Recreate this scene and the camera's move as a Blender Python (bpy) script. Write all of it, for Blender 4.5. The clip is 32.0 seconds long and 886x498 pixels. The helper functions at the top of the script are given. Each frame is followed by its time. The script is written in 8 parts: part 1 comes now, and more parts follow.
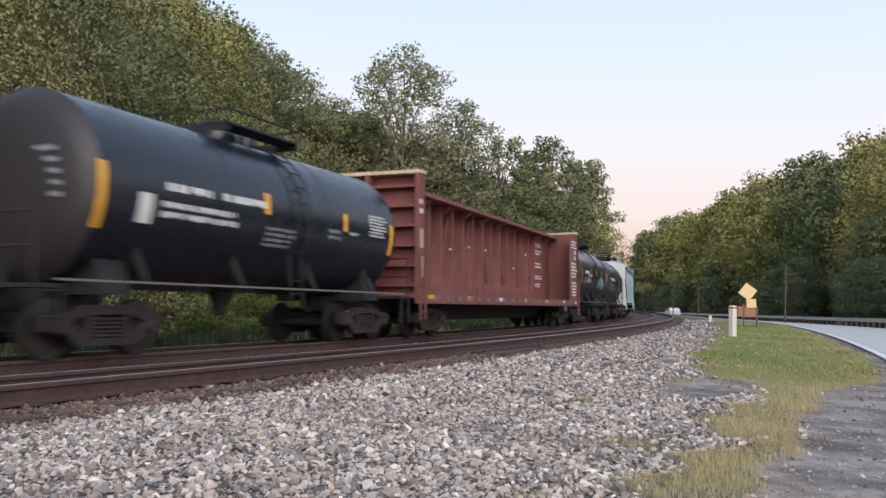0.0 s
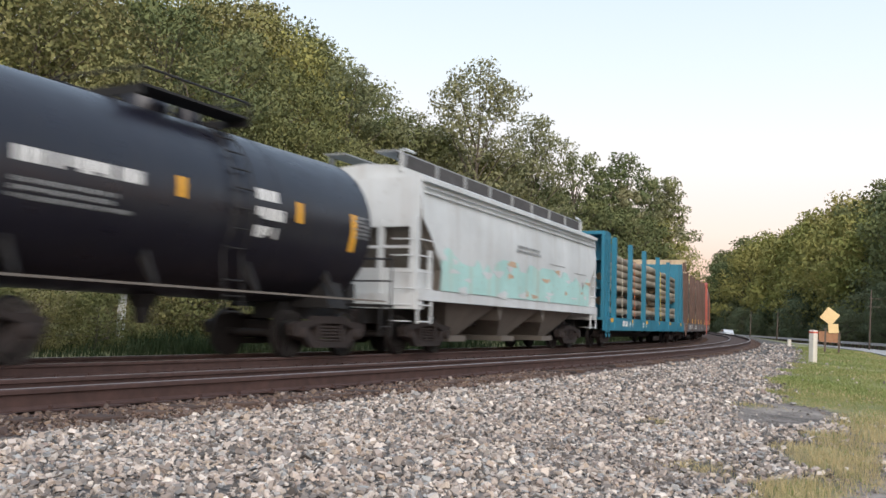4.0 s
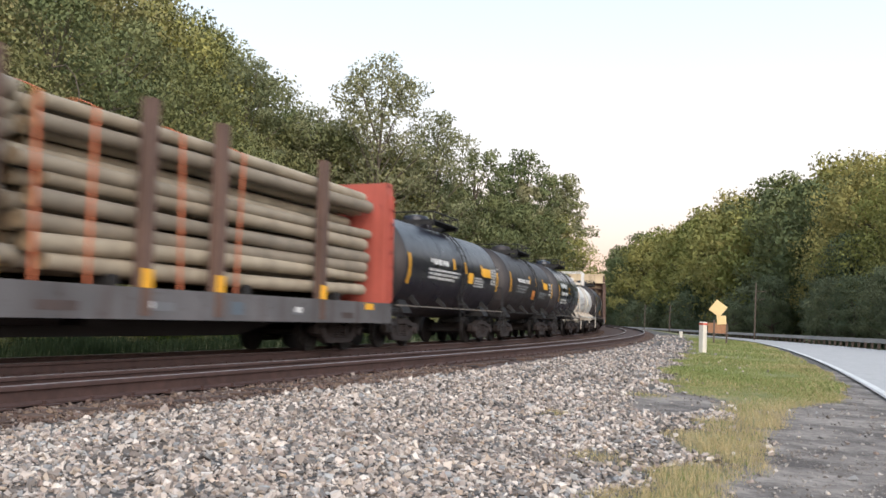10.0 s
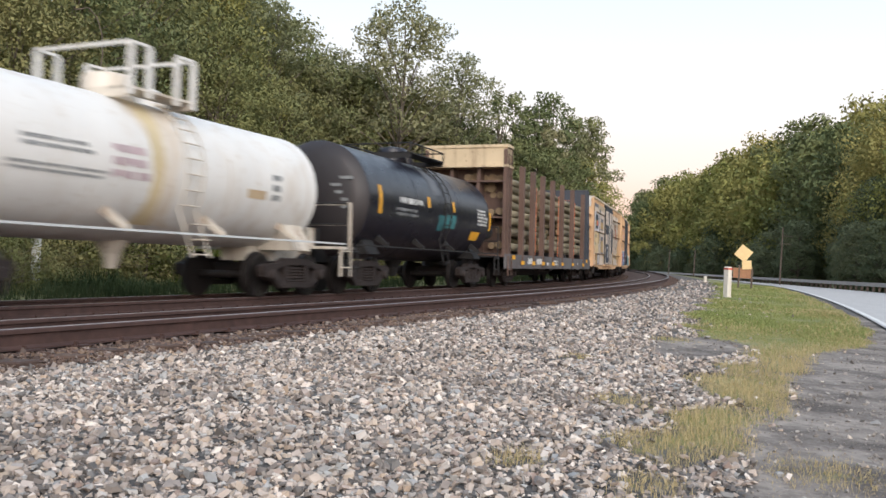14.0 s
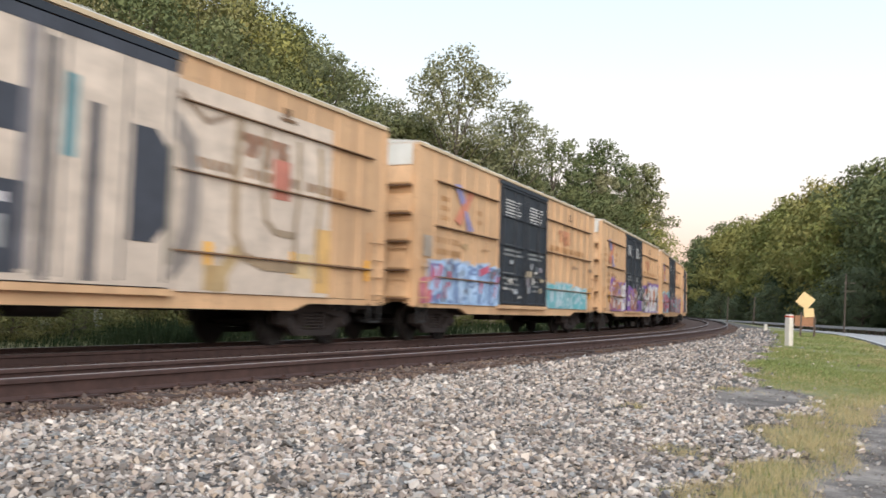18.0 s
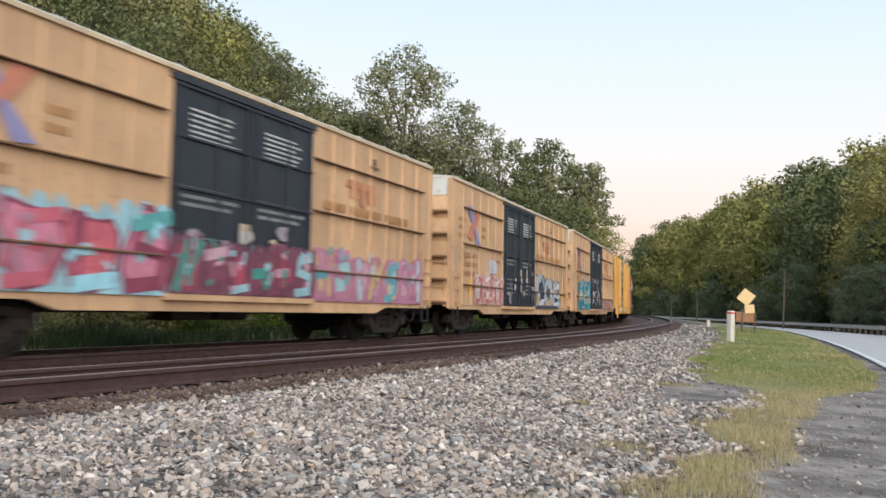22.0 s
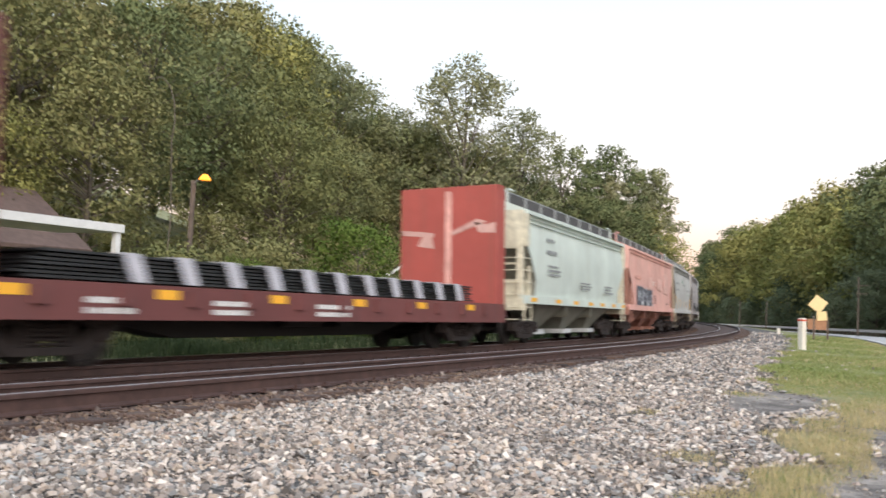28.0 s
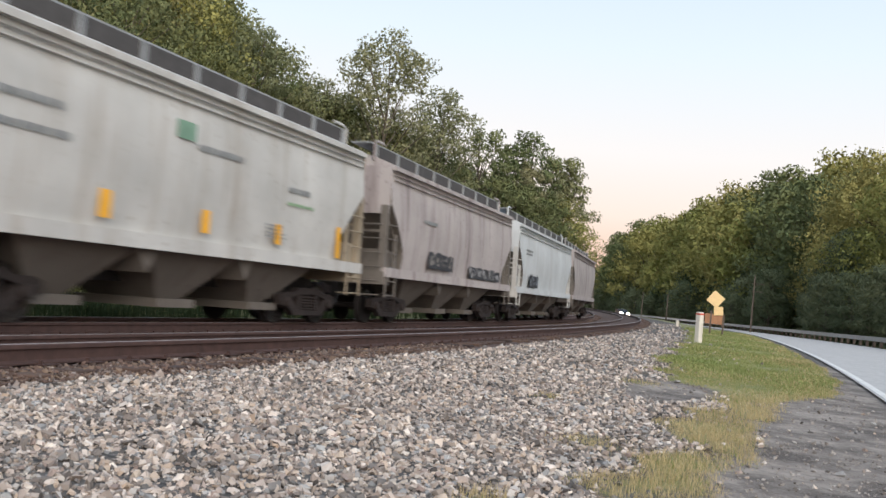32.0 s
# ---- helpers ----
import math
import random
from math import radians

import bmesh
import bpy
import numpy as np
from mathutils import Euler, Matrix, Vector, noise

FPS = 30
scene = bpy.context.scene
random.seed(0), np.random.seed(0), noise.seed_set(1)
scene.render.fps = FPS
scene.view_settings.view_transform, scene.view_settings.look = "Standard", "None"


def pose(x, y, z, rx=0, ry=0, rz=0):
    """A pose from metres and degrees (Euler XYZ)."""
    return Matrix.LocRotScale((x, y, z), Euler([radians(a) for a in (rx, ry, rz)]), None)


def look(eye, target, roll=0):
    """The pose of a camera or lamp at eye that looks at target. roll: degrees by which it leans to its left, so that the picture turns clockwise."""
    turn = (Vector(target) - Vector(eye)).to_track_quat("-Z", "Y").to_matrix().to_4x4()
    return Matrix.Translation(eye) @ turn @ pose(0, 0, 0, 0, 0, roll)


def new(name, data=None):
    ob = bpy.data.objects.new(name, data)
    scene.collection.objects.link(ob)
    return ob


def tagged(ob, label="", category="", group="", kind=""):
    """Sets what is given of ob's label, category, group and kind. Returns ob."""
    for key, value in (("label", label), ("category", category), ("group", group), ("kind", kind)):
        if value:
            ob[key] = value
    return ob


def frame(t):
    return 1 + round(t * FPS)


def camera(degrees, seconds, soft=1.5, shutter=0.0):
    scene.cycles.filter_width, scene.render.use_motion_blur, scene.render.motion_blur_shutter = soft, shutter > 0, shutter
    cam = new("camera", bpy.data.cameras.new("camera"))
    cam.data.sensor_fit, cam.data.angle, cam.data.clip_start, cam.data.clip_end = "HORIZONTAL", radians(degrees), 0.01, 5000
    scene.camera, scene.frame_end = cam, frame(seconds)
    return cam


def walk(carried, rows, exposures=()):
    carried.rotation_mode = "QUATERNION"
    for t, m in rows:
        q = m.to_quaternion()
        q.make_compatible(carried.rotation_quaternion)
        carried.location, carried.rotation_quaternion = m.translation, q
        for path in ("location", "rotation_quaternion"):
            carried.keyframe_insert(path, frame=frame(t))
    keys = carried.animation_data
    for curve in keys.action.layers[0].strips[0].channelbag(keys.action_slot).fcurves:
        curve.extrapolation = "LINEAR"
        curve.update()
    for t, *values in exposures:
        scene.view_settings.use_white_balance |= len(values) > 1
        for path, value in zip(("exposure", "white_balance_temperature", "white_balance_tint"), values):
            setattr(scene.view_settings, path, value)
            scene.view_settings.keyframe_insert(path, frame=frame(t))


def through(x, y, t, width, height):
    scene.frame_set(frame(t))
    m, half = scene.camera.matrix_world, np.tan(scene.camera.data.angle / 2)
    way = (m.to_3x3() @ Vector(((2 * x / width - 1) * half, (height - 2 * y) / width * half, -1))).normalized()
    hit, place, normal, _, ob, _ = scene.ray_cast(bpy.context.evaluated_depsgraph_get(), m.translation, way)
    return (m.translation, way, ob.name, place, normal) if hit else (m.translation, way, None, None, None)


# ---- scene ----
# ---------------------------------------------------------------- camera
EYE = (0.0, 0.0, 1.0)
cam = camera(54.0, 32.0, soft=1.5, shutter=0.6)
# seconds, yaw, pitch, roll
TURNS = (
    (0.0, -1.94, 3.16, -2.25), (0.5, -1.26, 3.24, -2.51), (1.0, -1.07, 3.21, -2.09), (1.5, -1.07, 4.63, -2.37), (2.0, -1.71, 3.17, -3.20),
    (2.5, -1.84, 4.63, -2.52), (3.0, -1.08, 3.68, -4.38), (3.5, 1.82, 4.12, -4.94), (5.5, 3.94, 2.48, -1.73), (6.0, 7.94, 4.07, -1.87),
    (6.5, 9.55, 5.06, -1.61), (7.0, 9.05, 4.02, -1.74), (7.5, 6.53, 3.53, -2.71), (8.0, 3.17, 2.89, -4.10), (8.5, 6.49, 4.01, -1.94),
    (9.0, 4.77, 4.86, -2.41), (9.5, 2.37, 4.09, -2.62), (10.0, -3.72, 3.97, -3.36), (10.5, -1.90, 2.18, -5.39), (11.0, -6.69, 4.17, -0.32),
    (11.5, -5.60, 4.43, -2.55), (12.0, -5.26, 1.06, -3.03), (12.5, -3.06, 2.96, -4.07), (13.0, -3.01, 1.00, -4.12), (13.5, -3.02, 0.31, -4.02),
    (14.0, -2.16, 0.19, -3.53), (14.5, -2.08, 0.66, -3.18), (16.5, -0.10, 1.09, -2.88), (17.0, 1.43, 1.56, -2.57), (17.5, 2.14, 2.35, -2.47),
    (18.0, 1.36, 3.08, -3.55), (18.5, -1.74, 3.49, -4.21), (19.0, -2.73, 2.65, -4.55), (19.5, -2.42, 2.75, -5.13), (20.0, -1.93, 3.00, -5.26),
    (20.5, -2.44, 3.64, -5.15), (21.0, -2.59, 3.39, -4.14), (21.5, -2.84, 2.96, -3.05), (22.0, -2.04, 3.24, -3.04), (22.5, -0.66, 4.03, -2.91),
    (23.0, -0.15, 3.71, -2.30), (23.5, -1.43, 3.02, -2.14), (24.0, -2.64, 2.41, -3.83), (24.5, -2.80, 1.85, -4.26), (25.0, -0.28, 0.91, -3.62),
    (25.5, 1.44, 1.16, -3.64), (27.5, 3.62, 3.91, -2.04), (28.0, 2.06, 3.60, -2.74), (28.5, -0.24, 3.58, -3.87), (29.0, 1.04, 2.86, -3.30),
    (29.5, 0.61, 2.11, -3.30), (30.0, -0.26, 2.11, -3.07), (30.5, -1.20, 1.09, -2.42), (31.0, -2.99, 2.54, -3.46), (31.5, -3.80, 2.93, -4.90),
    (32.0, -3.83, 2.56, -5.97))
EXPOSURES = ((0.0, 0.0, 6200, 16), (0.5, 0.0, 6300, 15), (1.0, 0.1, 6500, 14), (3.5, 0.1, 6500, 13), (5.5, 0.3, 6500, 13), (8.0, 0.35, 6500, 13), (10.5, 0.28, 6500, 13), (11.0, 0.36, 6500, 13), (11.5, 0.2, 6450, 13), (12.0, 0.08, 6450, 13), (12.5, 0.17, 6500, 13), (14.0, 0.2, 6500, 13),
             (16.5, 0.25, 6500, 11), (19.0, 0.2, 6450, 11), (21.0, 0.05, 6400, 11), (23.0, 0.1, 6400, 11), (25.0, 0.15, 6400, 11), (28.0, 0.4, 6500, 12), (29.0, 0.27, 6500, 12), (30.0, 0.12, 6500, 12), (31.0, 0.10, 6500, 12), (32.0, 0.06, 6500, 12))
walk(cam, [(t, pose(*EYE, 90 + p, r, y)) for t, y, p, r in TURNS], EXPOSURES)

# ---------------------------------------------------------------- light: open sky just after sunset, the bright side behind the eye
SUN_AZ, SUN_EL = 170.0, 30.0     # degrees right of +y, above the horizon: the brightest part of the dusk sky
world = bpy.data.worlds.new("dusk")
scene.world = world
world.use_nodes = True
wn, wl = world.node_tree.nodes, world.node_tree.links
sky = wn.new("ShaderNodeTexSky")
sky.sky_type = "NISHITA"
sky.sun_disc = False
sky.sun_elevation, sky.sun_rotation = radians(SUN_EL), radians(SUN_AZ)
sky_dir = wn.new("ShaderNodeTexCoord")
sky_sep = wn.new("ShaderNodeSeparateXYZ")
wl.new(sky_dir.outputs["Generated"], sky_sep.inputs[0])
veil = wn.new("ShaderNodeValToRGB")       # thin bright haze: rosy at the horizon, white above it, pale blue higher up
stops = ((0.0, (0.84, 0.48, 0.35)), (0.04, (0.92, 0.60, 0.44)), (0.10, (0.97, 0.82, 0.71)), (0.17, (0.94, 0.91, 0.88)), (0.28, (0.79, 0.90, 0.97)), (0.5, (0.54, 0.71, 0.90)), (1.0, (0.56, 0.71, 0.90)))
veil.color_ramp.elements[0].color = (*stops[0][1], 1)
veil.color_ramp.elements[1].position, veil.color_ramp.elements[1].color = 1.0, (*stops[-1][1], 1)
for at, col in stops[1:-1]:
    veil.color_ramp.elements.new(at).color = (*col, 1)
wl.new(sky_sep.outputs["Z"], veil.inputs["Fac"])
both = wn.new("ShaderNodeMix")
both.data_type, both.blend_type = "RGBA", "ADD"
both.inputs[0].default_value = 0.005
wl.new(veil.outputs["Color"], both.inputs[6])
wl.new(sky.outputs["Color"], both.inputs[7])
wl.new(both.outputs[2], wn["Background"].inputs["Color"])
wn["Background"].inputs["Strength"].default_value = 1.0
sun = new("sun", bpy.data.lights.new("sun", "SUN"))
sun.data.energy, sun.data.angle, sun.data.color = 2.9, radians(50), (1.0, 0.92, 0.83)
sun.matrix_world = look((math.sin(radians(SUN_AZ)) * 50, math.cos(radians(SUN_AZ)) * 50, 50 * math.tan(radians(SUN_EL))), (0, 0, 0))

# ---------------------------------------------------------------- plan: two concentric tracks curving to the left
HEAD, RAD, P_RAIL = radians(26.83), 393.0, 6.15      # heading at the foot point, radius, near rail's distance from the eye
P_TRAIN = 11.05                                       # middle of the train's track
HUB = ((P_RAIL + RAD) * -math.cos(HEAD), (P_RAIL + RAD) * math.sin(HEAD))
RAIL_Z, TRAIN_Z, CANT = 0.146, -0.12, 0.07            # near rail tops; how much lower the far rail lies


def spot(p, s):
    """x, y and heading at p metres to the left of the eye's line and s along the track."""
    a = HEAD - s / RAD
    r = RAD + P_RAIL - p
    return HUB[0] + r * math.cos(a), HUB[1] - r * math.sin(a), a


def plan(x, y):
    """p and s of a place (arrays too)."""
    dx, dy = np.asarray(x, float) - HUB[0], np.asarray(y, float) - HUB[1]
    return P_RAIL + RAD - np.hypot(dx, dy), RAD * (HEAD - np.arctan2(-dy, dx))


def smooth(a, b, v):
    t = np.clip((v - a) / (b - a), 0, 1)
    return t * t * (3 - 2 * t)


def ripple(x, y):
    """Small unevenness of the gravel."""
    p, s = plan(x, y)
    wave = sum(np.sin(2.1 * f * (x * math.cos(a) + y * math.sin(a)) + a * 7) / f for f, a in ((1, 0.4), (1.9, 2.1), (3.1, 4.0), (4.7, 5.6))) / 2
    return np.where((p < 5) & (np.hypot(x, y) < 45), 0.018 * wave, 0) * smooth(0.2, 1.2, p)


def level(x, y):
    """Height of the ground."""
    p, s = plan(x, y)
    z = -0.05 * smooth(3.5, 5.3, p) - 0.30 * smooth(7.4, 9.4, p) - 0.25 * smooth(13.0, 15.5, p)
    hill = np.maximum(p - 24, 0)
    z = z + 0.30 * hill * smooth(24, 34, p) * (1 - 0.55 * smooth(40, 110, s)) * (1 - smooth(120, 260, p)) + 22 * smooth(60, 200, p)
    z = z - 0.010 * np.clip(s - 62, 0, 160) * smooth(4.5, -3.0, p) * 0.9
    z = z - 1.2 * smooth(-11, -16, p)
    return z

# ---------------------------------------------------------------- materials
def node(tree, kind, **values):
    n = tree.nodes.new(kind)
    for key, value in values.items():
        n.inputs[key.replace("_", " ")].default_value = value
    return n


def grain(tree, scale, detail=4.0, stretch=None, coords="Object"):
    co = tree.nodes.new("ShaderNodeTexCoord")
    n = node(tree, "ShaderNodeTexNoise", Scale=scale, Detail=detail, Roughness=0.6)
    out = co.outputs[coords]
    if stretch:
        m = tree.nodes.new("ShaderNodeMapping")
        m.inputs["Scale"].default_value = stretch
        tree.links.new(out, m.inputs["Vector"])
        out = m.outputs["Vector"]
    tree.links.new(out, n.inputs["Vector"])
    return n.outputs["Fac"]


def band(tree, value, low, high):
    r = tree.nodes.new("ShaderNodeMapRange")
    r.inputs["From Min"].default_value, r.inputs["From Max"].default_value = low, high
    tree.links.new(value, r.inputs["Value"])
    return r.outputs["Result"]


def blend(tree, factor, a, b):
    m = tree.nodes.new("ShaderNodeMix")
    m.data_type = "RGBA"
    for socket, v in ((m.inputs[0], factor), (m.inputs[6], a), (m.inputs[7], b)):
        if isinstance(v, (int, float)):
            socket.default_value = v
        elif isinstance(v, tuple):
            socket.default_value = (*v[:3], 1)
        else:
            tree.links.new(v, socket)
    return m.outputs[2]


def times(tree, a, b, how="MULTIPLY"):
    m = tree.nodes.new("ShaderNodeMath")
    m.operation = how
    for socket, v in zip(m.inputs, (a, b)):
        if isinstance(v, (int, float)):
            socket.default_value = v
        else:
            tree.links.new(v, socket)
    return m.outputs[0]


def shift(col, k):
    return tuple(min(1.0, c * k) for c in col)


def surface(name, rough=0.7, metal=0.0):
    m = bpy.data.materials.new(name)
    m.use_nodes = True
    b = m.node_tree.nodes["Principled BSDF"]
    b.inputs["Roughness"].default_value, b.inputs["Metallic"].default_value = rough, metal
    return m, m.node_tree, b


def bump(tree, b, height, strength=0.3, distance=0.02):
    n = node(tree, "ShaderNodeBump", Strength=strength, Distance=distance)
    tree.links.new(height, n.inputs["Height"])
    tree.links.new(n.outputs["Normal"], b.inputs["Normal"])


def paint(name, col, dirt=(0.09, 0.06, 0.045), amount=0.5, rough=0.55, fade=0.12):
    """Weathered vehicle paint: faded patches, streaks that run down, rusty specks."""
    m, t, b = surface(name, rough)
    c = blend(t, band(t, grain(t, 0.55, 3), 0.35, 0.7), shift(col, 1 - fade), shift(col, 1 + fade))
    streak = times(t, band(t, grain(t, 1.0, 5, (3.4, 3.4, 0.22)), 0.50, 0.75), amount)
    c = blend(t, streak, c, dirt)
    speck = times(t, band(t, grain(t, 7.0, 6), 0.60, 0.70), amount * 0.8)
    c = blend(t, speck, c, shift(dirt, 0.8))
    t.links.new(c, b.inputs["Base Color"])
    t.links.new(band(t, grain(t, 3.0, 4), 0.2, 0.9), b.inputs["Roughness"])
    r = t.nodes.new("ShaderNodeMapRange")
    r.inputs["To Min"].default_value, r.inputs["To Max"].default_value = max(0.05, rough - 0.15), min(1, rough + 0.2)
    t.links.new(grain(t, 3.0, 4), r.inputs["Value"])
    t.links.new(r.outputs["Result"], b.inputs["Roughness"])
    bump(t, b, grain(t, 2.2, 5), 0.25, 0.012)
    return m


def plain(name, col, rough=0.7, metal=0.0, vary=0.25, scale=6.0, coords="Object", relief=0.2):
    m, t, b = surface(name, rough, metal)
    c = blend(t, band(t, grain(t, scale, 5, coords=coords), 0.3, 0.7), shift(col, 1 - vary), shift(col, 1 + vary))
    c = blend(t, times(t, band(t, grain(t, scale * 0.13, 3, coords=coords), 0.45, 0.7), 0.5), c, shift(col, 1 - 1.4 * vary))
    t.links.new(c, b.inputs["Base Color"])
    if relief:
        bump(t, b, grain(t, scale * 3, 5, coords=coords), relief, 0.01)
    return m


def per_piece(name, cols, rough=0.8, scale=8.0, island=True, relief=0.25, spread=1.0, dust=None):
    """Colour that differs from piece to piece."""
    m, t, b = surface(name, rough)
    src = t.nodes.new("ShaderNodeNewGeometry").outputs["Random Per Island"] if island else t.nodes.new("ShaderNodeObjectInfo").outputs["Random"]
    ramp = t.nodes.new("ShaderNodeValToRGB")
    ramp.color_ramp.elements[0].color, ramp.color_ramp.elements[1].color = (*cols[0], 1), (*cols[-1], 1)
    for i, c in enumerate(cols[1:-1]):
        ramp.color_ramp.elements.new((i + 1) / (len(cols) - 1)).color = (*c, 1)
    t.links.new(src, ramp.inputs["Fac"])
    g = band(t, grain(t, scale, 5), 0.3, 0.75)
    c = blend(t, times(t, g, 0.45 * spread), ramp.outputs["Color"], shift(cols[0], 0.45))
    if dust:
        c = blend(t, times(t, band(t, grain(t, dust[0], 4), 0.48, 0.72), dust[1]), c, shift(cols[0], 1.2))
    t.links.new(c, b.inputs["Base Color"])
    if relief:
        bump(t, b, grain(t, scale * 2.5, 4), relief, 0.01)
    return m


def leafage(name, cols, through=0.25):
    m = bpy.data.materials.new(name)
    m.use_nodes = True
    t = m.node_tree
    b = t.nodes["Principled BSDF"]
    b.inputs["Roughness"].default_value = 0.95
    b.inputs["Specular IOR Level"].default_value = 0.15
    ramp = t.nodes.new("ShaderNodeValToRGB")
    ramp.color_ramp.elements[0].color, ramp.color_ramp.elements[1].color = (*cols[0], 1), (*cols[-1], 1)
    for i, c in enumerate(cols[1:-1]):
        ramp.color_ramp.elements.new((i + 1) / (len(cols) - 1)).color = (*c, 1)
    mix = times(t, times(t, t.nodes.new("ShaderNodeNewGeometry").outputs["Random Per Island"], 0.28), times(t, band(t, grain(t, 0.40, 4), 0.32, 0.68), 0.72), "ADD")
    t.links.new(mix, ramp.inputs["Fac"])
    tone = t.nodes.new("ShaderNodeObjectInfo").outputs["Random"]
    hs = t.nodes.new("ShaderNodeHueSaturation")
    r = t.nodes.new("ShaderNodeMapRange")
    r.inputs["To Min"].default_value, r.inputs["To Max"].default_value = 0.470, 0.512
    t.links.new(tone, r.inputs["Value"])
    t.links.new(r.outputs["Result"], hs.inputs["Hue"])
    v = t.nodes.new("ShaderNodeMapRange")
    v.inputs["To Min"].default_value, v.inputs["To Max"].default_value = 1.18, 0.85
    t.links.new(tone, v.inputs["Value"])
    t.links.new(v.outputs["Result"], hs.inputs["Value"])
    t.links.new(ramp.outputs["Color"], hs.inputs["Color"])
    t.links.new(hs.outputs["Color"], b.inputs["Base Color"])
    tr = t.nodes.new("ShaderNodeBsdfTranslucent")
    t.links.new(hs.outputs["Color"], tr.inputs["Color"])
    mx = t.nodes.new("ShaderNodeMixShader")
    mx.inputs[0].default_value = through
    t.links.new(b.outputs[0], mx.inputs[1])
    t.links.new(tr.outputs[0], mx.inputs[2])
    t.links.new(mx.outputs[0], t.nodes["Material Output"].inputs["Surface"])
    return m


def glow(name, col, strength):
    m, t, b = surface(name, 0.4)
    b.inputs["Base Color"].default_value = (*col, 1)
    b.inputs["Emission Color"].default_value, b.inputs["Emission Strength"].default_value = (*col, 1), strength
    return m


STEEL_DARK = plain("dark_steel", (0.013, 0.012, 0.012), 0.7, 0.0, 0.35, 5)
TRUCK = plain("rusty_truck_steel", (0.022, 0.015, 0.013), 0.8, 0.0, 0.4, 5)
WHEEL = plain("wheel_steel", (0.022, 0.018, 0.017), 0.6, 0.3, 0.35, 5)
TREAD = plain("bright_wheel_rim", (0.20, 0.19, 0.185), 0.35, 0.9, 0.2, 5)
RAIL_RUST = plain("rusty_rail", (0.066, 0.035, 0.029), 0.75, 0.0, 0.3, 7)
RAIL_TOP = plain("polished_rail_head", (0.36, 0.32, 0.31), 0.45, 0.7, 0.2, 9)
TIE = per_piece("creosoted_tie", [(0.036, 0.023, 0.020), (0.12, 0.072, 0.050), (0.055, 0.035, 0.030)], 0.9, 3.0, False, 0.5)
WHITE = plain("white_lettering", (0.62, 0.62, 0.60), 0.6, 0.0, 0.12, 4, relief=0)
GREYMARK = plain("grey_lettering", (0.22, 0.23, 0.23), 0.7, 0.0, 0.2, 4, relief=0)
AMBER = plain("yellow_reflector", (0.80, 0.40, 0.03), 0.5, 0.0, 0.12, 4, relief=0)
ORANGE = plain("orange_strap", (0.58, 0.17, 0.075), 0.7, 0.0, 0.2, 4, relief=0)
PALESTRAP = plain("pale_strap", (0.55, 0.50, 0.38), 0.7, 0.0, 0.2, 4, relief=0)
YELSTRAP = plain("yellow_strap", (0.72, 0.58, 0.10), 0.7, 0.0, 0.2, 4, relief=0)
# boxcar yellow darkened to stand for the shadow lines under ledges and rib lips
P_LEDGE = paint("shade_dark_ledge", (0.17, 0.095, 0.048), (0.05, 0.03, 0.02), 0.8, 0.8)
P_BLACK = paint("black_tank_paint", (0.011, 0.011, 0.018), (0.030, 0.024, 0.021), 0.35, 0.30)
P_BLUEBLACK = paint("blue_black_tank_paint", (0.010, 0.013, 0.021), (0.022, 0.02, 0.02), 0.3, 0.26)
P_BROWNBLACK = paint("sooty_brown_tank_paint", (0.020, 0.016, 0.017), (0.042, 0.026, 0.022), 0.5, 0.5)
P_WHITETANK = paint("stained_white_tank_paint", (0.68, 0.67, 0.64), (0.46, 0.36, 0.25), 0.5, 0.5, 0.06)
P_TANKHEAD = paint("cream_stained_tank_end", (0.66, 0.60, 0.52), (0.50, 0.40, 0.28), 0.6, 0.5, 0.1)
P_TANKFRAME = paint("rust_streaked_white_paint", (0.58, 0.53, 0.45), (0.24, 0.15, 0.09), 0.8, 0.7)
P_OXIDE = paint("oxide_red_paint", (0.185, 0.062, 0.052), (0.08, 0.042, 0.036), 0.75, 0.65, 0.18)
P_TEAL = paint("teal_paint", (0.017, 0.165, 0.245), (0.03, 0.09, 0.12), 0.4, 0.5)
P_BROWN = paint("old_brown_paint", (0.120, 0.072, 0.055), (0.05, 0.036, 0.03), 0.7, 0.75, 0.2)
P_GREYSILL = paint("worn_grey_sill", (0.105, 0.100, 0.102), (0.065, 0.043, 0.036), 0.9, 0.7, 0.3)
P_CREAM = paint("cream_top_paint", (0.58, 0.46, 0.30), (0.22, 0.13, 0.08), 0.7, 0.7)
P_RED = paint("orange_red_paint", (0.45, 0.098, 0.068), (0.22, 0.05, 0.035), 0.5, 0.6)
P_YELLOW = paint("boxcar_yellow_paint", (0.578, 0.362, 0.200), (0.27, 0.170, 0.105), 0.55, 0.6, 0.16)
P_YELLOW2 = paint("flatcar_yellow_paint", (0.66, 0.36, 0.085), (0.28, 0.15, 0.06), 0.5, 0.6)
P_DOOR = paint("blue_black_door_paint", (0.020, 0.026, 0.036), (0.06, 0.055, 0.05), 0.3, 0.55)
P_SILVER = paint("pale_end_top_paint", (0.62, 0.62, 0.58), (0.35, 0.27, 0.2), 0.4, 0.6)
P_MAROON = paint("maroon_paint", (0.135, 0.042, 0.038), (0.07, 0.04, 0.035), 0.5, 0.65)
P_BRIGHTRED = paint("faded_red_paint", (0.335, 0.068, 0.052), (0.20, 0.075, 0.055), 0.45, 0.65)
P_MINT = paint("pale_green_grey_paint", (0.53, 0.59, 0.54), (0.36, 0.36, 0.30), 0.35, 0.5)
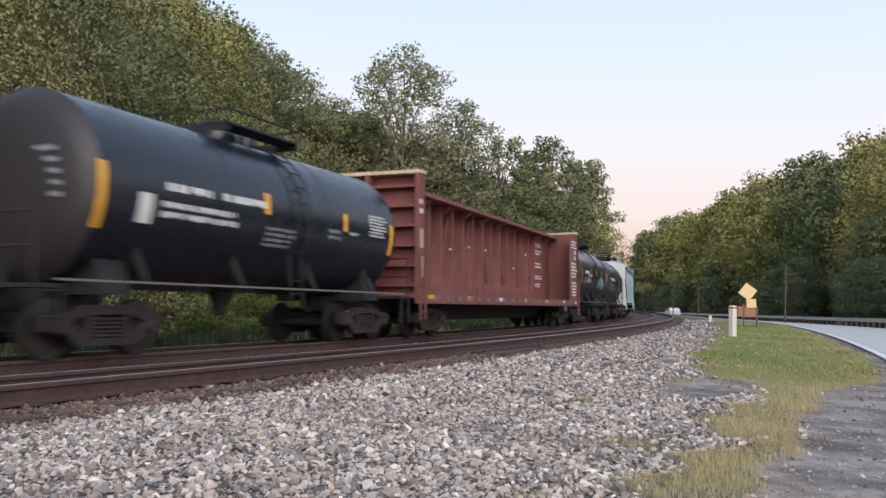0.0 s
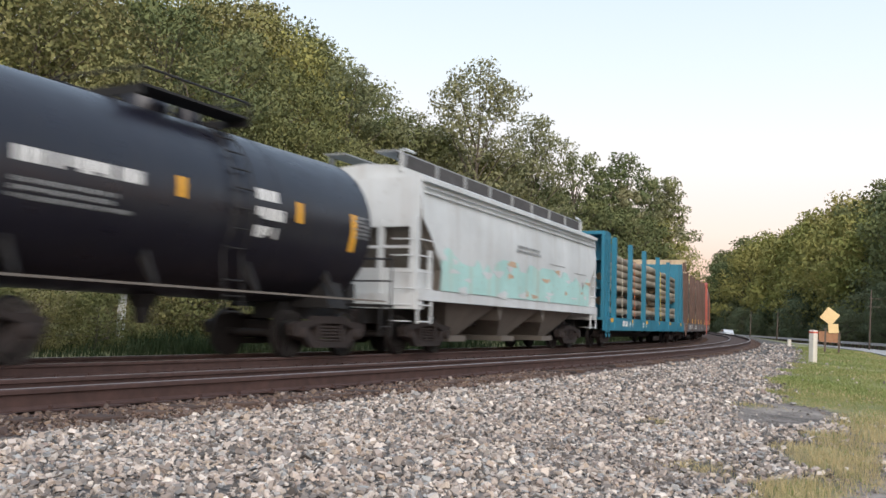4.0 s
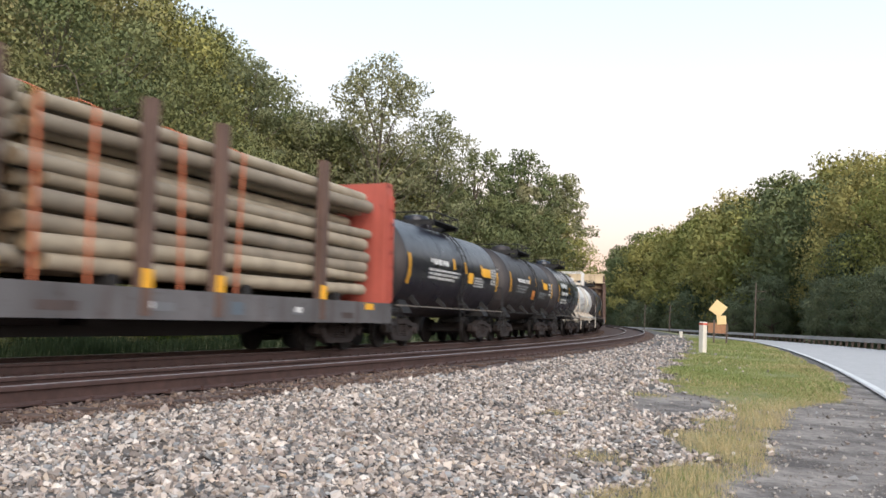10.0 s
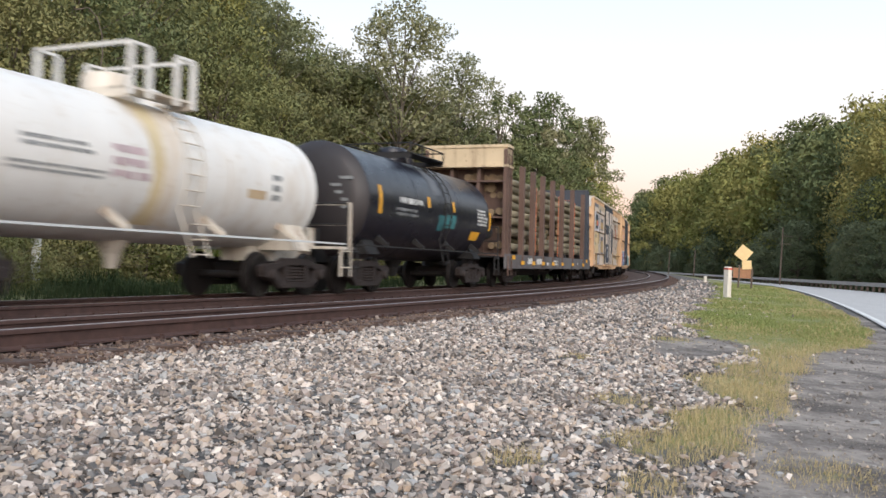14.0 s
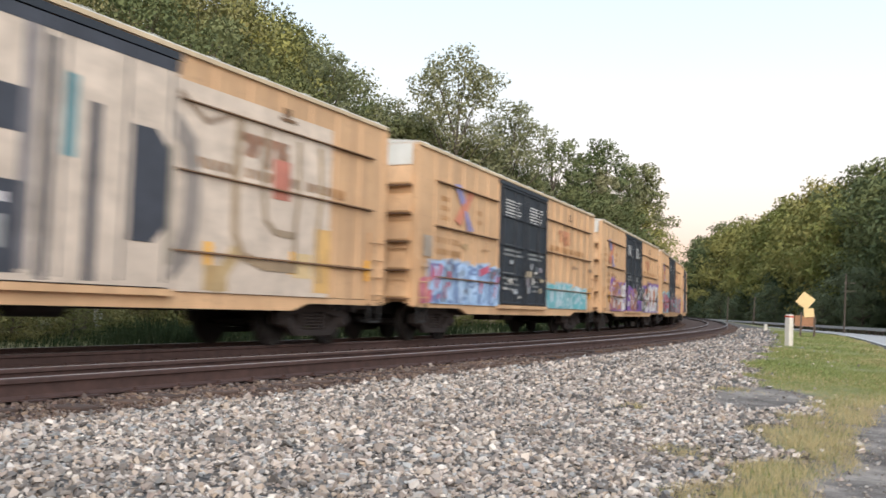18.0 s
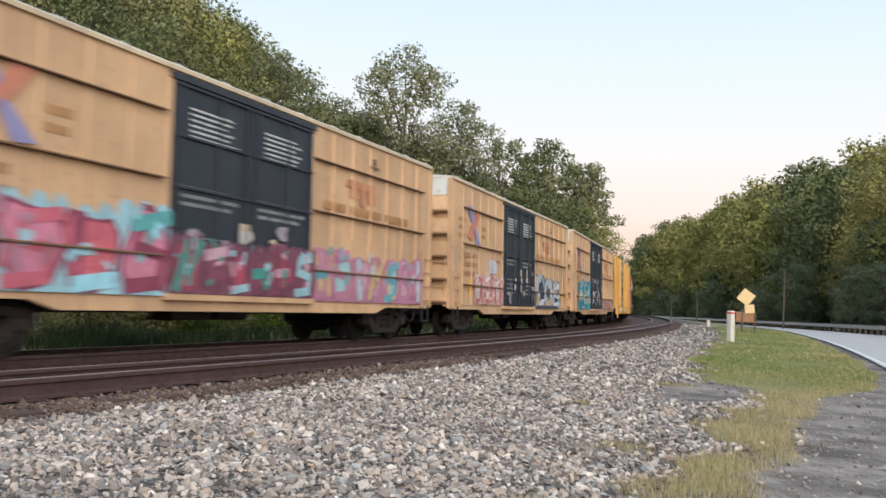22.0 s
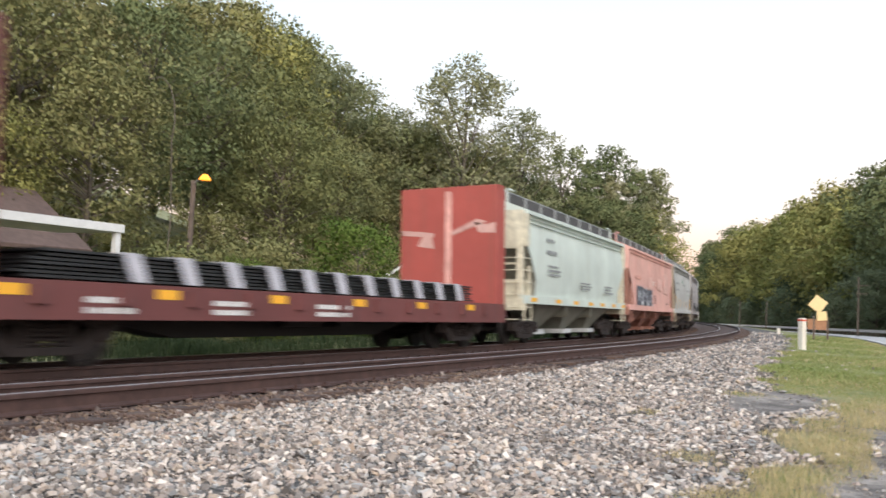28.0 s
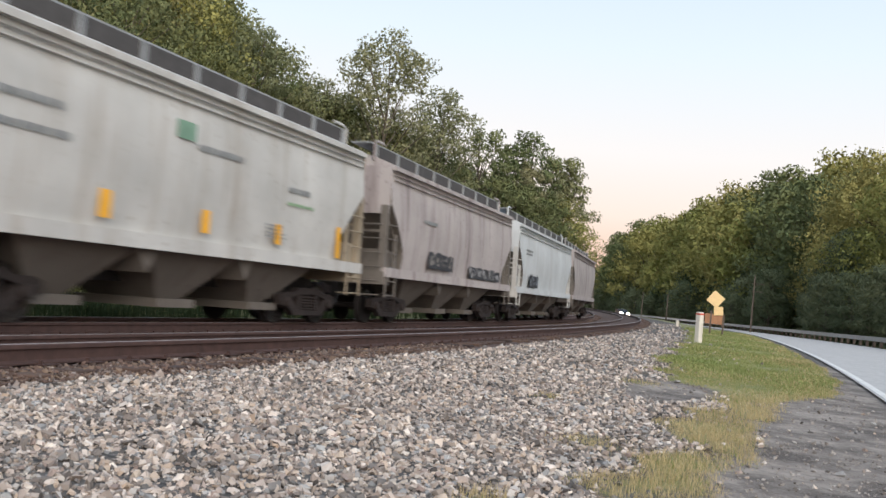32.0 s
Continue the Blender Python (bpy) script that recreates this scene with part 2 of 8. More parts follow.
# the LOW paints are darkened to hold the shade under the hopper bodies
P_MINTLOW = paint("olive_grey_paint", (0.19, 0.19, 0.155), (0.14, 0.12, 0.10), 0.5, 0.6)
P_PINK = paint("faded_pink_paint", (0.66, 0.375, 0.315), (0.56, 0.225, 0.185), 0.7, 0.6, 0.16)
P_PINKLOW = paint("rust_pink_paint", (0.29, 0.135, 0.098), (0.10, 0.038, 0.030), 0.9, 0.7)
P_GREY = paint("dusty_grey_paint", (0.49, 0.485, 0.46), (0.30, 0.25, 0.20), 0.7, 0.65, 0.15)
P_GREYLOW = paint("grimy_shade_grey_paint", (0.145, 0.128, 0.11), (0.10, 0.08, 0.065), 0.7, 0.7)
P_MOTTLE = paint("mottled_grey_paint", (0.40, 0.36, 0.345), (0.16, 0.12, 0.12), 0.9, 0.7)
P_PALE = paint("pale_blue_white_paint", (0.53, 0.555, 0.56), (0.36, 0.33, 0.30), 0.45, 0.55)
P_TURQ = paint("chalky_turquoise_paint", (0.36, 0.58, 0.55), (0.42, 0.34, 0.26), 0.6, 0.6)
LOG = per_piece("weathered_log", [(0.20, 0.168, 0.130), (0.42, 0.352, 0.256), (0.29, 0.245, 0.186), (0.50, 0.42, 0.30), (0.23, 0.196, 0.153), (0.39, 0.33, 0.242)], 0.9, 2.0, False, 0.5, 1.3)
LOG_PALE = per_piece("olive_tan_log", [(0.19, 0.158, 0.105), (0.37, 0.315, 0.20), (0.27, 0.232, 0.152), (0.44, 0.37, 0.235), (0.23, 0.195, 0.13)], 0.9, 2.0, False, 0.5, 1.2)
P_BLUESTEEL = paint("blue_grey_steel", (0.040, 0.046, 0.060), (0.030, 0.026, 0.025), 0.5, 0.6)
WALK_MESH = plain("walkway_mesh", (0.060, 0.056, 0.055), 0.8)
LOG_END = plain("sawn_log_end", (0.30, 0.215, 0.13), 0.85, 0.0, 0.25, 9)
SHEET = plain("dark_steel_sheet", (0.028, 0.030, 0.032), 0.45, 0.3, 0.3, 3)
GREYSTRAP = plain("grey_band", (0.46, 0.46, 0.50), 0.6, 0.0, 0.15, 4, relief=0)
STONE_COLS = [(0.046, 0.039, 0.034), (0.507, 0.427, 0.365), (0.113, 0.096, 0.086), (0.323, 0.326, 0.323), (0.824, 0.715, 0.624), (0.218, 0.174, 0.147), (0.625, 0.518, 0.438), (0.162, 0.148, 0.142), (0.525, 0.394, 0.286), (0.54, 0.472, 0.42), (0.289, 0.212, 0.177), (0.846, 0.757, 0.663), (0.071, 0.061, 0.054), (0.439, 0.434, 0.416), (0.532, 0.429, 0.336), (0.292, 0.259, 0.234), (0.093, 0.081, 0.073), (0.437, 0.369, 0.317), (0.739, 0.639, 0.555), (0.173, 0.145, 0.126)]
STONE = per_piece("ballast_stone", STONE_COLS, 0.88, 22.0, True, 0.4, 0.5, (0.9, 0.4))
STONE_RUST = per_piece("rust_stained_stone", [(0.06, 0.040, 0.033), (0.20, 0.13, 0.10), (0.10, 0.066, 0.054), (0.26, 0.18, 0.125), (0.075, 0.052, 0.046), (0.36, 0.30, 0.26)], 0.9, 22.0, True, 0.4, 0.8)
PEBBLE = per_piece("grey_pebble", [(0.13, 0.112, 0.10), (0.34, 0.305, 0.27), (0.21, 0.187, 0.168), (0.46, 0.425, 0.385)], 0.9, 22.0, True, 0.4, 0.8)
ASPHALT = plain("worn_asphalt", (0.43, 0.415, 0.40), 0.85, 0.0, 0.16, 9)
LINE = plain("white_road_line", (0.66, 0.65, 0.62), 0.7, 0.0, 0.14, 5)
GALV = plain("galvanised_steel", (0.36, 0.37, 0.37), 0.5, 0.6, 0.2, 5)
WOOD_DARK = plain("dark_post_wood", (0.12, 0.09, 0.07), 0.9, 0.0, 0.3, 4)
SIGN_Y = plain("faded_yellow_sign", (0.80, 0.57, 0.28), 0.5, 0.0, 0.10, 4)
POST_W = paint("chipped_white_post", (0.68, 0.64, 0.56), (0.40, 0.33, 0.24), 0.5, 0.8)
POST_R = plain("red_post_cap", (0.60, 0.10, 0.06), 0.8, 0.0, 0.2, 8)
BARK = plain("bark", (0.13, 0.105, 0.08), 0.95, 0.0, 0.35, 3, relief=0.6)
LEAF_HILL = leafage("hill_leaves", [(0.175, 0.185, 0.080), (0.270, 0.262, 0.108), (0.210, 0.222, 0.090), (0.34, 0.31, 0.130)], 0.2)
LEAF_DARK = leafage("dark_leaves", [(0.122, 0.152, 0.078), (0.208, 0.232, 0.102), (0.158, 0.188, 0.084)], 0.2)
# dark bluish leaf tone that paints in the shade low in the far woods
LEAF_SHADE = leafage("shade_blue_green_leaves", [(0.105, 0.136, 0.088), (0.165, 0.198, 0.110), (0.130, 0.162, 0.096)], 0.2)
LEAF_BRIGHT = leafage("bright_leaves", [(0.095, 0.150, 0.030), (0.180, 0.235, 0.052), (0.130, 0.185, 0.038)])
LEAF_GOLD = leafage("golden_green_leaves", [(0.21, 0.225, 0.074), (0.37, 0.355, 0.115), (0.285, 0.29, 0.090)], 0.2)
LEAF_PALE = leafage("pale_green_leaves", [(0.16, 0.178, 0.088), (0.31, 0.315, 0.170), (0.22, 0.238, 0.115)], 0.35)
BLADE = leafage("grass_blades", [(0.130, 0.200, 0.060), (0.295, 0.31, 0.115), (0.19, 0.265, 0.080)], 0.2)
BLADE_DRY = leafage("dry_grass_blades", [(0.32, 0.285, 0.12), (0.48, 0.41, 0.21), (0.39, 0.345, 0.155)], 0.2)
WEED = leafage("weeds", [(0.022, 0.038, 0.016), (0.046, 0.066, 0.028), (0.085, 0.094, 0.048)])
SIDING = plain("tan_house_siding", (0.42, 0.33, 0.26), 0.8, 0.0, 0.1, 3)
ROOF_B = plain("brown_shingles", (0.115, 0.075, 0.062), 0.9, 0.0, 0.25, 4)
TRIM_W = plain("white_trim", (0.66, 0.66, 0.64), 0.6, 0.0, 0.08, 4)
GLASS_DK = plain("dark_window_glass", (0.02, 0.022, 0.025), 0.08, 0.0, 0.2, 2, relief=0)
CARPAINT = plain("white_car_paint", (0.62, 0.63, 0.64), 0.25, 0.0, 0.06, 2, relief=0)
RUBBER = plain("tyre_rubber", (0.025, 0.025, 0.026), 0.85, 0.0, 0.2, 6)
HEADLAMP = glow("lit_headlamp", (1.0, 0.90, 0.72), 60.0)
DARKPAINT = plain("dark_car_paint", (0.02, 0.022, 0.026), 0.25, 0.0, 0.06, 2, relief=0)
LAMP_AMBER = glow("sodium_lamp", (1.0, 0.30, 0.02), 1.8)

# ---------------------------------------------------------------- shapes
class Shape:
    """Collects corners and faces for one mesh."""

    def __init__(self):
        self.v, self.f, self.m = [], [], []

    def put(self, pts, faces, slot=0):
        n = len(self.v)
        self.v += [tuple(p) for p in pts]
        self.f += [tuple(n + i for i in face) for face in faces]
        self.m += [slot] * len(faces)
        return self

    def box(self, x0, x1, y0, y1, z0, z1, slot=0, c=0.0):
        """A box; c chamfers its upright edges and its top."""
        if c:
            ring = lambda d, z: [(x0 + d + c, y0 + d, z), (x1 - d - c, y0 + d, z), (x1 - d, y0 + d + c, z), (x1 - d, y1 - d - c, z),
                                 (x1 - d - c, y1 - d, z), (x0 + d + c, y1 - d, z), (x0 + d, y1 - d - c, z), (x0 + d, y0 + d + c, z)]
            pts = ring(0, z0) + ring(0, z1 - c) + ring(c, z1)
            faces = [tuple(reversed(range(8))), tuple(range(16, 24))]
            for k in (0, 8):
                faces += [(k + i, k + (i + 1) % 8, k + 8 + (i + 1) % 8, k + 8 + i) for i in range(8)]
            return self.put(pts, faces, slot)
        pts = [(x, y, z) for z in (z0, z1) for x, y in ((x0, y0), (x1, y0), (x1, y1), (x0, y1))]
        return self.put(pts, [(3, 2, 1, 0), (4, 5, 6, 7), (0, 1, 5, 4), (1, 2, 6, 5), (2, 3, 7, 6), (3, 0, 4, 7)], slot)

    def prism(self, poly, axis, a, b, slot=0):
        """A polygon pushed along an axis: for x its points are (y, z), for y (x, z), for z (x, y)."""
        def at(p, d):
            return {"x": (d, p[0], p[1]), "y": (p[0], d, p[1]), "z": (p[0], p[1], d)}[axis]
        n = len(poly)
        pts = [at(p, a) for p in poly] + [at(p, b) for p in poly]
        return self.put(pts, [tuple(range(n)), tuple(reversed(range(n, 2 * n)))] + [(i, n + i, n + (i + 1) % n, (i + 1) % n) for i in range(n)], slot)

    def tube(self, p, q, r, n=8, r2=None, slot=0):
        p, q = Vector(p), Vector(q)
        r2 = r if r2 is None else r2
        z = (q - p).normalized()
        x = z.orthogonal().normalized()
        y = z.cross(x)
        pts = []
        for c, k in ((p, r), (q, r2)):
            pts += [c + (x * math.cos(2 * math.pi * i / n) + y * math.sin(2 * math.pi * i / n)) * k for i in range(n)]
        return self.put(pts, [tuple(reversed(range(n))), tuple(range(n, 2 * n))] + [(i, (i + 1) % n, n + (i + 1) % n, n + i) for i in range(n)], slot)

    def pipe(self, points, r, n=6):
        """A round bar bent through several points, in one piece."""
        pts = [Vector(p) for p in points]
        rings = []
        for i, p in enumerate(pts):
            d = (pts[min(i + 1, len(pts) - 1)] - pts[max(i - 1, 0)]).normalized()
            x = d.cross(Vector((0.31, 0.17, 0.93))).normalized()
            y = d.cross(x)
            rings += [p + (x * math.cos(2 * math.pi * k / n) + y * math.sin(2 * math.pi * k / n)) * r for k in range(n)]
        faces = [tuple(range(n)), tuple(reversed(range((len(pts) - 1) * n, len(pts) * n)))]
        for j in range(len(pts) - 1):
            faces += [(j * n + k, j * n + (k + 1) % n, (j + 1) * n + (k + 1) % n, (j + 1) * n + k) for k in range(n)]
        return self.put(rings, faces)

    def lathe(self, profile, axis="x", n=32, c=(0, 0), slot=0):
        """Profile of (along, radius) turned round an axis through c."""
        pts, faces = [], []
        for d, r in profile:
            for i in range(n):
                a = 2 * math.pi * i / n
                u, w = c[0] + r * math.cos(a), c[1] + r * math.sin(a)
                pts.append((d, u, w) if axis == "x" else (u, d, w) if axis == "y" else (u, w, d))
        k = len(profile)
        for j in range(k - 1):
            faces += [(j * n + i, j * n + (i + 1) % n, (j + 1) * n + (i + 1) % n, (j + 1) * n + i) for i in range(n)]
        faces += [tuple(range(n)), tuple(reversed(range((k - 1) * n, k * n)))]
        return self.put(pts, faces, slot)

    def mesh(self, name, mats, smooth_angle=None):
        me = bpy.data.meshes.new(name)
        me.from_pydata(self.v, [], self.f)
        for m in mats if isinstance(mats, (list, tuple)) else [mats]:
            me.materials.append(m)
        if any(self.m):
            me.polygons.foreach_set("material_index", self.m)
        bm = bmesh.new()
        bm.from_mesh(me)
        bmesh.ops.recalc_face_normals(bm, faces=bm.faces)
        bm.to_mesh(me)
        bm.free()
        if smooth_angle:
            me.shade_smooth()
            me.set_sharp_from_angle(angle=radians(smooth_angle))
        return me


def part(name, shape, mat, parent, label="", turn=None, at=None):
    """One mesh object under a thing or a part. shape may be a ready mesh."""
    me = shape if isinstance(shape, bpy.types.Mesh) else shape.mesh(name, mat, turn)
    ob = new(name, me)
    ob.parent = parent
    if at:
        ob.location = at
    if label:
        ob["label"] = label
    return ob


def thing(name, label, category, group="", kind="", at=(0, 0, 0)):
    ob = new(name)
    ob.location = at
    ob.empty_display_size = 0.3
    return tagged(ob, label, category, group, kind)


KEPT = {}


def kept(key, make):
    """A mesh that several objects share."""
    if key not in KEPT:
        KEPT[key] = make()
    return KEPT[key]


# ---------------------------------------------------------------- ground
def stretch(lo, hi, fine_lo, fine_hi, step, growth=1.25):
    out = list(np.arange(fine_lo, fine_hi, step))
    d, v = step, fine_hi
    while v < hi:
        out.append(v)
        d *= growth
        v += d
    d, v = step, fine_lo - step
    while v > lo:
        out.append(v)
        d *= growth
        v -= d
    return np.array(sorted(out))


def fuzz(x, y, k, seed=0.0):
    return sum(np.sin(k * f * (x * math.cos(a) + y * math.sin(a)) + a * 7 + seed) / f for f, a in ((1, 0.4), (1.9, 2.1), (3.1, 4.0), (4.7, 5.6))) / 2


TUFTS = ((1.34, 6.3, 0.30), (0.70, 3.9, 0.22), (0.02, 4.7, 0.34), (1.36, 3.95, 0.16), (1.86, 11.9, 0.35), (0.55, 2.9, 0.25), (2.3, 8.6, 0.16))


def grassy(x, y):
    """How grassy the verge between gravel and road is, 0 to 1."""
    p, s = plan(x, y)
    wob = 0.30 * fuzz(x, y, 1.9) + 0.16 * fuzz(x, y, 5.3, 2.0)
    left = np.interp(s, [4.0, 4.5, 5, 5.8, 7, 8.3, 10, 11.5, 13, 16.5, 24, 41, 63, 90], [0.55, 0.65, 0.92, 1.05, 1.0, 0.85, 0.85, 0.9, 1.5, 2.25, 2.6, 3.0, 3.3, 3.5]) + wob * 1.15
    right = np.interp(s, [4.0, 4.6, 5, 5.8, 6.6, 8, 10.4, 11, 12.5, 13.7, 16, 19, 24, 60], [0.55, 0.45, 0.40, 0.42, 0.28, 0.24, 0.20, 0.12, -0.2, -0.55, -0.85, -1.0, -0.95, -1.0]) + wob * 0.35
    g = smooth(right - 0.12, right + 0.16, p) * smooth(left + 0.15, left - 0.20, p) * smooth(4.0, 4.6, s)
    g = g * (1 - 0.50 * smooth(0.0, 0.6, fuzz(x, y, 3.4, 2.0) + 0.5 * fuzz(x, y, 9.0, 1.0)) * smooth(15, 10, s))
    for tp, ts, tr in TUFTS:
        g = np.maximum(g, 0.8 * np.exp(-((p - tp) ** 2 + ((s - ts) / 1.3) ** 2) / tr ** 2 * 1.6))
    far = smooth(14.2, 15.5, p) + smooth(-9.0, -10.0, p)
    return np.clip(np.maximum(g, far), 0, 1)


def dirty(x, y):
    """Dark soil and worn pull-in beside the road."""
    p, s = plan(x, y)
    patch = np.exp(-((p - 1.45) / 0.55) ** 2 - ((s - 11.2) / 1.5) ** 2) * 1.2
    return np.clip(patch + smooth(0.55, 0.15, p + 0.25 * fuzz(x, y, 2.0)) * smooth(30, 17, s), 0, 1)


def rusty(x, y):
    p, s = plan(x, y)
    return np.clip(smooth(5.2, 5.5, p) * smooth(14.6, 13.9, p), 0, 1)


def build_ground():
    xs, ys = stretch(-1800, 1800, -14, 24, 0.3), stretch(-900, 2400, -2, 62, 0.35)
    gx, gy = np.meshgrid(xs, ys)
    gz = level(gx, gy)
    p, s = plan(gx, gy)
    gz = gz + ripple(gx, gy)
    far = np.hypot(gx, gy) > 700
    gz = np.where(far, np.minimum(gz, 20), gz)
    n, m = gx.shape
    me = bpy.data.meshes.new("ground")
    idx = np.arange(n * m).reshape(n, m)
    quads = np.stack([idx[:-1, :-1], idx[:-1, 1:], idx[1:, 1:], idx[1:, :-1]], -1).reshape(-1, 4)
    me.from_pydata(np.stack([gx, gy, gz], -1).reshape(-1, 3).tolist(), [], quads.tolist())
    for name, fn in (("grassy", grassy), ("dirty", dirty), ("rusty", rusty)):
        a = me.attributes.new(name, "FLOAT", "POINT")
        a.data.foreach_set("value", np.asarray(fn(gx, gy), np.float32).ravel())
    me.shade_smooth()
    mat, t, b = surface("gravel_ground", 0.95)
    co = t.nodes.new("ShaderNodeTexCoord").outputs["Object"]
    vo = t.nodes.new("ShaderNodeTexVoronoi")
    vo.inputs["Scale"].default_value = 17.0
    t.links.new(co, vo.inputs["Vector"])
    ramp = t.nodes.new("ShaderNodeValToRGB")
    cols = [(0.045, 0.042, 0.040), (0.12, 0.11, 0.10), (0.07, 0.066, 0.064), (0.17, 0.155, 0.14), (0.085, 0.07, 0.06)]
    ramp.color_ramp.elements[0].color, ramp.color_ramp.elements[1].color = (*cols[0], 1), (*cols[-1], 1)
    for i, c in enumerate(cols[1:-1]):
        ramp.color_ramp.elements.new((i + 1) / 4).color = (*c, 1)
    sep = t.nodes.new("ShaderNodeSeparateColor")
    t.links.new(vo.outputs["Color"], sep.inputs[0])
    t.links.new(sep.outputs[0], ramp.inputs["Fac"])
    stones = blend(t, band(t, vo.outputs["Distance"], 0.5, 0.9), ramp.outputs["Color"], (0.035, 0.033, 0.031))
    soil = blend(t, band(t, grain(t, 1.3, 6), 0.40, 0.60), (0.075, 0.061, 0.053), (0.31, 0.268, 0.232))
    soil = blend(t, times(t, band(t, grain(t, 9, 6), 0.45, 0.62), 0.55), soil, (0.10, 0.080, 0.068))
    soil = blend(t, times(t, band(t, grain(t, 40, 6), 0.52, 0.66), 0.5), soil, (0.32, 0.29, 0.26))
    turf = blend(t, band(t, grain(t, 0.9, 5), 0.35, 0.65), (0.14, 0.165, 0.062), (0.27, 0.24, 0.115))
    rust = blend(t, band(t, grain(t, 6, 5), 0.35, 0.7), (0.042, 0.025, 0.021), (0.10, 0.060, 0.047))

    def mask(name, lo, hi, k):
        a = t.nodes.new("ShaderNodeAttribute")
        a.attribute_name = name
        v = times(t, a.outputs["Fac"], times(t, grain(t, k, 5), 0.5, "SUBTRACT"), "ADD")
        return band(t, v, lo, hi)
    c = blend(t, mask("dirty", 0.3, 0.6, 5.0), stones, soil)
    c = blend(t, mask("rusty", 0.35, 0.6, 3.0), c, rust)
    c = blend(t, mask("grassy", 0.55, 0.95, 6.0), c, turf)
    t.links.new(c, b.inputs["Base Color"])
    bump(t, b, grain(t, 34, 6), 0.6, 0.015)
    me.materials.append(mat)
    return tagged(new("ground", me), "grey ballast gravel ground with grassy verge and wooded rise", "ground", kind="structure")


build_ground()


def ribbon(name, p_of, width_cols, s_list, lift, mat, label="", category="", parent=None):
    """A strip that follows the tracks: at each s a row of p values."""
    pts, faces = [], []
    k = width_cols
    for s in s_list:
        for i in range(k + 1):
            p = p_of(s, i / k)
            x, y, _ = spot(p, s)
            pts.append((x, y, float(level(x, y)) + lift))
    for j in range(len(s_list) - 1):
        faces += [(j * (k + 1) + i, j * (k + 1) + i + 1, (j + 1) * (k + 1) + i + 1, (j + 1) * (k + 1) + i) for i in range(k)]
    me = bpy.data.meshes.new(name)
    me.from_pydata(pts, [], faces)
    me.materials.append(mat)
    me.shade_smooth()
    ob = new(name, me)
    if parent:
        ob.parent = parent
        return ob
    return tagged(ob, label, category, kind="structure")


S_ROAD = [-60, -40, -25, -15] + list(range(-10, 60, 2)) + list(range(60, 420, 8))
road = ribbon("road", lambda s, f: -1.31 - 7.94 * f, 6, S_ROAD, 0.035, ASPHALT, "pale worn two-lane asphalt road curving along the railway", "road")
ribbon("edge_line", lambda s, f: -1.36 - 0.14 * f, 1, S_ROAD, 0.041, LINE, parent=road)
ribbon("edge_line", lambda s, f: -8.75 - 0.14 * f, 1, S_ROAD, 0.041, LINE, parent=road)


# ---------------------------------------------------------------- tracks
def rail_profile():
    """y, z of a rail's section about its top middle."""
    half = [(0.036, -0.012), (0.036, -0.040), (0.010, -0.052), (0.009, -0.140), (0.070, -0.158), (0.070, -0.172)]
    return [(-0.030, 0.0), (0.030, 0.0)] + half + [(-a, b) for a, b in reversed(half)]


def build_rail(parent, p, z, s_list, label):
    prof = rail_profile()
    n = len(prof)
    sh = Shape()
    pts = []
    for s in s_list:
        for a, b in prof:
            x, y, _ = spot(p + a, s)
            pts.append((x, y, z + b))
    faces, slots = [], []
    for j in range(len(s_list) - 1):
        for i in range(n):
            faces.append((j * n + i, j * n + (i + 1) % n, (j + 1) * n + (i + 1) % n, (j + 1) * n + i))
            slots.append(1 if i == 0 else 0)
    sh.put(pts, faces)
    sh.m = slots
    return part("rail", sh, [RAIL_RUST, RAIL_TOP], parent, label)


def build_track(name, label, p_near, z_near, cant=CANT):
    tr = thing(name, label, "railway track", kind="structure")
    s_list = [-70, -50] + list(np.arange(-35, 70, 1.5)) + list(range(70, 330, 4))
    build_rail(tr, p_near, z_near, s_list, "rusty steel rail with a worn bright head")
    build_rail(tr, p_near + 1.5, z_near - cant, s_list, "rusty steel rail with a worn bright head")
    tie = kept("tie", lambda: Shape().box(-0.115, 0.115, -1.36, 1.3, -0.18, 0.0, c=0.012).mesh("tie", TIE))
    plate = kept("plate", lambda: Shape().box(-0.09, 0.09, -0.18, 0.18, 0.0, 0.012).box(-0.05, -0.03, -0.115, -0.08, 0, 0.045).box(0.03, 0.05, 0.08, 0.115, 0, 0.045).mesh("tie_plate", RAIL_RUST))
    rnd = random.Random(5)
    s = -14.0
    while s < 100:
        x, y, a = spot(p_near + 0.75 + rnd.uniform(-0.16, 0.12), s)
        ob = part("tie", tie, None, tr)
        ob.matrix_local = pose(x, y, z_near - cant / 2 - 0.196, math.degrees(-cant / 1.5) + rnd.uniform(-0.5, 0.5), 0, 90 - math.degrees(a) + rnd.uniform(-1.5, 1.5))
        if s < 26:
            x, y, a = spot(p_near, s)
            pl = part("tie_plate", plate, None, tr)
            pl.matrix_local = pose(x, y, z_near - 0.184, math.degrees(-cant / 1.5), 0, 90 - math.degrees(a))
        s += 0.53 + rnd.uniform(-0.03, 0.03)
    return tr


build_track("near_track", "empty railway track with rusty rails on dark wooden ties", P_RAIL, RAIL_Z, 0.115)
build_track("train_track", "railway track under the freight train, rusty rails", P_TRAIN - 0.75, TRAIN_Z)

# ---------------------------------------------------------------- freight cars
# Car space: x towards the tail, y away from the road, z up from the rail heads.
def travelled(t):
    return 12.0 * t - 0.0078 * t * t


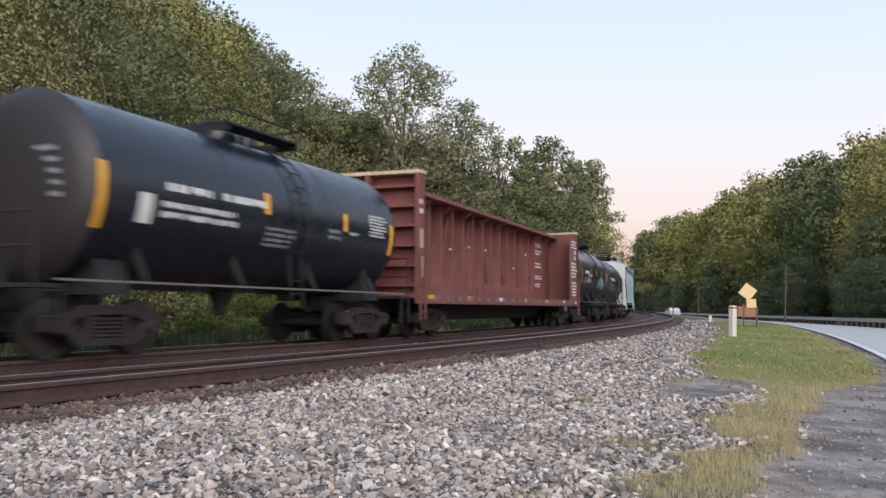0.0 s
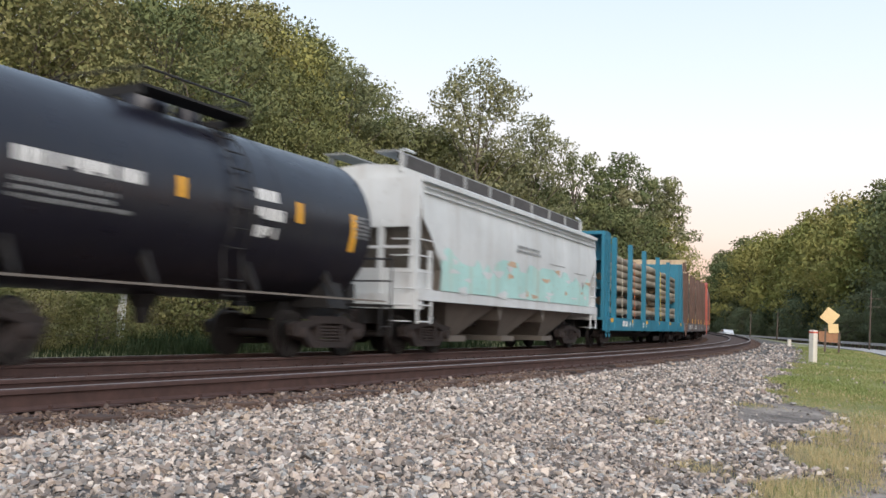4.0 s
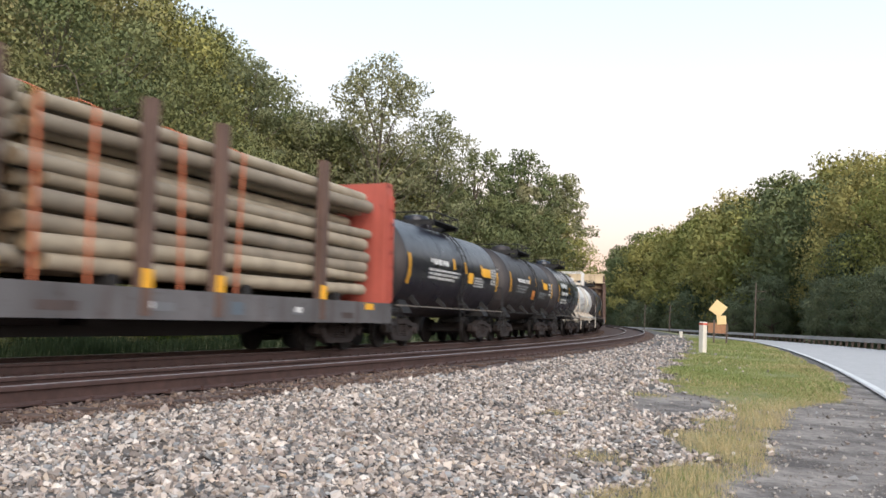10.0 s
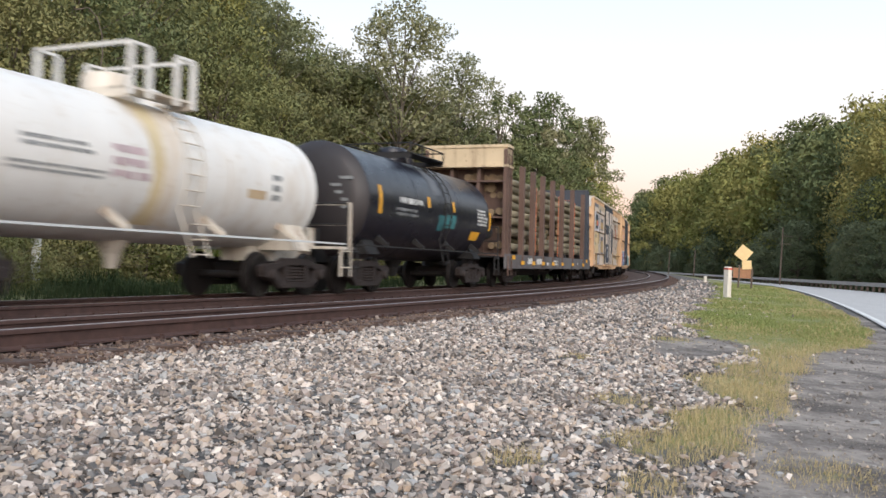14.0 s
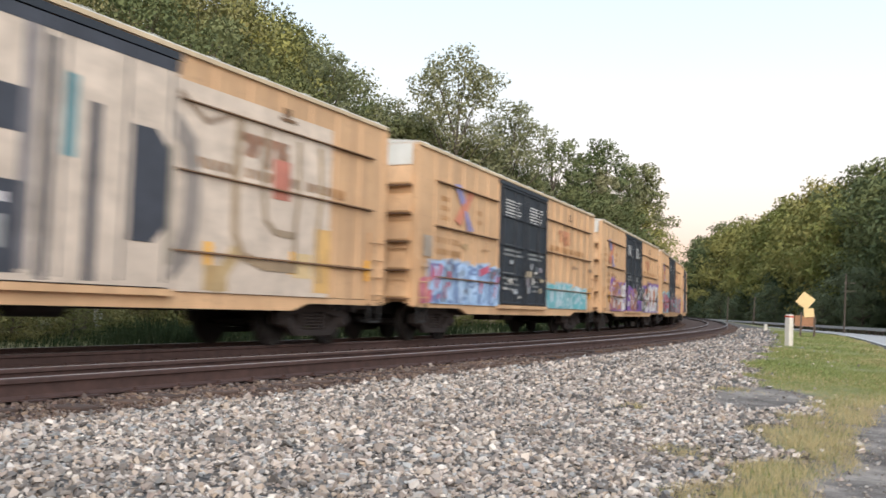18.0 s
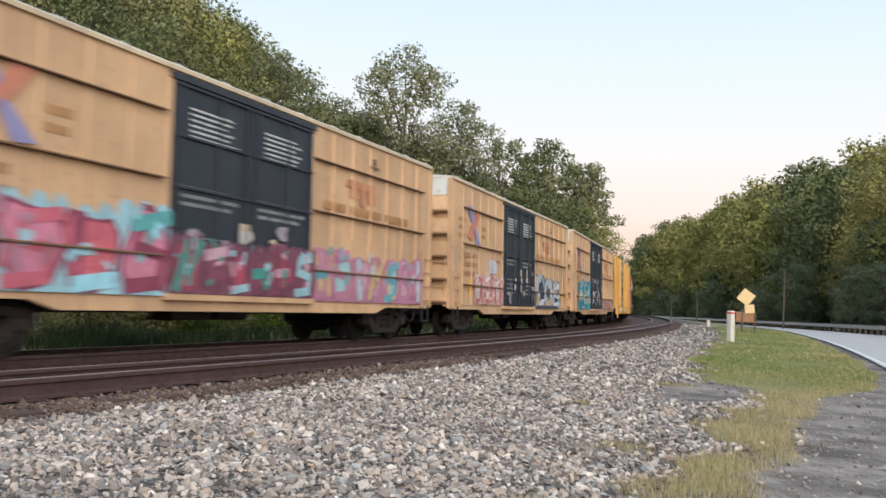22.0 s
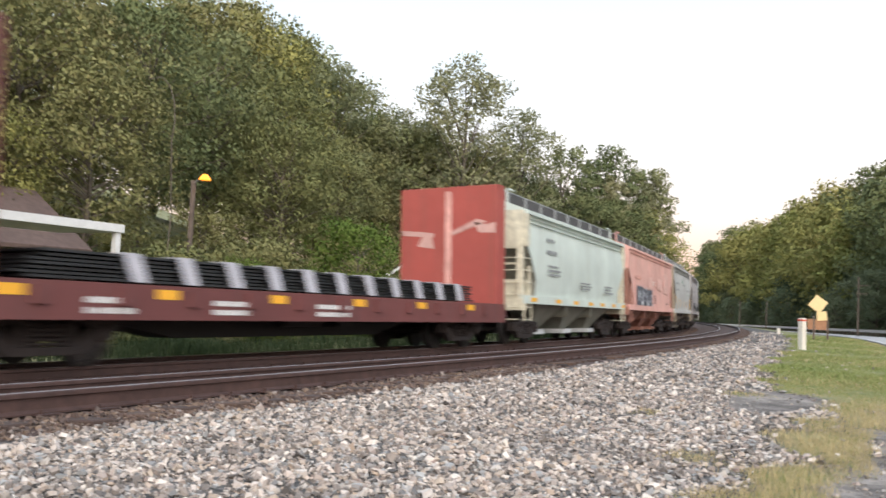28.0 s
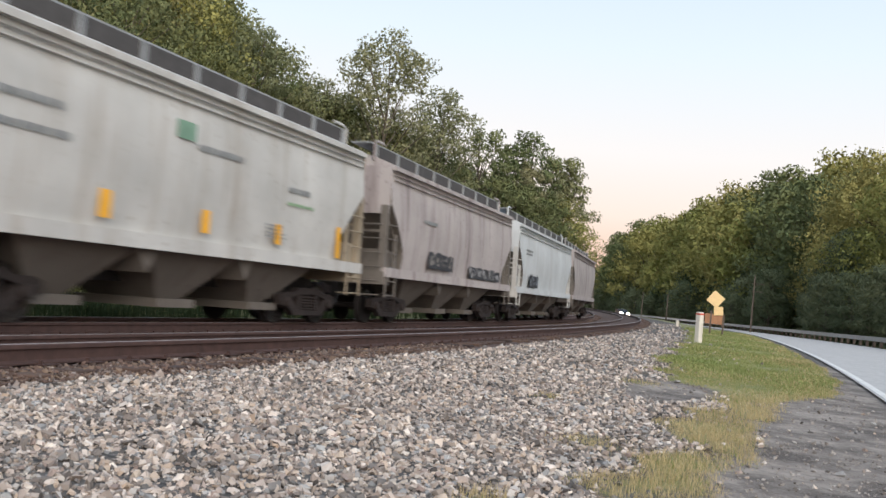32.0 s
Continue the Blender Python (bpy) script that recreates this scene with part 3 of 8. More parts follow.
def on_track(s):
    x, y, a = spot(P_TRAIN, s)
    return pose(x, y, TRAIN_Z - CANT / 2, -2.29, 0, 90 - math.degrees(a))


MOVING, WHEELS = [], []
WHEEL_R = 0.44


def side_frame_mesh():
    """Cast frame: top chord, slanting lower arms, columns round the spring nest, journal boxes."""
    chord = [(-1.17, 0.50), (-1.17, 0.62), (-0.98, 0.68), (-0.66, 0.68), (-0.42, 0.79), (0.42, 0.79), (0.66, 0.68), (0.98, 0.68), (1.17, 0.62), (1.17, 0.50), (0.72, 0.56), (0.42, 0.65), (-0.42, 0.65), (-0.72, 0.56)]
    sh = Shape().prism(chord, "y", -0.09, 0.09)
    for sx in (-1, 1):
        sh.prism([(sx * 1.14, 0.50), (sx * 0.74, 0.555), (sx * 0.44, 0.31), (sx * 0.44, 0.19), (sx * 0.60, 0.19), (sx * 0.80, 0.34), (sx * 1.14, 0.42)], "y", -0.085, 0.085)
        sh.box(sx * 0.38 - 0.06, sx * 0.38 + 0.06, -0.08, 0.08, 0.305, 0.66)
        sh.lathe([(-0.17, 0.02), (-0.17, 0.085), (-0.14, 0.11), (0.1, 0.13)], "y", 14, (sx * 0.89, WHEEL_R + 0.02))
    sh.box(-0.46, 0.46, -0.10, 0.10, 0.19, 0.30)
    for k in range(4):
        for j in range(5):
            z = 0.31 + 0.062 * j
            sh.lathe([(z, 0.055), (z + 0.022, 0.068), (z + 0.044, 0.055)], "z", 8, (-0.22 + 0.147 * k, -0.03))
    return sh.mesh("side_frame", TRUCK)


def wheelset_mesh():
    sh = Shape()
    for sy in (-1, 1):
        y = sy * 0.745
        sh.lathe([(y + sy * 0.06, 0.09), (y + sy * 0.06, 0.17), (y + sy * 0.02, 0.20), (y + sy * 0.03, 0.36), (y + sy * 0.065, 0.375)], "y", 28)
        sh.lathe([(y + sy * 0.065, 0.375), (y + sy * 0.065, WHEEL_R - 0.004)], "y", 28, slot=1)
        sh.lathe([(y + sy * 0.065, WHEEL_R - 0.004), (y - sy * 0.04, WHEEL_R), (y - sy * 0.045, WHEEL_R + 0.028), (y - sy * 0.07, WHEEL_R + 0.022), (y - sy * 0.07, 0.10)], "y", 28)
    sh.lathe([(-1.05, 0.075), (1.05, 0.075)], "y", 12)
    for k in range(3):
        a = 2 * math.pi * k / 3
        sh.box(math.cos(a) * 0.06 - 0.012, math.cos(a) * 0.06 + 0.012, -1.075, -1.05, math.sin(a) * 0.06 - 0.012, math.sin(a) * 0.06 + 0.012)
    return sh.mesh("wheelset", [WHEEL, TREAD], 35)


def add_truck(car, x):
    bol = kept("bolster", lambda: Shape().box(-0.22, 0.22, -1.0, 1.0, 0.42, 0.68).lathe([(0.68, 0.3), (0.78, 0.3)], "z", 14).mesh("truck", TRUCK))
    tr = part("truck", bol, None, car, "rusty cast-steel wheel truck", at=(x, 0, 0))
    for sy in (-1, 1):
        part("side_frame", kept("side_frame", side_frame_mesh), None, tr, at=(0, sy * 1.02, 0))
    for sx in (-1, 1):
        w = part("wheelset", kept("wheelset", wheelset_mesh), None, tr, "steel wheelset with bright worn rims", at=(sx * 0.89, 0, WHEEL_R))
        WHEELS.append((w, car, x + sx * 0.89, sx * 0.89))
    return tr


def add_couplers(car, half, lead=0.55):
    for sx in (-1, 1):
        sh = Shape().box(min(sx * (half - 0.6), sx * (half + lead)), max(sx * (half - 0.6), sx * (half + lead)), -0.09, 0.09, 0.72, 0.92)
        sh.box(min(sx * (half + lead - 0.22), sx * (half + lead)), max(sx * (half + lead - 0.22), sx * (half + lead)), -0.17, 0.17, 0.66, 0.98, c=0.03)
        part("coupler", sh, TRUCK, car)
        pts = [(sx * (half + 0.1), -0.35, 0.75), (sx * (half + 0.25), -0.38, 0.5), (sx * (half + 0.42), -0.33, 0.42), (sx * (half + 0.55), -0.28, 0.55)]
        hose = Shape().pipe(pts, 0.025)
        part("air_hose", hose, STEEL_DARK, car)


def car_thing(name, label, head, tail, truck_in=1.75, group="freight cars of the train", category="freight car", trucks=True):
    """An Empty on the rails; head and tail: where its ends are at zero seconds, along the track."""
    car = thing(name, label, category, group)
    half = (tail - head) / 2
    MOVING.append((car, (head + tail) / 2))
    if trucks:
        for sx in (-1, 1):
            add_truck(car, sx * (half - truck_in))
        add_couplers(car, half, 0.62)
    return car, half


def mark(car, x0, x1, z0, z1, y, mat, name="lettering_bar", lean=0.0):
    """A flat painted bar on the side that faces the road."""
    part(name, Shape().prism([(x0, z0), (x1, z0), (x1 + lean, z1), (x0 + lean, z1)], "y", y - 0.004, y), mat, car)


def text_block(car, x0, x1, z0, z1, y, mat, lines, seed=0, fill=0.55):
    """Rows of small unreadable lettering as bars."""
    rnd = random.Random(seed)
    h = (z1 - z0) / lines
    sh = Shape()
    for i in range(lines):
        z = z1 - h * (i + 1)
        x = x0
        end = x0 + (x1 - x0) * rnd.uniform(0.7, 1.0)
        while x < end:
            w = max(0.03, h * fill * rnd.uniform(0.45, 0.85))
            sh.prism([(x, z + h * 0.2), (min(x + w, end + 0.01), z + h * 0.2), (min(x + w, end + 0.01), z + h * (0.2 + fill)), (x, z + h * (0.2 + fill * rnd.uniform(0.75, 1.0)))], "y", y - 0.004, y)
            x += w + max(0.012, w * rnd.choice([0.16, 0.16, 0.2, 0.25, 0.9]))
    tagged(part("lettering", sh, mat, car), kind="stuff")


def blob(rnd, cx, cz, w, h, n=12, rough=0.18):
    ph = rnd.uniform(0, 6.28)
    pts = []
    for i in range(n):
        a = 2 * math.pi * i / n
        k = 1 + rough * math.sin(3 * a + ph) + rnd.uniform(-rough, rough) * 0.6
        sq = 1 / max(abs(math.cos(a)), abs(math.sin(a))) ** 0.6
        pts.append((cx + math.cos(a) * w * 0.5 * k * sq * 0.92, cz + math.sin(a) * h * 0.5 * k * sq * 0.92))
    return pts


SPRAY = {}


def spray(col):
    """A spray-paint material for a colour."""
    key = tuple(round(c, 3) for c in col)
    if key not in SPRAY:
        SPRAY[key] = plain("spray_paint", col, 0.6, 0.0, 0.22, 3, relief=0)
    return SPRAY[key]


FORMS = (((0, 0.05), (0.06, 0.62), (0.22, 0.95), (0.55, 1.0)), ((0.1, 0.1), (0.0, 0.5), (0.15, 0.92), (0.6, 1.0), (0.95, 0.85), (1.0, 0.4), (0.8, 0.05), (0.3, 0.0)),
         ((0.05, 1.0), (0.1, 0.1), (0.55, 0.0), (0.95, 0.15)), ((0.0, 0.0), (0.35, 1.0), (0.6, 0.35), (1.0, 1.0)), ((0.95, 0.95), (0.2, 0.85), (0.1, 0.55), (0.9, 0.45), (0.85, 0.08), (0.0, 0.0)),
         ((0.5, 1.0), (0.55, 0.0)), ((0.0, 0.85), (1.0, 1.0)), ((0.0, 0.45), (0.7, 0.5)), ((0.1, 0.0), (0.95, 0.1)))


def stroke(line, half, y, x0, x1, z0, z1):
    """A bent line sprayed as one ribbon with mitred bends, kept on the car's side."""
    edge = [[], []]
    last = len(line) - 1
    for i, p in enumerate(line):
        a, b = line[max(i - 1, 0)], line[min(i + 1, last)]
        dx, dz = b[0] - a[0], b[1] - a[1]
        n = math.hypot(dx, dz) or 1.0
        ext = -half * 0.5 if i == 0 else half * 0.5 if i == last else 0.0
        for k in (0, 1):
            w = half if k else -half
            q = (p[0] + dx / n * ext - dz / n * w, p[1] + dz / n * ext + dx / n * w)
            edge[k].append((min(max(q[0], x0), x1), min(max(q[1], z0), z1)))
    m = len(line)
    pts = [(q[0], y + d, q[1]) for d in (-0.003, 0.0) for k in (0, 1) for q in edge[k]]
    faces = []
    for i in range(m - 1):
        faces += [(i, i + 1, m + i + 1, m + i), (2 * m + i, 3 * m + i, 3 * m + i + 1, 2 * m + i + 1), (i, 2 * m + i, 2 * m + i + 1, i + 1), (m + i, m + i + 1, 3 * m + i + 1, 3 * m + i)]
    faces += [(0, m, 3 * m, 2 * m), (m - 1, 3 * m - 1, 4 * m - 1, 2 * m - 1)]
    return Shape().put(pts, faces)


def tag_painting(car, x0, x1, z0, z1, y, edge, fills, lights, seed, letters=5, halo=None, rough=0.2):
    """Graffiti: a cloudy painted ground, fat overlapping rounded shapes with outlines, counters, sharp lights and drips on it."""
    rnd = random.Random(seed)
    w, h = (x1 - x0) / letters, z1 - z0

    def kept_in(poly, top):
        return [(min(max(px, x0 - 0.12), x1 + 0.12), min(max(pz, z0), top)) for px, pz in poly]
    for i in range(letters):
        fill, light = fills[i % len(fills)], lights[i % len(lights)]
        other = lights[(i + 1) % len(lights)]
        ax, bx = x0 + w * i, x0 + w * (i + 1)
        top = z1 - rnd.uniform(0.0, 0.16) * h
        if halo:
            steps = 9
            outline = [(ax - 0.06, z0), (bx + 0.06, z0)] + [(bx + 0.06 - (w + 0.12) * k / steps, min(z1 + 0.14 * h, top - 0.05 * h + 0.13 * h * abs(math.sin(k * 1.05 + i)) + rnd.uniform(-0.05, 0.05) * h)) for k in range(steps + 1)]
        else:
            outline = [(ax, z0), (bx, z0), (bx + rnd.uniform(-0.1, 0.05) * w, top - 0.2 * h), (bx - 0.25 * w, top - 0.05 * h), (ax + 0.4 * w, top), (ax + rnd.uniform(0, 0.2) * w, top - rnd.uniform(0, 0.15) * h)]
        field = part("graffiti", Shape().prism(outline, "y", y - 0.003 - 0.001 * (i % 2), y - 0.001 * (i % 2)), spray(halo or edge), car, "spray-painted graffiti")
        cx, cz = (ax + bx) / 2 + rnd.uniform(-0.06, 0.06) * w, (z0 + top) / 2
        lift = 0.0015 * (i % 2)
        for grow, col, deep in ((1.16, edge, 0.006), (1.0, fill, 0.009)):
            body = kept_in(blob(random.Random(seed * 7 + i), cx, cz, w * 0.92 * grow, (top - z0) * 0.86 * grow, 14, 0.15), z1 + 0.1 * h)
            part("graffiti_shape", Shape().prism(body, "y", y - deep - 0.002 - lift, y - deep - lift), spray(col), field)
        deep = y - 0.0135
        lean = rnd.uniform(-0.08, 0.14) * w
        thick = 0.10 * min(w, h) * rnd.uniform(0.9, 1.4)
        for form in [rnd.choice(FORMS[:5])] + rnd.sample(FORMS[3:], 1):
            line = [(ax + w * (0.14 + 0.74 * u) + lean * v, z0 + h * 0.08 + (top - z0 - h * 0.16) * v) for u, v in form]
            part("graffiti_stroke", stroke(line, thick, deep, x0 - 0.1, x1 + 0.1, z0, z1 + 0.1 * h), spray(edge if deep > y - 0.015 else other), field)
            deep -= 0.0045
        for k in range(2):
            hole = kept_in(blob(rnd, ax + w * rnd.uniform(0.25, 0.75), z0 + h * rnd.uniform(0.25, 0.75), w * rnd.uniform(0.14, 0.3), h * rnd.uniform(0.10, 0.24), 9, 0.2), z1)
            part("graffiti_shape", Shape().prism(hole, "y", y - 0.0245 - 0.002 * k, y - 0.0225 - 0.002 * k), spray(light if k else halo or edge), field)
        for k in range(4):
            u, v = rnd.uniform(0.05, 0.85), rnd.uniform(0.06, 0.86)
            line = [(ax + w * u, z0 + h * v), (ax + w * (u + rnd.uniform(-0.12, 0.22)), z0 + h * min(0.95, v + rnd.uniform(-0.05, 0.28)))]
            part("graffiti_stroke", stroke(line, thick * rnd.uniform(0.25, 0.8), y - 0.030 - 0.0015 * k, x0, x1, z0, z1), spray(light if k % 2 else other), field)


def slab(car, x0, x1, z0, z1, y, col, lean=0.0, cut=0.0):
    """One flat painted field of a large graffiti."""
    poly = [(x0, z0), (x1 - cut, z0), (x1, z0 + cut), (x1 + lean, z1 - cut), (x1 + lean - cut, z1), (x0 + lean, z1)] if cut else [(x0, z0), (x1, z0), (x1 + lean, z1), (x0 + lean, z1)]
    part("graffiti", Shape().prism(poly, "y", y - 0.004, y), spray(col), car, "large block graffiti")


def ladder(car, x, y, z0, z1, mat, w=0.42, along="x", name="ladder"):
    sh = Shape()
    for k in (-1, 1):
        if along == "x":
            sh.box(x + k * w / 2 - 0.02, x + k * w / 2 + 0.02, y - 0.03, y + 0.01, z0, z1)
        else:
            sh.box(x - 0.02, x + 0.02, y + k * w / 2 - 0.02, y + k * w / 2 + 0.02, z0, z1)
    z = z0 + 0.2
    while z < z1:
        if along == "x":
            sh.tube((x - w / 2, y - 0.03, z), (x + w / 2, y - 0.03, z), 0.014, 6)
        else:
            sh.tube((x, y - w / 2, z), (x, y + w / 2, z), 0.014, 6)
        z += 0.36
    part(name, sh, mat, car)


# ---- boxcars
def boxcar(label, head, tail, graffiti, seed, y_paint=P_YELLOW, ledge=None, doors=(0.335, 0.605), emblem=0.126):
    car, H = car_thing("boxcar", label, head, tail, 1.9)
    W, Z0, Z1 = 1.45, 0.78, 4.62
    part("body", Shape().box(-H, H, -W, W, Z0 + 0.14, Z1, c=0.02), y_paint, car)
    roof = Shape().prism([(-W - 0.04, Z1), (-W - 0.04, Z1 + 0.02), (0, Z1 + 0.17), (W + 0.04, Z1 + 0.02), (W + 0.04, Z1)], "x", -H, H)
    ribs = []
    for k in range(13):
        x = -H + 0.4 + k * (2 * H - 0.8) / 12
        ribs.append(x)
    top = part("roof", roof, P_SILVER, car, "pale galvanised peaked roof")
    seam = kept("boxcar_roof_seam", lambda: Shape().prism([(-W - 0.03, Z1 + 0.022), (-W - 0.03, Z1 + 0.05), (0, Z1 + 0.21), (W + 0.03, Z1 + 0.05), (W + 0.03, Z1 + 0.022)], "x", -0.04, 0.04).mesh("roof_seam", P_SILVER))
    for x in ribs:
        part("roof_seam", seam, None, top, at=(x, 0, 0))
    part("eave_rail", Shape().box(-H, H, -W - 0.05, -W + 0.01, Z1 - 0.07, Z1 - 0.002), P_CREAM, car)
    sill = Shape().prism([(-H, Z0 + 0.13), (H, Z0 + 0.13), (H, Z0 + 0.02), (H - 2.6, Z0 + 0.02), (H - 3.1, Z0 - 0.12), (-H + 3.1, Z0 - 0.12), (-H + 2.6, Z0 + 0.02), (-H, Z0 + 0.02)], "y", -W, -W + 0.10)
    part("side_sill", sill, y_paint, car)
    sill2 = Shape().prism([(-H, Z0 + 0.13), (H, Z0 + 0.13), (H, Z0 + 0.02), (-H, Z0 + 0.02)], "y", W - 0.10, W)
    part("side_sill", sill2, y_paint, car)
    part("centre_sill", Shape().box(-H + 0.3, H - 0.3, -0.28, 0.28, 0.62, Z0 + 0.14), STEEL_DARK, car)
    d0, d1 = -H + doors[0] * 2 * H, -H + doors[1] * 2 * H
    dm = (d0 + d1) / 2
    for n, (a, b) in enumerate(((-H + 0.10, d0 - 0.06), (d1 + 0.06, H - 0.10))):
        span = b - a
        for k, z in enumerate((1.55, 2.78, 3.86)):
            # each ledge carries its shadow line in its dark colour
            part("side_ledge", Shape().prism([(-W - 0.10, z - 0.026), (-W, z - 0.03), (-W, z + 0.02), (-W - 0.095, z - 0.004)], "x", a + (0.85 if n == 0 else 0.05), b - (0.12 if n == 0 else 0.45)), ledge or P_LEDGE, car)
        cnt = 6 if n == 0 else 7
        for k in range(cnt + 1):
            x = a + span * k / cnt
            part("side_stiffener", kept(("stiff", y_paint.name), lambda: Shape().prism([(-0.05, -0.004), (0.05, -0.004), (0.03, -0.03), (-0.03, -0.03)], "z", Z0 + 0.16, Z1 - 0.11).mesh("side_stiffener", y_paint)), None, car, at=(x, -W, 0))
        painted = max([1.5] + [g[3] for g in graffiti if len(g) > 3 and g[0] > 0.6])
        if n and painted < 3:
            for k in range(1, cnt):
                part("side_stiffener", Shape().box(a + span * k / cnt - 0.022, a + span * k / cnt + 0.022, -W - 0.055, -W - 0.02, painted + 0.12, Z1 - 0.12, c=0.008), y_paint, car)
    for sx in (-1, 1):
        for k in range(5):
            z = Z0 + 0.22 + k * 0.655
            part("end_rib", Shape().prism([(sx * H, z), (sx * (H + 0.13), z), (sx * (H + 0.15), z + 0.05), (sx * (H + 0.03), z + 0.42), (sx * H, z + 0.46)], "y", -W + 0.12, W - 0.12), y_paint, car)
            # dark lip painted as the shadow line under the rib
            part("end_rib_lip", Shape().box(min(sx * (H + 0.10), sx * (H + 0.17)), max(sx * (H + 0.10), sx * (H + 0.17)), -W + 0.10, W - 0.10, z - 0.03, z + 0.012), ledge or P_LEDGE, car)
        part("end_top_panel", Shape().box(min(sx * H, sx * (H + 0.02)), max(sx * H, sx * (H + 0.02)), -W + 0.03, W - 0.03, Z1 - 0.52, Z1 - 0.02), P_SILVER, car, "pale primer panel at the top of the end")
        part("end_post", Shape().box(min(sx * (H - 0.02), sx * (H + 0.07)), max(sx * (H - 0.02), sx * (H + 0.07)), -W - 0.02, -W + 0.12, Z0 + 0.05, Z1 - 0.05), y_paint, car)
    part("door_track", Shape().box(d0 - 0.1, d1 + 0.1, -W - 0.10, -W, Z0 + 0.06, Z0 + 0.16), y_paint, car)
    part("door_track", Shape().box(d0 - 0.1, d1 + 0.1, -W - 0.08, -W, Z1 - 0.22, Z1 - 0.11), P_DOOR, car)
    for k, (a, b) in enumerate(((d0, dm - 0.03), (dm + 0.03, d1))):
        door = part("door", Shape().box(a, b, -W - 0.055, -W - 0.002, Z0 + 0.17, Z1 - 0.23, c=0.01), P_DOOR, car, "blue-black sliding plug door with worn lettering")
        for j in range(5):
            z = Z0 + 0.22 + j * (Z1 - Z0 - 0.50) / 4
            part("door_rib", Shape().prism([(-W - 0.055, z - 0.035), (-W - 0.10, z - 0.02), (-W - 0.10, z + 0.02), (-W - 0.055, z + 0.035)], "x", a + 0.02, b - 0.02), P_DOOR, door)
        rods = Shape()
        for x in (a + 0.12, a + 0.55 * (b - a), b - 0.12):
            rods.tube((x, -W - 0.10, Z0 + 0.25), (x, -W - 0.10, Z1 - 0.3), 0.022, 6)
        part("lock_rod", rods, P_DOOR, door)
        text_block(car, a + 0.38, b - 0.38, 3.5, 4.05, -W - 0.062, WHITE, 6, seed + k, 0.42)
        text_block(car, a + 0.2, b - 0.2, 2.35, 2.75, -W - 0.062, GREYMARK, 3, seed + 7 + k, 0.5)
        text_block(car, a + 0.25 + 0.5 * k, b - 0.5, 1.35, 1.95, -W - 0.062, GREYMARK, 4, seed + 11 + k, 0.42)
    # crossed-stroke emblem, faded lettering
    ex, ez = -H + emblem * 2 * H, 3.40
    for k, (poly, col) in enumerate(((((-0.66, 0.52), (-0.28, 0.56), (0.14, 0.06), (-0.12, -0.10)), (0.26, 0.25, 0.44)), (((-0.12, 0.06), (0.14, -0.08), (0.62, -0.56), (0.22, -0.60)), (0.27, 0.25, 0.43)),
                                     (((0.62, 0.46), (0.20, 0.44), (-0.10, 0.0), (0.14, -0.10)), (0.56, 0.21, 0.13)), (((0.10, 0.08), (-0.14, 0.08), (-0.64, -0.40), (-0.20, -0.50)), (0.57, 0.21, 0.13)))):
        part("emblem", Shape().prism([(ex + u, ez + v) for u, v in poly], "y", -W - 0.036 - 0.002 * k, -W - 0.033 - 0.002 * k), spray(col), car, "faded crossed emblem")
    fade = spray((0.42, 0.22, 0.09))
    text_block(car, ex - 1.4, ex - 0.75, 2.9, 3.6, -W - 0.006, fade, 3, seed + 3)
    text_block(car, ex + 0.75, ex + 1.3, 3.0, 3.5, -W - 0.006, fade, 2, seed + 4)
    old_red = spray((0.50, 0.215, 0.11))
    mark(car, d1 + 1.45, d1 + 2.75, 3.46, 3.62, -W - 0.034, old_red, "faded_letter", 0.1)
    for k, (at, wide, low) in enumerate(((1.62, 0.34, 3.22), (2.1, 0.26, 3.08), (2.5, 0.36, 3.16))):
        mark(car, d1 + at, d1 + at + wide, low, 3.46, -W - 0.034, old_red, "faded_letter", 0.08 - 0.05 * k)
    for k in range(22):
        if k not in (5, 14):
            mark(car, d1 + 0.55 + 0.19 * k, d1 + 0.69 + 0.19 * k, 2.86, 3.03, -W - 0.034, fade, "faded_letter")
    worn = random.Random(seed + 60)
    if y_paint is P_YELLOW and ledge is None:
        for k in range(16):
            px, pz = worn.uniform(d0 + 0.25, d1 - 0.25), worn.uniform(1.15, 2.2)
            scuff = blob(worn, px, pz, worn.uniform(0.14, 0.42), worn.uniform(0.08, 0.36), 8, 0.25)
            part("scuff", Shape().prism(scuff, "y", -W - 0.106 - 0.001 * (k % 3), -W - 0.103), spray(worn.choice([(0.42, 0.44, 0.46), (0.50, 0.48, 0.44), (0.30, 0.27, 0.30), (0.46, 0.38, 0.26), (0.14, 0.16, 0.18)])), car, "dull smear of old paint")
        for k in range(10):
            px = worn.uniform(-H + 0.3, H - 0.3)
            scuff = blob(worn, px, worn.choice([1.0, 1.06, 2.4]), worn.uniform(0.3, 0.9), worn.uniform(0.06, 0.2), 9, 0.3)
            part("stain", Shape().prism(scuff, "y", -W - 0.0345, -W - 0.032), spray(worn.choice([(0.34, 0.20, 0.10), (0.44, 0.29, 0.15), (0.24, 0.15, 0.09)])), car, "grimy stain")
    mark(car, d1 + 2.55, d1 + 3.0, 4.02, 4.08, -W - 0.05, P_LEDGE, "bracket")
    mark(car, d1 + 2.65, d1 + 2.85, 4.10, 4.26, -W - 0.04, P_LEDGE, "bracket")
    text_block(car, -H + 1.0, -H + 2.6, 1.75, 2.6, -W - 0.006, spray((0.36, 0.20, 0.09)), 3, seed + 8)
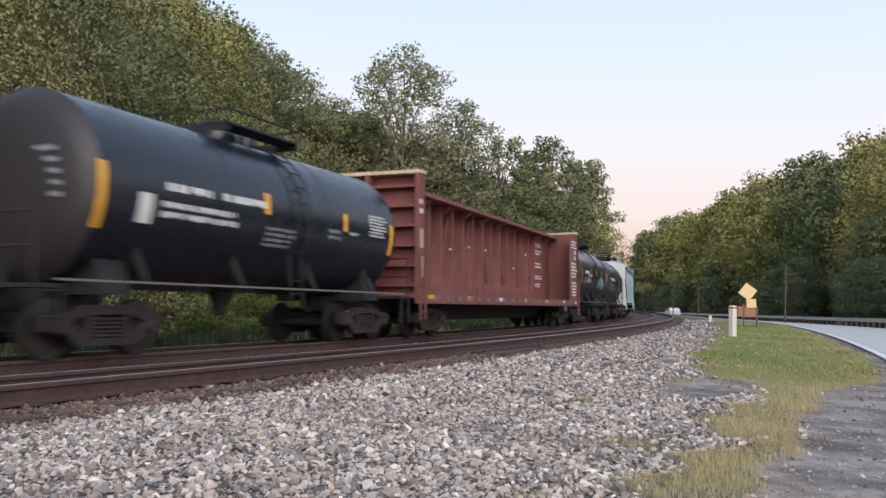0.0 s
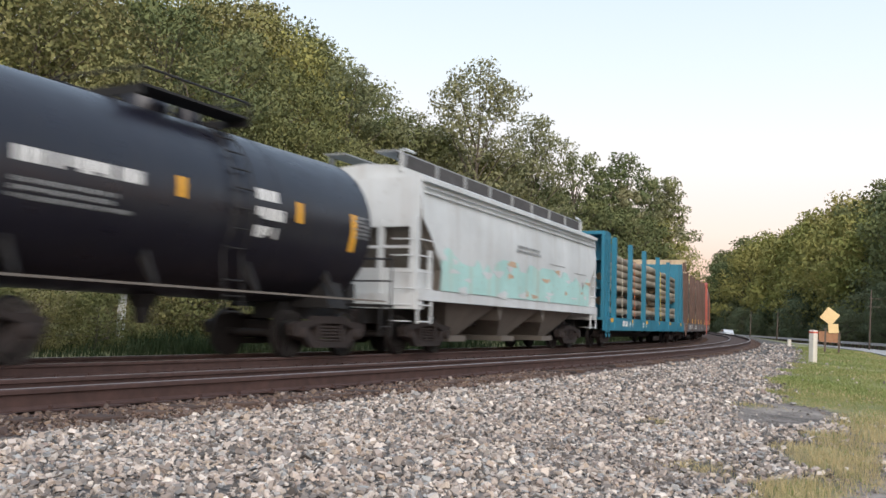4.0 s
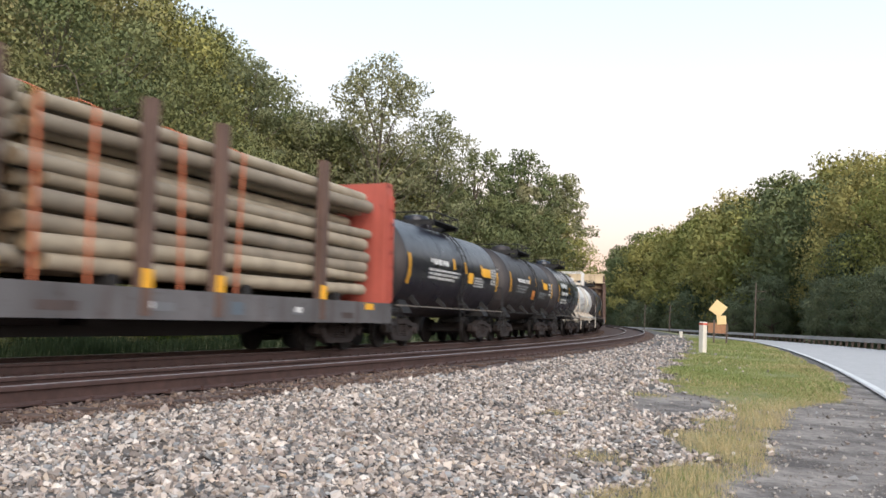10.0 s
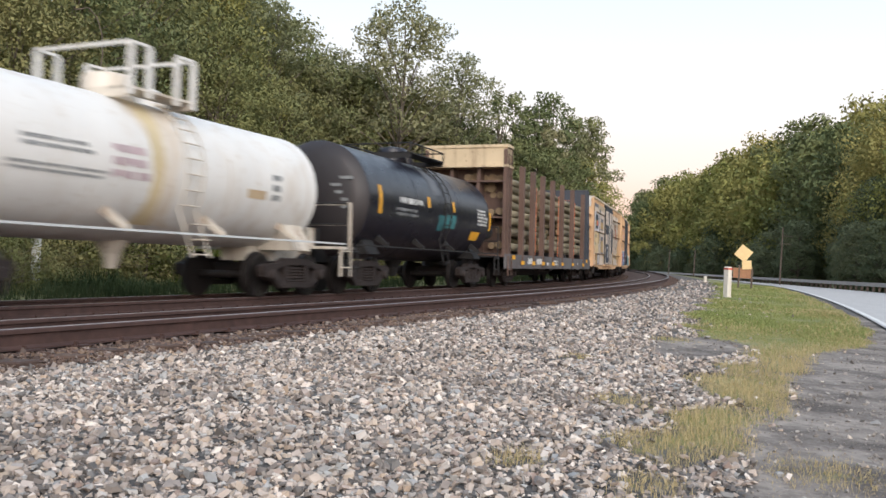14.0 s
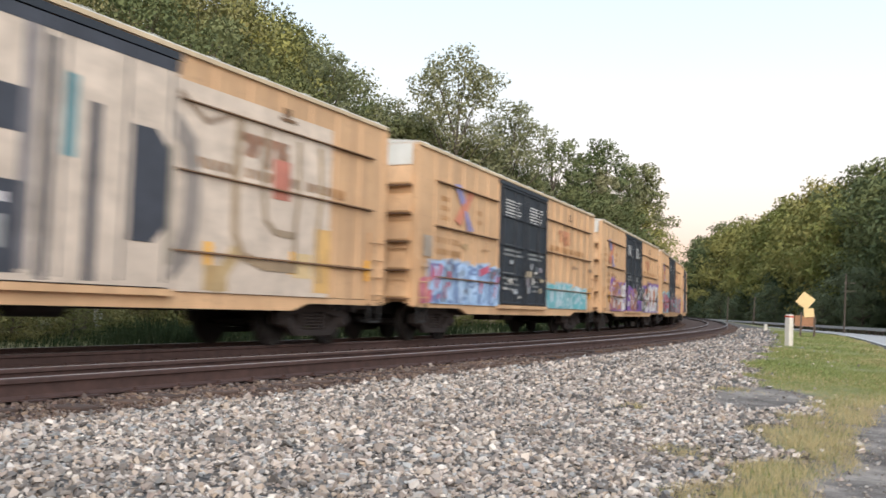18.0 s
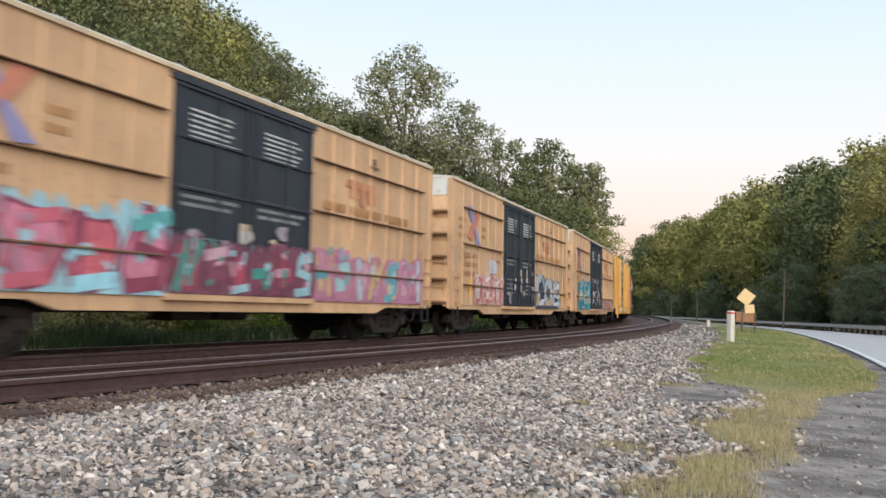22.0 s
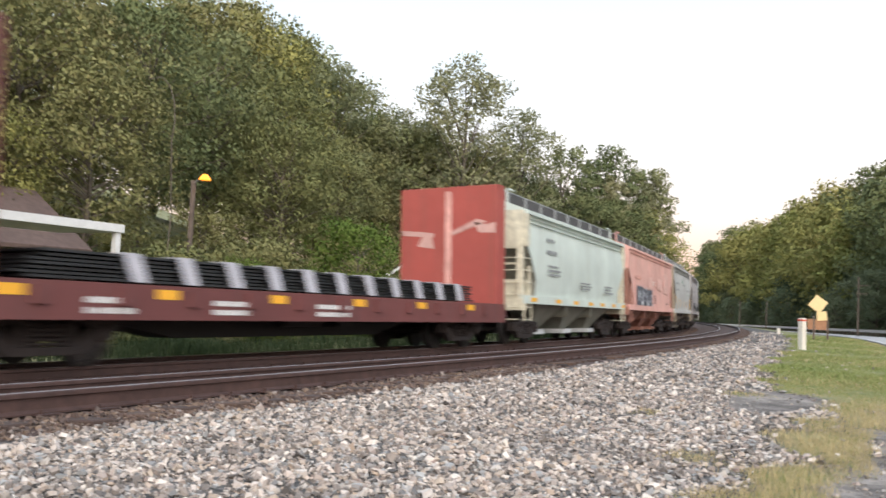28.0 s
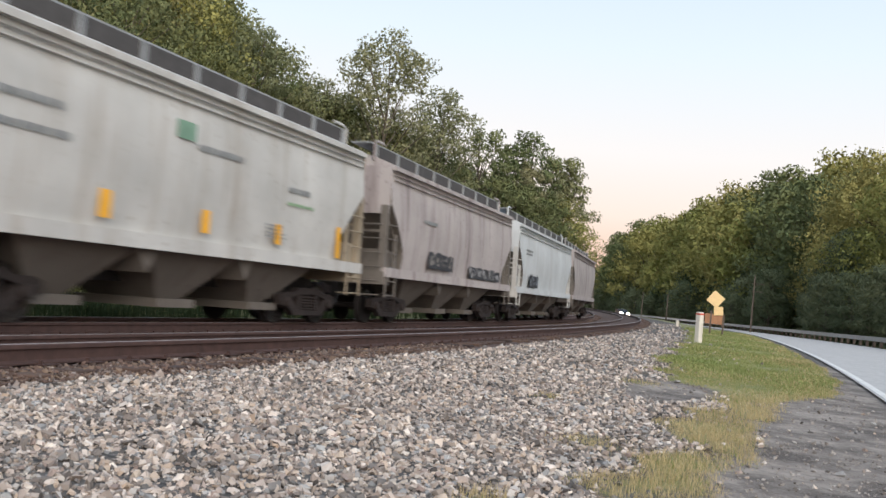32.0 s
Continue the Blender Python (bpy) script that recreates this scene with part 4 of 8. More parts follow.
    for u in (0.10, 0.30, 0.66, 0.80, 0.96):
        mark(car, -H + u * 2 * H - 0.09, -H + u * 2 * H + 0.09, 1.30, 1.72, -W - 0.035, AMBER, "reflector")
    for sx in (-1, 1):
        ladder(car, sx * (H - 0.32), -W - 0.03, Z0 + 0.05, 2.3 if sx > 0 else 1.9, y_paint, 0.5)
        ladder(car, sx * (H + 0.10), -W + 0.42, Z0 + 0.1, 2.4, y_paint, 0.5, "y")
        part("step", Shape().box(sx * (H - 0.32) - 0.22, sx * (H - 0.32) + 0.22, -W - 0.04, -W, 0.45, 0.49).box(sx * (H - 0.32) - 0.22, sx * (H - 0.32) - 0.18, -W - 0.04, -W, 0.47, Z0 + 0.1).box(sx * (H - 0.32) + 0.18, sx * (H - 0.32) + 0.22, -W - 0.04, -W, 0.47, Z0 + 0.1), STEEL_DARK, car)
    part("brake_gear", Shape().box(-1.6, -0.6, -0.8, -0.3, 0.5, 0.85).lathe([(-0.4, 0.16), (0.5, 0.16)], "x", 12, (-0.7, 0.66)), STEEL_DARK, car)
    for g in graffiti:
        if len(g) == 3:
            line, half, col = g
            part("graffiti_stroke", stroke([(-H + u * 2 * H, z) for u, z in line], half, -W - 0.052, -H, H, 0.9, 4.4), spray(col), car, "broad painted outline")
            continue
        if len(g) == 6:
            u0, u1, z0, z1, col, deep = g
            over = d0 - 0.1 < -H + (u0 + u1) * H < d1 + 0.1
            slab(car, -H + u0 * 2 * H, -H + u1 * 2 * H, z0, z1, -W - (0.104 if over else 0.034) - 0.005 * deep, col, 0.0, 0.25 if deep == 2.5 else 0.0)
            continue
        u0, u1, z0, z1, edge, fills, lights, gs, letters, halo = g
        over = d0 < -H + (u0 + u1) * H < d1
        tag_painting(car, -H + u0 * 2 * H, -H + u1 * 2 * H, z0, z1, -W - (0.104 if over else 0.034), edge, fills, lights, gs, letters, halo)
    return car


# ---- tank cars
def shell_patch(car, r, zc, x0, x1, a0, a1, mat, name="lettering_bar", lift=0.005):
    """A bar that lies on the tank's curve; angles in degrees above the level of the axis on the road side."""
    sh = Shape()
    n = max(1, int(abs(a1 - a0) / 6))
    pts = []
    for rr in (r + lift, r + lift - 0.004):
        for i in range(n + 1):
            a = radians(a0 + (a1 - a0) * i / n)
            for x in (x0, x1):
                pts.append((x, -rr * math.cos(a), zc + rr * math.sin(a)))
    faces = [(2 * i, 2 * i + 1, 2 * i + 3, 2 * i + 2) for i in range(n)]
    part(name, sh.put(pts, faces), mat, car)


def spill_stain(car, r, zc, x, half, lift, mat, seed, text):
    """A ragged run-off stain over the top of the shell that narrows unevenly as it runs down."""
    rnd = random.Random(seed)
    pts, n = [], 64
    w0, w1 = half, half
    for i in range(n + 1):
        a = radians(-50 + 280 * i / n)
        fade = 0.45 + 0.55 * max(0.0, math.sin(a))
        w0 += 0.35 * (half * fade * rnd.uniform(0.6, 1.35) - w0)
        w1 += 0.35 * (half * fade * rnd.uniform(0.6, 1.35) - w1)
        for px in (x - w0, x + w1):
            pts.append((px, -(r + lift) * math.cos(a), zc + (r + lift) * math.sin(a)))
    part("spill_stain", Shape().put(pts, [(2 * i, 2 * i + 1, 2 * i + 3, 2 * i + 2) for i in range(n)]), mat, car, text, 40)


def shell_text(car, r, zc, x0, x1, a0, a1, mat, lines, seed):
    """Rows of small unreadable strokes on the tank's curve, in one mesh."""
    rnd = random.Random(seed)
    h = (a1 - a0) / lines
    pts, faces = [], []
    for i in range(lines):
        end = x0 + (x1 - x0) * rnd.uniform(0.72, 1.0)
        tall = radians(0.62 * abs(h)) * r
        x = x0
        while x < end - 0.03:
            w = max(0.03, tall * rnd.uniform(0.45, 0.8))
            low, high = a1 - h * (i + 0.80 - rnd.choice([0, 0, 0, 0.15])), a1 - h * (i + 0.18)
            k = len(pts)
            for q in (low, (low + high) / 2, high):
                for px in (x, min(x + w, end)):
                    pts.append((px, -(r + 0.006) * math.cos(radians(q)), zc + (r + 0.006) * math.sin(radians(q))))
            faces += [(k, k + 1, k + 3, k + 2), (k + 2, k + 3, k + 5, k + 4)]
            x += w + max(0.012, w * rnd.choice([0.15, 0.18, 0.2, 0.25, 0.9]))
    tagged(part("lettering", Shape().put(pts, faces), mat, car), kind="stuff")


def tank_car(label, head, tail, top, r, mat, frame_mat=STEEL_DARK, rails="low", marks=(), stripes=(), seed=0, inset=0.75, band_mat=None):
    car, H = car_thing("tank_car", label, head, tail, 1.75)
    zc, h = top - r, H - inset
    prof = [(-h + 0.34 * (1 - math.sqrt(max(0.0, 1 - (k / 10) ** 2.4))), r * k / 10) for k in range(11)]
    prof[0] = (-h, 0.01)
    prof = prof + [(x, r) for x in np.linspace(-h + 0.9, h - 0.9, 6)] + [(-x, rr) for x, rr in reversed(prof)]
    shell = Shape().lathe(prof, "x", 56, (0, zc))
    rings = len(prof) - 1
    shell.m = [1 if j < 10 or j >= rings - 10 else 0 for j in range(rings) for _ in range(56)] + [1, 1]
    part("tank_shell", shell, [mat, P_TANKHEAD if mat is P_WHITETANK else P_BROWNBLACK], car, "", 30)
    for x in (-h + 0.36, -h * 0.33, h * 0.33, h - 0.36):
        part("weld_band", Shape().lathe([(x - 0.02, r + 0.001), (x - 0.012, r + 0.007), (x + 0.012, r + 0.007), (x + 0.02, r + 0.001)], "x", 56, (0, zc)), mat, car, "", 40)
    if band_mat:
        spill_stain(car, r, zc, -0.10, 0.62, 0.003, P_TANKHEAD, seed, "wide cream stain round the middle")
        spill_stain(car, r, zc, -0.28, 0.30, 0.006, band_mat, seed + 1, "yellowed product stain running down from the manway")
        spill_stain(car, r, zc, -h + 1.25, 0.16, 0.003, P_TANKHEAD, seed + 2, "tan run-off stain")
    for sx in (-1, 1):
        x = sx * (H - 1.75)
        sad = Shape().prism([(-1.25, 0.95), (1.25, 0.95), (0.95, zc - r * 0.55), (-0.95, zc - r * 0.55)], "x", x - 0.30, x + 0.30)
        part("saddle", sad, frame_mat, car)
        part("stub_sill", Shape().box(min(sx * (H - 2.4), sx * H), max(sx * (H - 2.4), sx * H), -0.33, 0.33, 0.72, 1.05), frame_mat, car)
        deck = Shape().box(min(sx * (H - 0.55), sx * (H + 0.02)), max(sx * (H - 0.55), sx * (H + 0.02)), -1.42, 1.42, 1.02, 1.08)
        part("end_platform", deck, frame_mat, car)
        rail = Shape()
        thick = 0.034 if rails == "tall" else 0.022
        for y in (-1.38, 1.38):
            rail.tube((sx * (H - 0.05), y, 1.06), (sx * (H - 0.05), y, 2.05), thick, 6)
        rail.tube((sx * (H - 0.05), -1.38, 2.05), (sx * (H - 0.05), 1.38, 2.05), thick, 6)
        rail.tube((sx * (H - 0.05), -1.38, 1.58), (sx * (H - 0.05), 1.38, 1.58), 0.018, 6)
        part("end_rail", rail, frame_mat, car)
        ladder(car, sx * (H - 0.3), -1.42, 0.42, 1.08, frame_mat, 0.42, name="step")
        part("brake_box", Shape().box(sx * (H - 0.25) - 0.14, sx * (H - 0.25) + 0.14, -0.5, -0.2, 1.08, 1.5), frame_mat, car)
    run = Shape().box(-H + 0.4, H - 0.4, -1.47, -1.42, 1.12, 1.155)
    part("side_rail", run, {"dark": frame_mat, "low": P_GREYLOW, "tall": P_PALE}[rails], car, "horizontal safety rail")
    part("side_rail", Shape().box(-H + 0.4, H - 0.4, 1.41, 1.47, 1.13, 1.20), frame_mat, car)
    for x in np.linspace(-h + 1.4, h - 1.4, 4):
        part("rail_bracket", kept(("tbr", frame_mat.name, round(zc, 2), round(r, 2)), lambda: Shape().prism([(-1.44, 1.10), (-1.44, 1.20), (-r * 0.8, zc - r * 0.55), (-r * 0.72, zc - r * 0.64)], "x", -0.03, 0.03).mesh("rail_bracket", frame_mat)), None, car, at=(x, 0, 0))
    # manway, platform and side ladder
    ztop = zc + r
    part("manway", Shape().lathe([(ztop - 0.1, 0.42), (ztop + 0.30, 0.42), (ztop + 0.36, 0.38), (ztop + 0.42, 0.1)], "z", 20, (-0.2, 0)), P_TANKHEAD if rails == "tall" else mat, car, "", 40)
    part("valve_box", Shape().lathe([(ztop - 0.1, 0.22), (ztop + 0.26, 0.22), (ztop + 0.3, 0.18)], "z", 14, (0.75, 0)), mat, car, "", 40)
    plat_z, reach = (ztop, 0.75) if rails == "tall" else (ztop + 0.10, 1.2)
    pl = Shape()
    for y0, y1 in ((-1.0, -0.5), (0.5, 1.0)):
        pl.box(-reach, reach, y0, y1, plat_z, plat_z + 0.04)
    for x in (-reach, reach - 0.04):
        pl.box(x, x + 0.04, -1.0, 1.0, plat_z - 0.12, plat_z + 0.04)
    part("top_platform", pl, frame_mat, car, "grated platform round the manway")
    rl = Shape()
    if rails == "tall":
        # flat-bar frames across both ends, open in the middle of each side for the ladder
        zr = plat_z + 0.76
        for sx in (-1, 1):
            rl.box(sx * reach - 0.035, sx * reach + 0.035, -1.02, 1.02, zr - 0.05, zr)
            for y in (-1.0, 1.0):
                rl.box(sx * reach - 0.05, sx * reach + 0.05, y - 0.03, y + 0.03, plat_z - 0.1, zr - 0.05)
                inner = sx * (reach - 0.42)
                rl.box(inner - 0.05, inner + 0.05, y - 0.03, y + 0.03, plat_z - 0.1, zr - 0.05)
                rl.box(min(inner, sx * reach), max(inner, sx * reach), y - 0.028, y + 0.028, zr - 0.048, zr - 0.002)
    else:
        zr = plat_z + 0.28
        for y in (-1.0, 1.0):
            for x in (-1.2, -0.4, 0.4, 1.2):
                rl.tube((x, y, plat_z), (x, y, zr), 0.02, 6)
            rl.tube((-1.2, y, zr), (1.2, y, zr), 0.02, 6)
        for x in (-1.2, 1.2):
            rl.tube((x, -1.0, zr), (x, 1.0, zr), 0.02, 6)
    part("top_railing", rl, frame_mat if rails != "tall" else P_WHITETANK, car)
    for x in (-0.22, 0.22):
        arc = [radians(62 - i * 11.5) for i in range(9)]
        lad = Shape().pipe([(x + 0.55, -(r + 0.08) * math.cos(q), zc + (r + 0.08) * math.sin(q)) for q in arc] + [(x + 0.55, -1.45, 0.75)], 0.018)
        part("ladder_rail", lad, frame_mat, car)
    rung = kept(("rung", frame_mat.name), lambda: Shape().tube((0.33, 0, 0), (0.77, 0, 0), 0.014, 6).mesh("ladder_rung", frame_mat))
    for i in range(8):
        a = radians(58 - i * 12)
        part("ladder_rung", rung, None, car, at=(0, -(r + 0.08) * math.cos(a), zc + (r + 0.08) * math.sin(a)))
    for z in (0.8, 1.05, 1.3):
        part("ladder_rung", rung, None, car, at=(0, -1.43, z))
    part("outlet_valve", Shape().lathe([(zc - r - 0.45, 0.10), (zc - r - 0.2, 0.16), (zc - r + 0.05, 0.3)], "z", 14, (0, 0)), frame_mat, car)
    if mat is not P_WHITETANK:
        smear = random.Random(seed + 9)
        for k in range(5):
            y0, z0 = -0.95 + smear.uniform(-0.15, 0.15), zc + 0.45 - 0.17 * k
            long = smear.uniform(0.3, 0.7)
            part("head_lettering", Shape().box(-h - 0.012 + 0.30 * (abs(y0) / r) ** 2.4 * 0.5, -h + 0.25, y0, y0 + long, z0, z0 + 0.07), GREYMARK, car)
    for u, a0, a1 in stripes:
        x = -h + u * 2 * h
        shell_patch(car, r, zc, x - 0.075, x + 0.075, a0, a1, AMBER, "reflector", 0.008)
    for u0, u1, a0, a1, m, lines in marks:
        if lines:
            shell_text(car, r, zc, -h + u0 * 2 * h, -h + u1 * 2 * h, a0, a1, m, lines, seed + int(u0 * 100))
        else:
            shell_patch(car, r, zc, -h + u0 * 2 * h, -h + u1 * 2 * h, a0, a1, m, "painted_patch", 0.007)
    return car


# ---- covered hoppers
def hopper_car(label, head, tail, mat, low_mat, end_mat, marks=(), graffiti=(), reflect=(), seed=0, curved=True, bays=3, eave=3.92, band=None, walk_mat=GALV):
    car, H = car_thing("covered_hopper", label, head, tail, 1.55)
    W, Z0, Z1 = 1.55, 1.30, eave
    n = 14
    pts, faces = [], []
    for i in range(n + 1):
        f = i / n
        z = Z0 + 0.10 + (Z1 - Z0 - 0.10) * f
        w = W - 0.06 + (0.10 * math.sin(math.pi * f) if curved else 0.055)
        rise = max(0.0, 1 - (z - Z0 - 0.10) / (3.02 - Z0 - 0.10))
        l = H - 0.14 - 1.08 * min(1.0, 1.45 * rise) ** 0.85
        pts += [(-l, -w, z), (l, -w, z), (l, w, z), (-l, w, z)]
    for j in range(n):
        faces += [(4 * j + i, 4 * j + (i + 1) % 4, 4 * j + 4 + (i + 1) % 4, 4 * j + 4 + i) for i in range(4)]
    faces += [(3, 2, 1, 0), tuple(4 * n + i for i in range(4))]
    shell = Shape().put(pts, faces)
    shell.m = [1 if k < 4 * n and k % 2 else 0 for k in range(len(faces))]      # the hollow ends take the dark chute tone to stand for their shade
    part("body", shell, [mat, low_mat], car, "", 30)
    for z in (Z1 - 0.17, Z1 - 0.30) if curved else (Z1 - 0.20,):
        part("side_bead", Shape().prism([(-W - 0.005, z - 0.02), (-W - 0.045, z), (-W - 0.005, z + 0.02)], "x", -H + 0.25, H - 0.25), mat, car)
    rf = Shape().prism([(-W + 0.0, Z1 - 0.02), (-W + 0.02, Z1 + 0.09), (-0.9, Z1 + 0.34), (0, Z1 + 0.42), (0.9, Z1 + 0.34), (W - 0.02, Z1 + 0.09), (W, Z1 - 0.02)], "x", -H + 0.2, H - 0.2)
    part("roof", rf, mat, car)
    part("eave_bead", Shape().box(-H + 0.2, H - 0.2, -W - 0.075, -W + 0.03, Z1 - 0.05, Z1 + 0.05), mat, car)
    if not curved:
        for k in range(11):
            x = -H + 0.9 + k * (2 * H - 1.8) / 10
            part("side_rib", kept(("hrib", mat.name, round(Z1, 2)), lambda: Shape().prism([(-0.03, 0.05), (-0.012, 0.028), (0.012, 0.028), (0.03, 0.05)], "z", Z0 + 0.15, Z1 - 0.05).mesh("side_rib", mat)), None, car, at=(x, -W + 0.0, 0))
    for sy in (-1, 1):
        part("side_sill", Shape().box(-H, H, min(sy * (W - 0.10), sy * (W + 0.04)), max(sy * (W - 0.10), sy * (W + 0.04)), Z0 - 0.08, Z0 + 0.16), mat, car)
    part("centre_sill", Shape().box(-H, H, -0.26, 0.26, 0.68, 1.05), STEEL_DARK, car)
    # discharge chutes
    span = 2 * (H - 1.75) / bays
    for k in range(bays):
        c = -(H - 1.75) + span * (k + 0.5)
        top, bot = span / 2 - 0.03, 0.32
        z1, z0 = Z0 + 0.06, 0.42
        q = [(c - top, -W + 0.12, z1), (c + top, -W + 0.12, z1), (c + top, W - 0.12, z1), (c - top, W - 0.12, z1),
             (c - bot, -0.75, z0), (c + bot, -0.75, z0), (c + bot, 0.75, z0), (c - bot, 0.75, z0)]
        # low_mat puts the underside shade into the chutes' colour
        part("chute", Shape().put(q, [(0, 1, 2, 3), (7, 6, 5, 4), (0, 4, 5, 1), (1, 5, 6, 2), (2, 6, 7, 3), (3, 7, 4, 0)]), low_mat, car, "sloped discharge chute, grimy and darkened for the shade under the body")
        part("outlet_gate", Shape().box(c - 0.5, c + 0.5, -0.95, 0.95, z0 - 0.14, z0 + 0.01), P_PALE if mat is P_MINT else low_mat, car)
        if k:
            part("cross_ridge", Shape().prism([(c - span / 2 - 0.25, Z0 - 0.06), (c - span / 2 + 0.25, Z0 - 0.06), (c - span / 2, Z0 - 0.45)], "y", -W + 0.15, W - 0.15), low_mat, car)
    # open ends: slope sheet behind posts, closed lower box, rungs between the corner posts
    for sx in (-1, 1):
        x = sx * (H - 0.09)

        def bar(name, x0, x1, y0, y1, z0, z1, m=end_mat, text=""):
            part(name, Shape().box(min(sx * x0, sx * x1), max(sx * x0, sx * x1), y0, y1, z0, z1), m, car, text)
        sheet = Shape().put([(sx * (H - 0.27), -1.40, 2.85), (sx * (H - 0.27), 1.40, 2.85), (sx * (H - 1.70), 1.40, 1.35), (sx * (H - 1.70), -1.40, 1.35),
                             (sx * (H - 0.33), -1.40, 2.85), (sx * (H - 0.33), 1.40, 2.85), (sx * (H - 1.76), 1.40, 1.35), (sx * (H - 1.76), -1.40, 1.35)],
                            [(0, 1, 2, 3), (7, 6, 5, 4), (0, 4, 5, 1), (1, 5, 6, 2), (2, 6, 7, 3), (3, 7, 4, 0)])
        # same darkened tone, for the shade inside the open end
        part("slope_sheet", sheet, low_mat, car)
        for y in (-W + 0.02, W - 0.20):
            bar("corner_post", H - 0.16, H, y, y + 0.18, Z0 - 0.1, 3.05, end_mat)
        for y in (-0.62, 0.50):
            bar("end_post", H - 0.18, H - 0.06, y, y + 0.12, Z0 - 0.05, 3.0, end_mat)
        for y in (-W + 0.02, W - 0.10):
            bar("side_post", H - 0.78, H - 0.68, y, y + 0.08, Z0 + 0.1, 2.35, end_mat)
        bar("end_box", H - 1.10, H - 0.11, -W + 0.16, W - 0.16, Z0 - 0.02, Z0 + 0.62, end_mat, "grimy closed box at the foot of the end")
        bar("end_sill", H - 0.36, H + 0.03, -W, W, Z0 - 0.28, Z0 + 0.05, end_mat)
        bar("end_panel", H - 0.15, H - 0.09, -W + 0.02, W - 0.02, 2.84, Z1 + 0.05, end_mat if mat is P_MINT or mat is P_GREY else mat)
        bar("end_brace", H - 0.14, H - 0.07, -W + 0.1, W - 0.1, 2.36, 2.42, end_mat)
        if mat is P_MINT:
            bar("end_wrap", H - 0.44, H - 0.12, -W - 0.062, -W + 0.04, 2.9, Z1 - 0.06, end_mat, "cream band round the corner")
        for k in range(6):
            z = Z0 - 0.55 + 0.36 * k
            part("rung", Shape().tube((sx * (H - 0.70), -W - 0.03, z), (sx * (H - 0.04), -W - 0.03, z), 0.016, 6), end_mat, car)
            part("rung", Shape().tube((sx * (H + 0.04), -W + 0.1, z), (sx * (H + 0.04), -W + 0.62, z), 0.016, 6), end_mat, car)
        for q in (H - 0.70, H - 0.06):
            part("step_hanger", Shape().box(sx * q - 0.02, sx * q + 0.02, -W - 0.04, -W, Z0 - 0.6, Z0), end_mat, car)
    # running boards on the roof
    zb = Z1 + 0.62
    wk = Shape()
    for y0, y1 in ((-0.95, -0.40), (0.40, 0.95)):
        wk.box(-H - 0.05, H + 0.05, y0, y1, zb, zb + 0.035)
    part("running_board", wk, walk_mat, car, "grated roof walkway")
    part("walkway_skirt", Shape().box(-H + 0.1, H - 0.1, -0.955, -0.935, Z1 + 0.33, zb), WALK_MESH, car, "dark mesh skirt under the walkway")
    for k in range(9):
        x = -H + 0.3 + k * (2 * H - 0.6) / 8
        for y in (-0.96, 0.96):
            part("walkway_bracket", kept(("wbr", walk_mat.name, round(Z1, 2)), lambda: Shape().box(-0.05, 0.05, -0.04, 0.04, Z1 + 0.28, Z1 + 0.63).mesh("walkway_bracket", walk_mat)), None, car, at=(x, y, 0))
    for k in range(5):
        x = -H + 1.3 + k * (2 * H - 2.6) / 4
        part("hatch_cover", kept(("hatch", mat.name), lambda: Shape().box(-0.55, 0.55, -0.32, 0.32, Z1 + 0.38, Z1 + 0.50, c=0.03).mesh("hatch_cover", mat)), None, car, at=(x, 0, 0))
    for sx in (-1, 1):
        a = sx * (H - 0.15)
        hs = Shape().pipe([(a, -0.98, Z1 + 0.2), (a, -0.98, zb + 0.04), (a - sx * 0.16, -0.98, zb + 0.10), (a - sx * 0.6, -0.98, zb + 0.10)], 0.035)
        part("grab_rail", hs, mat, car)
    for u in reflect:
        mark(car, -H + u * 2 * H - 0.28, -H + u * 2 * H + 0.28, Z0 - 0.02, Z0 + 0.10, -W - 0.044, AMBER, "reflector")
    face = -W - 0.045 if curved else -W - 0.004
    if band:
        z0, z1, m = band
        torn = random.Random(seed + 3)
        x, top = -H + 1.1, z1
        while x < H - 1.1:
            step = torn.uniform(0.16, 0.5)
            nxt = min(H - 1.1, x + step)
            top2 = min(z1 + 0.12, max(z0 + 0.25, top + torn.uniform(-0.28, 0.28)))
            part("colour_band", Shape().prism([(x, z0), (nxt, z0), (nxt, top2), (x, top)], "y", -W - 0.062, -W - 0.055), m, car, "chalky worn colour band low on the side")
            x, top = nxt, top2
        for k in range(26):
            cx, cz = torn.uniform(-H + 1.0, H - 0.8), torn.uniform(z0, z1 + 0.1)
            flake = blob(torn, cx, cz, torn.uniform(0.15, 0.8), torn.uniform(0.06, 0.26), 9, 0.3)
            part("flaked_patch", Shape().prism(flake, "y", -W - 0.066, -W - 0.063), mat if k % 3 else spray((0.46, 0.33, 0.23)), car, "flaked patch in the colour band")
    for u0, u1, z0, z1, m, lines in marks:
        if lines:
            text_block(car, -H + u0 * 2 * H, -H + u1 * 2 * H, z0, z1, face - 0.02, m, lines, seed + int(u0 * 50))
        else:
            mark(car, -H + u0 * 2 * H, -H + u1 * 2 * H, z0, z1, face - 0.02, m, "painted_patch")
    for g in graffiti:
        u0, u1, z0, z1, edge, fills, lights, gs, letters, halo = g
        tag_painting(car, -H + u0 * 2 * H, -H + u1 * 2 * H, z0, z1, face - 0.02, edge, fills, lights, gs, letters, halo)
    return car


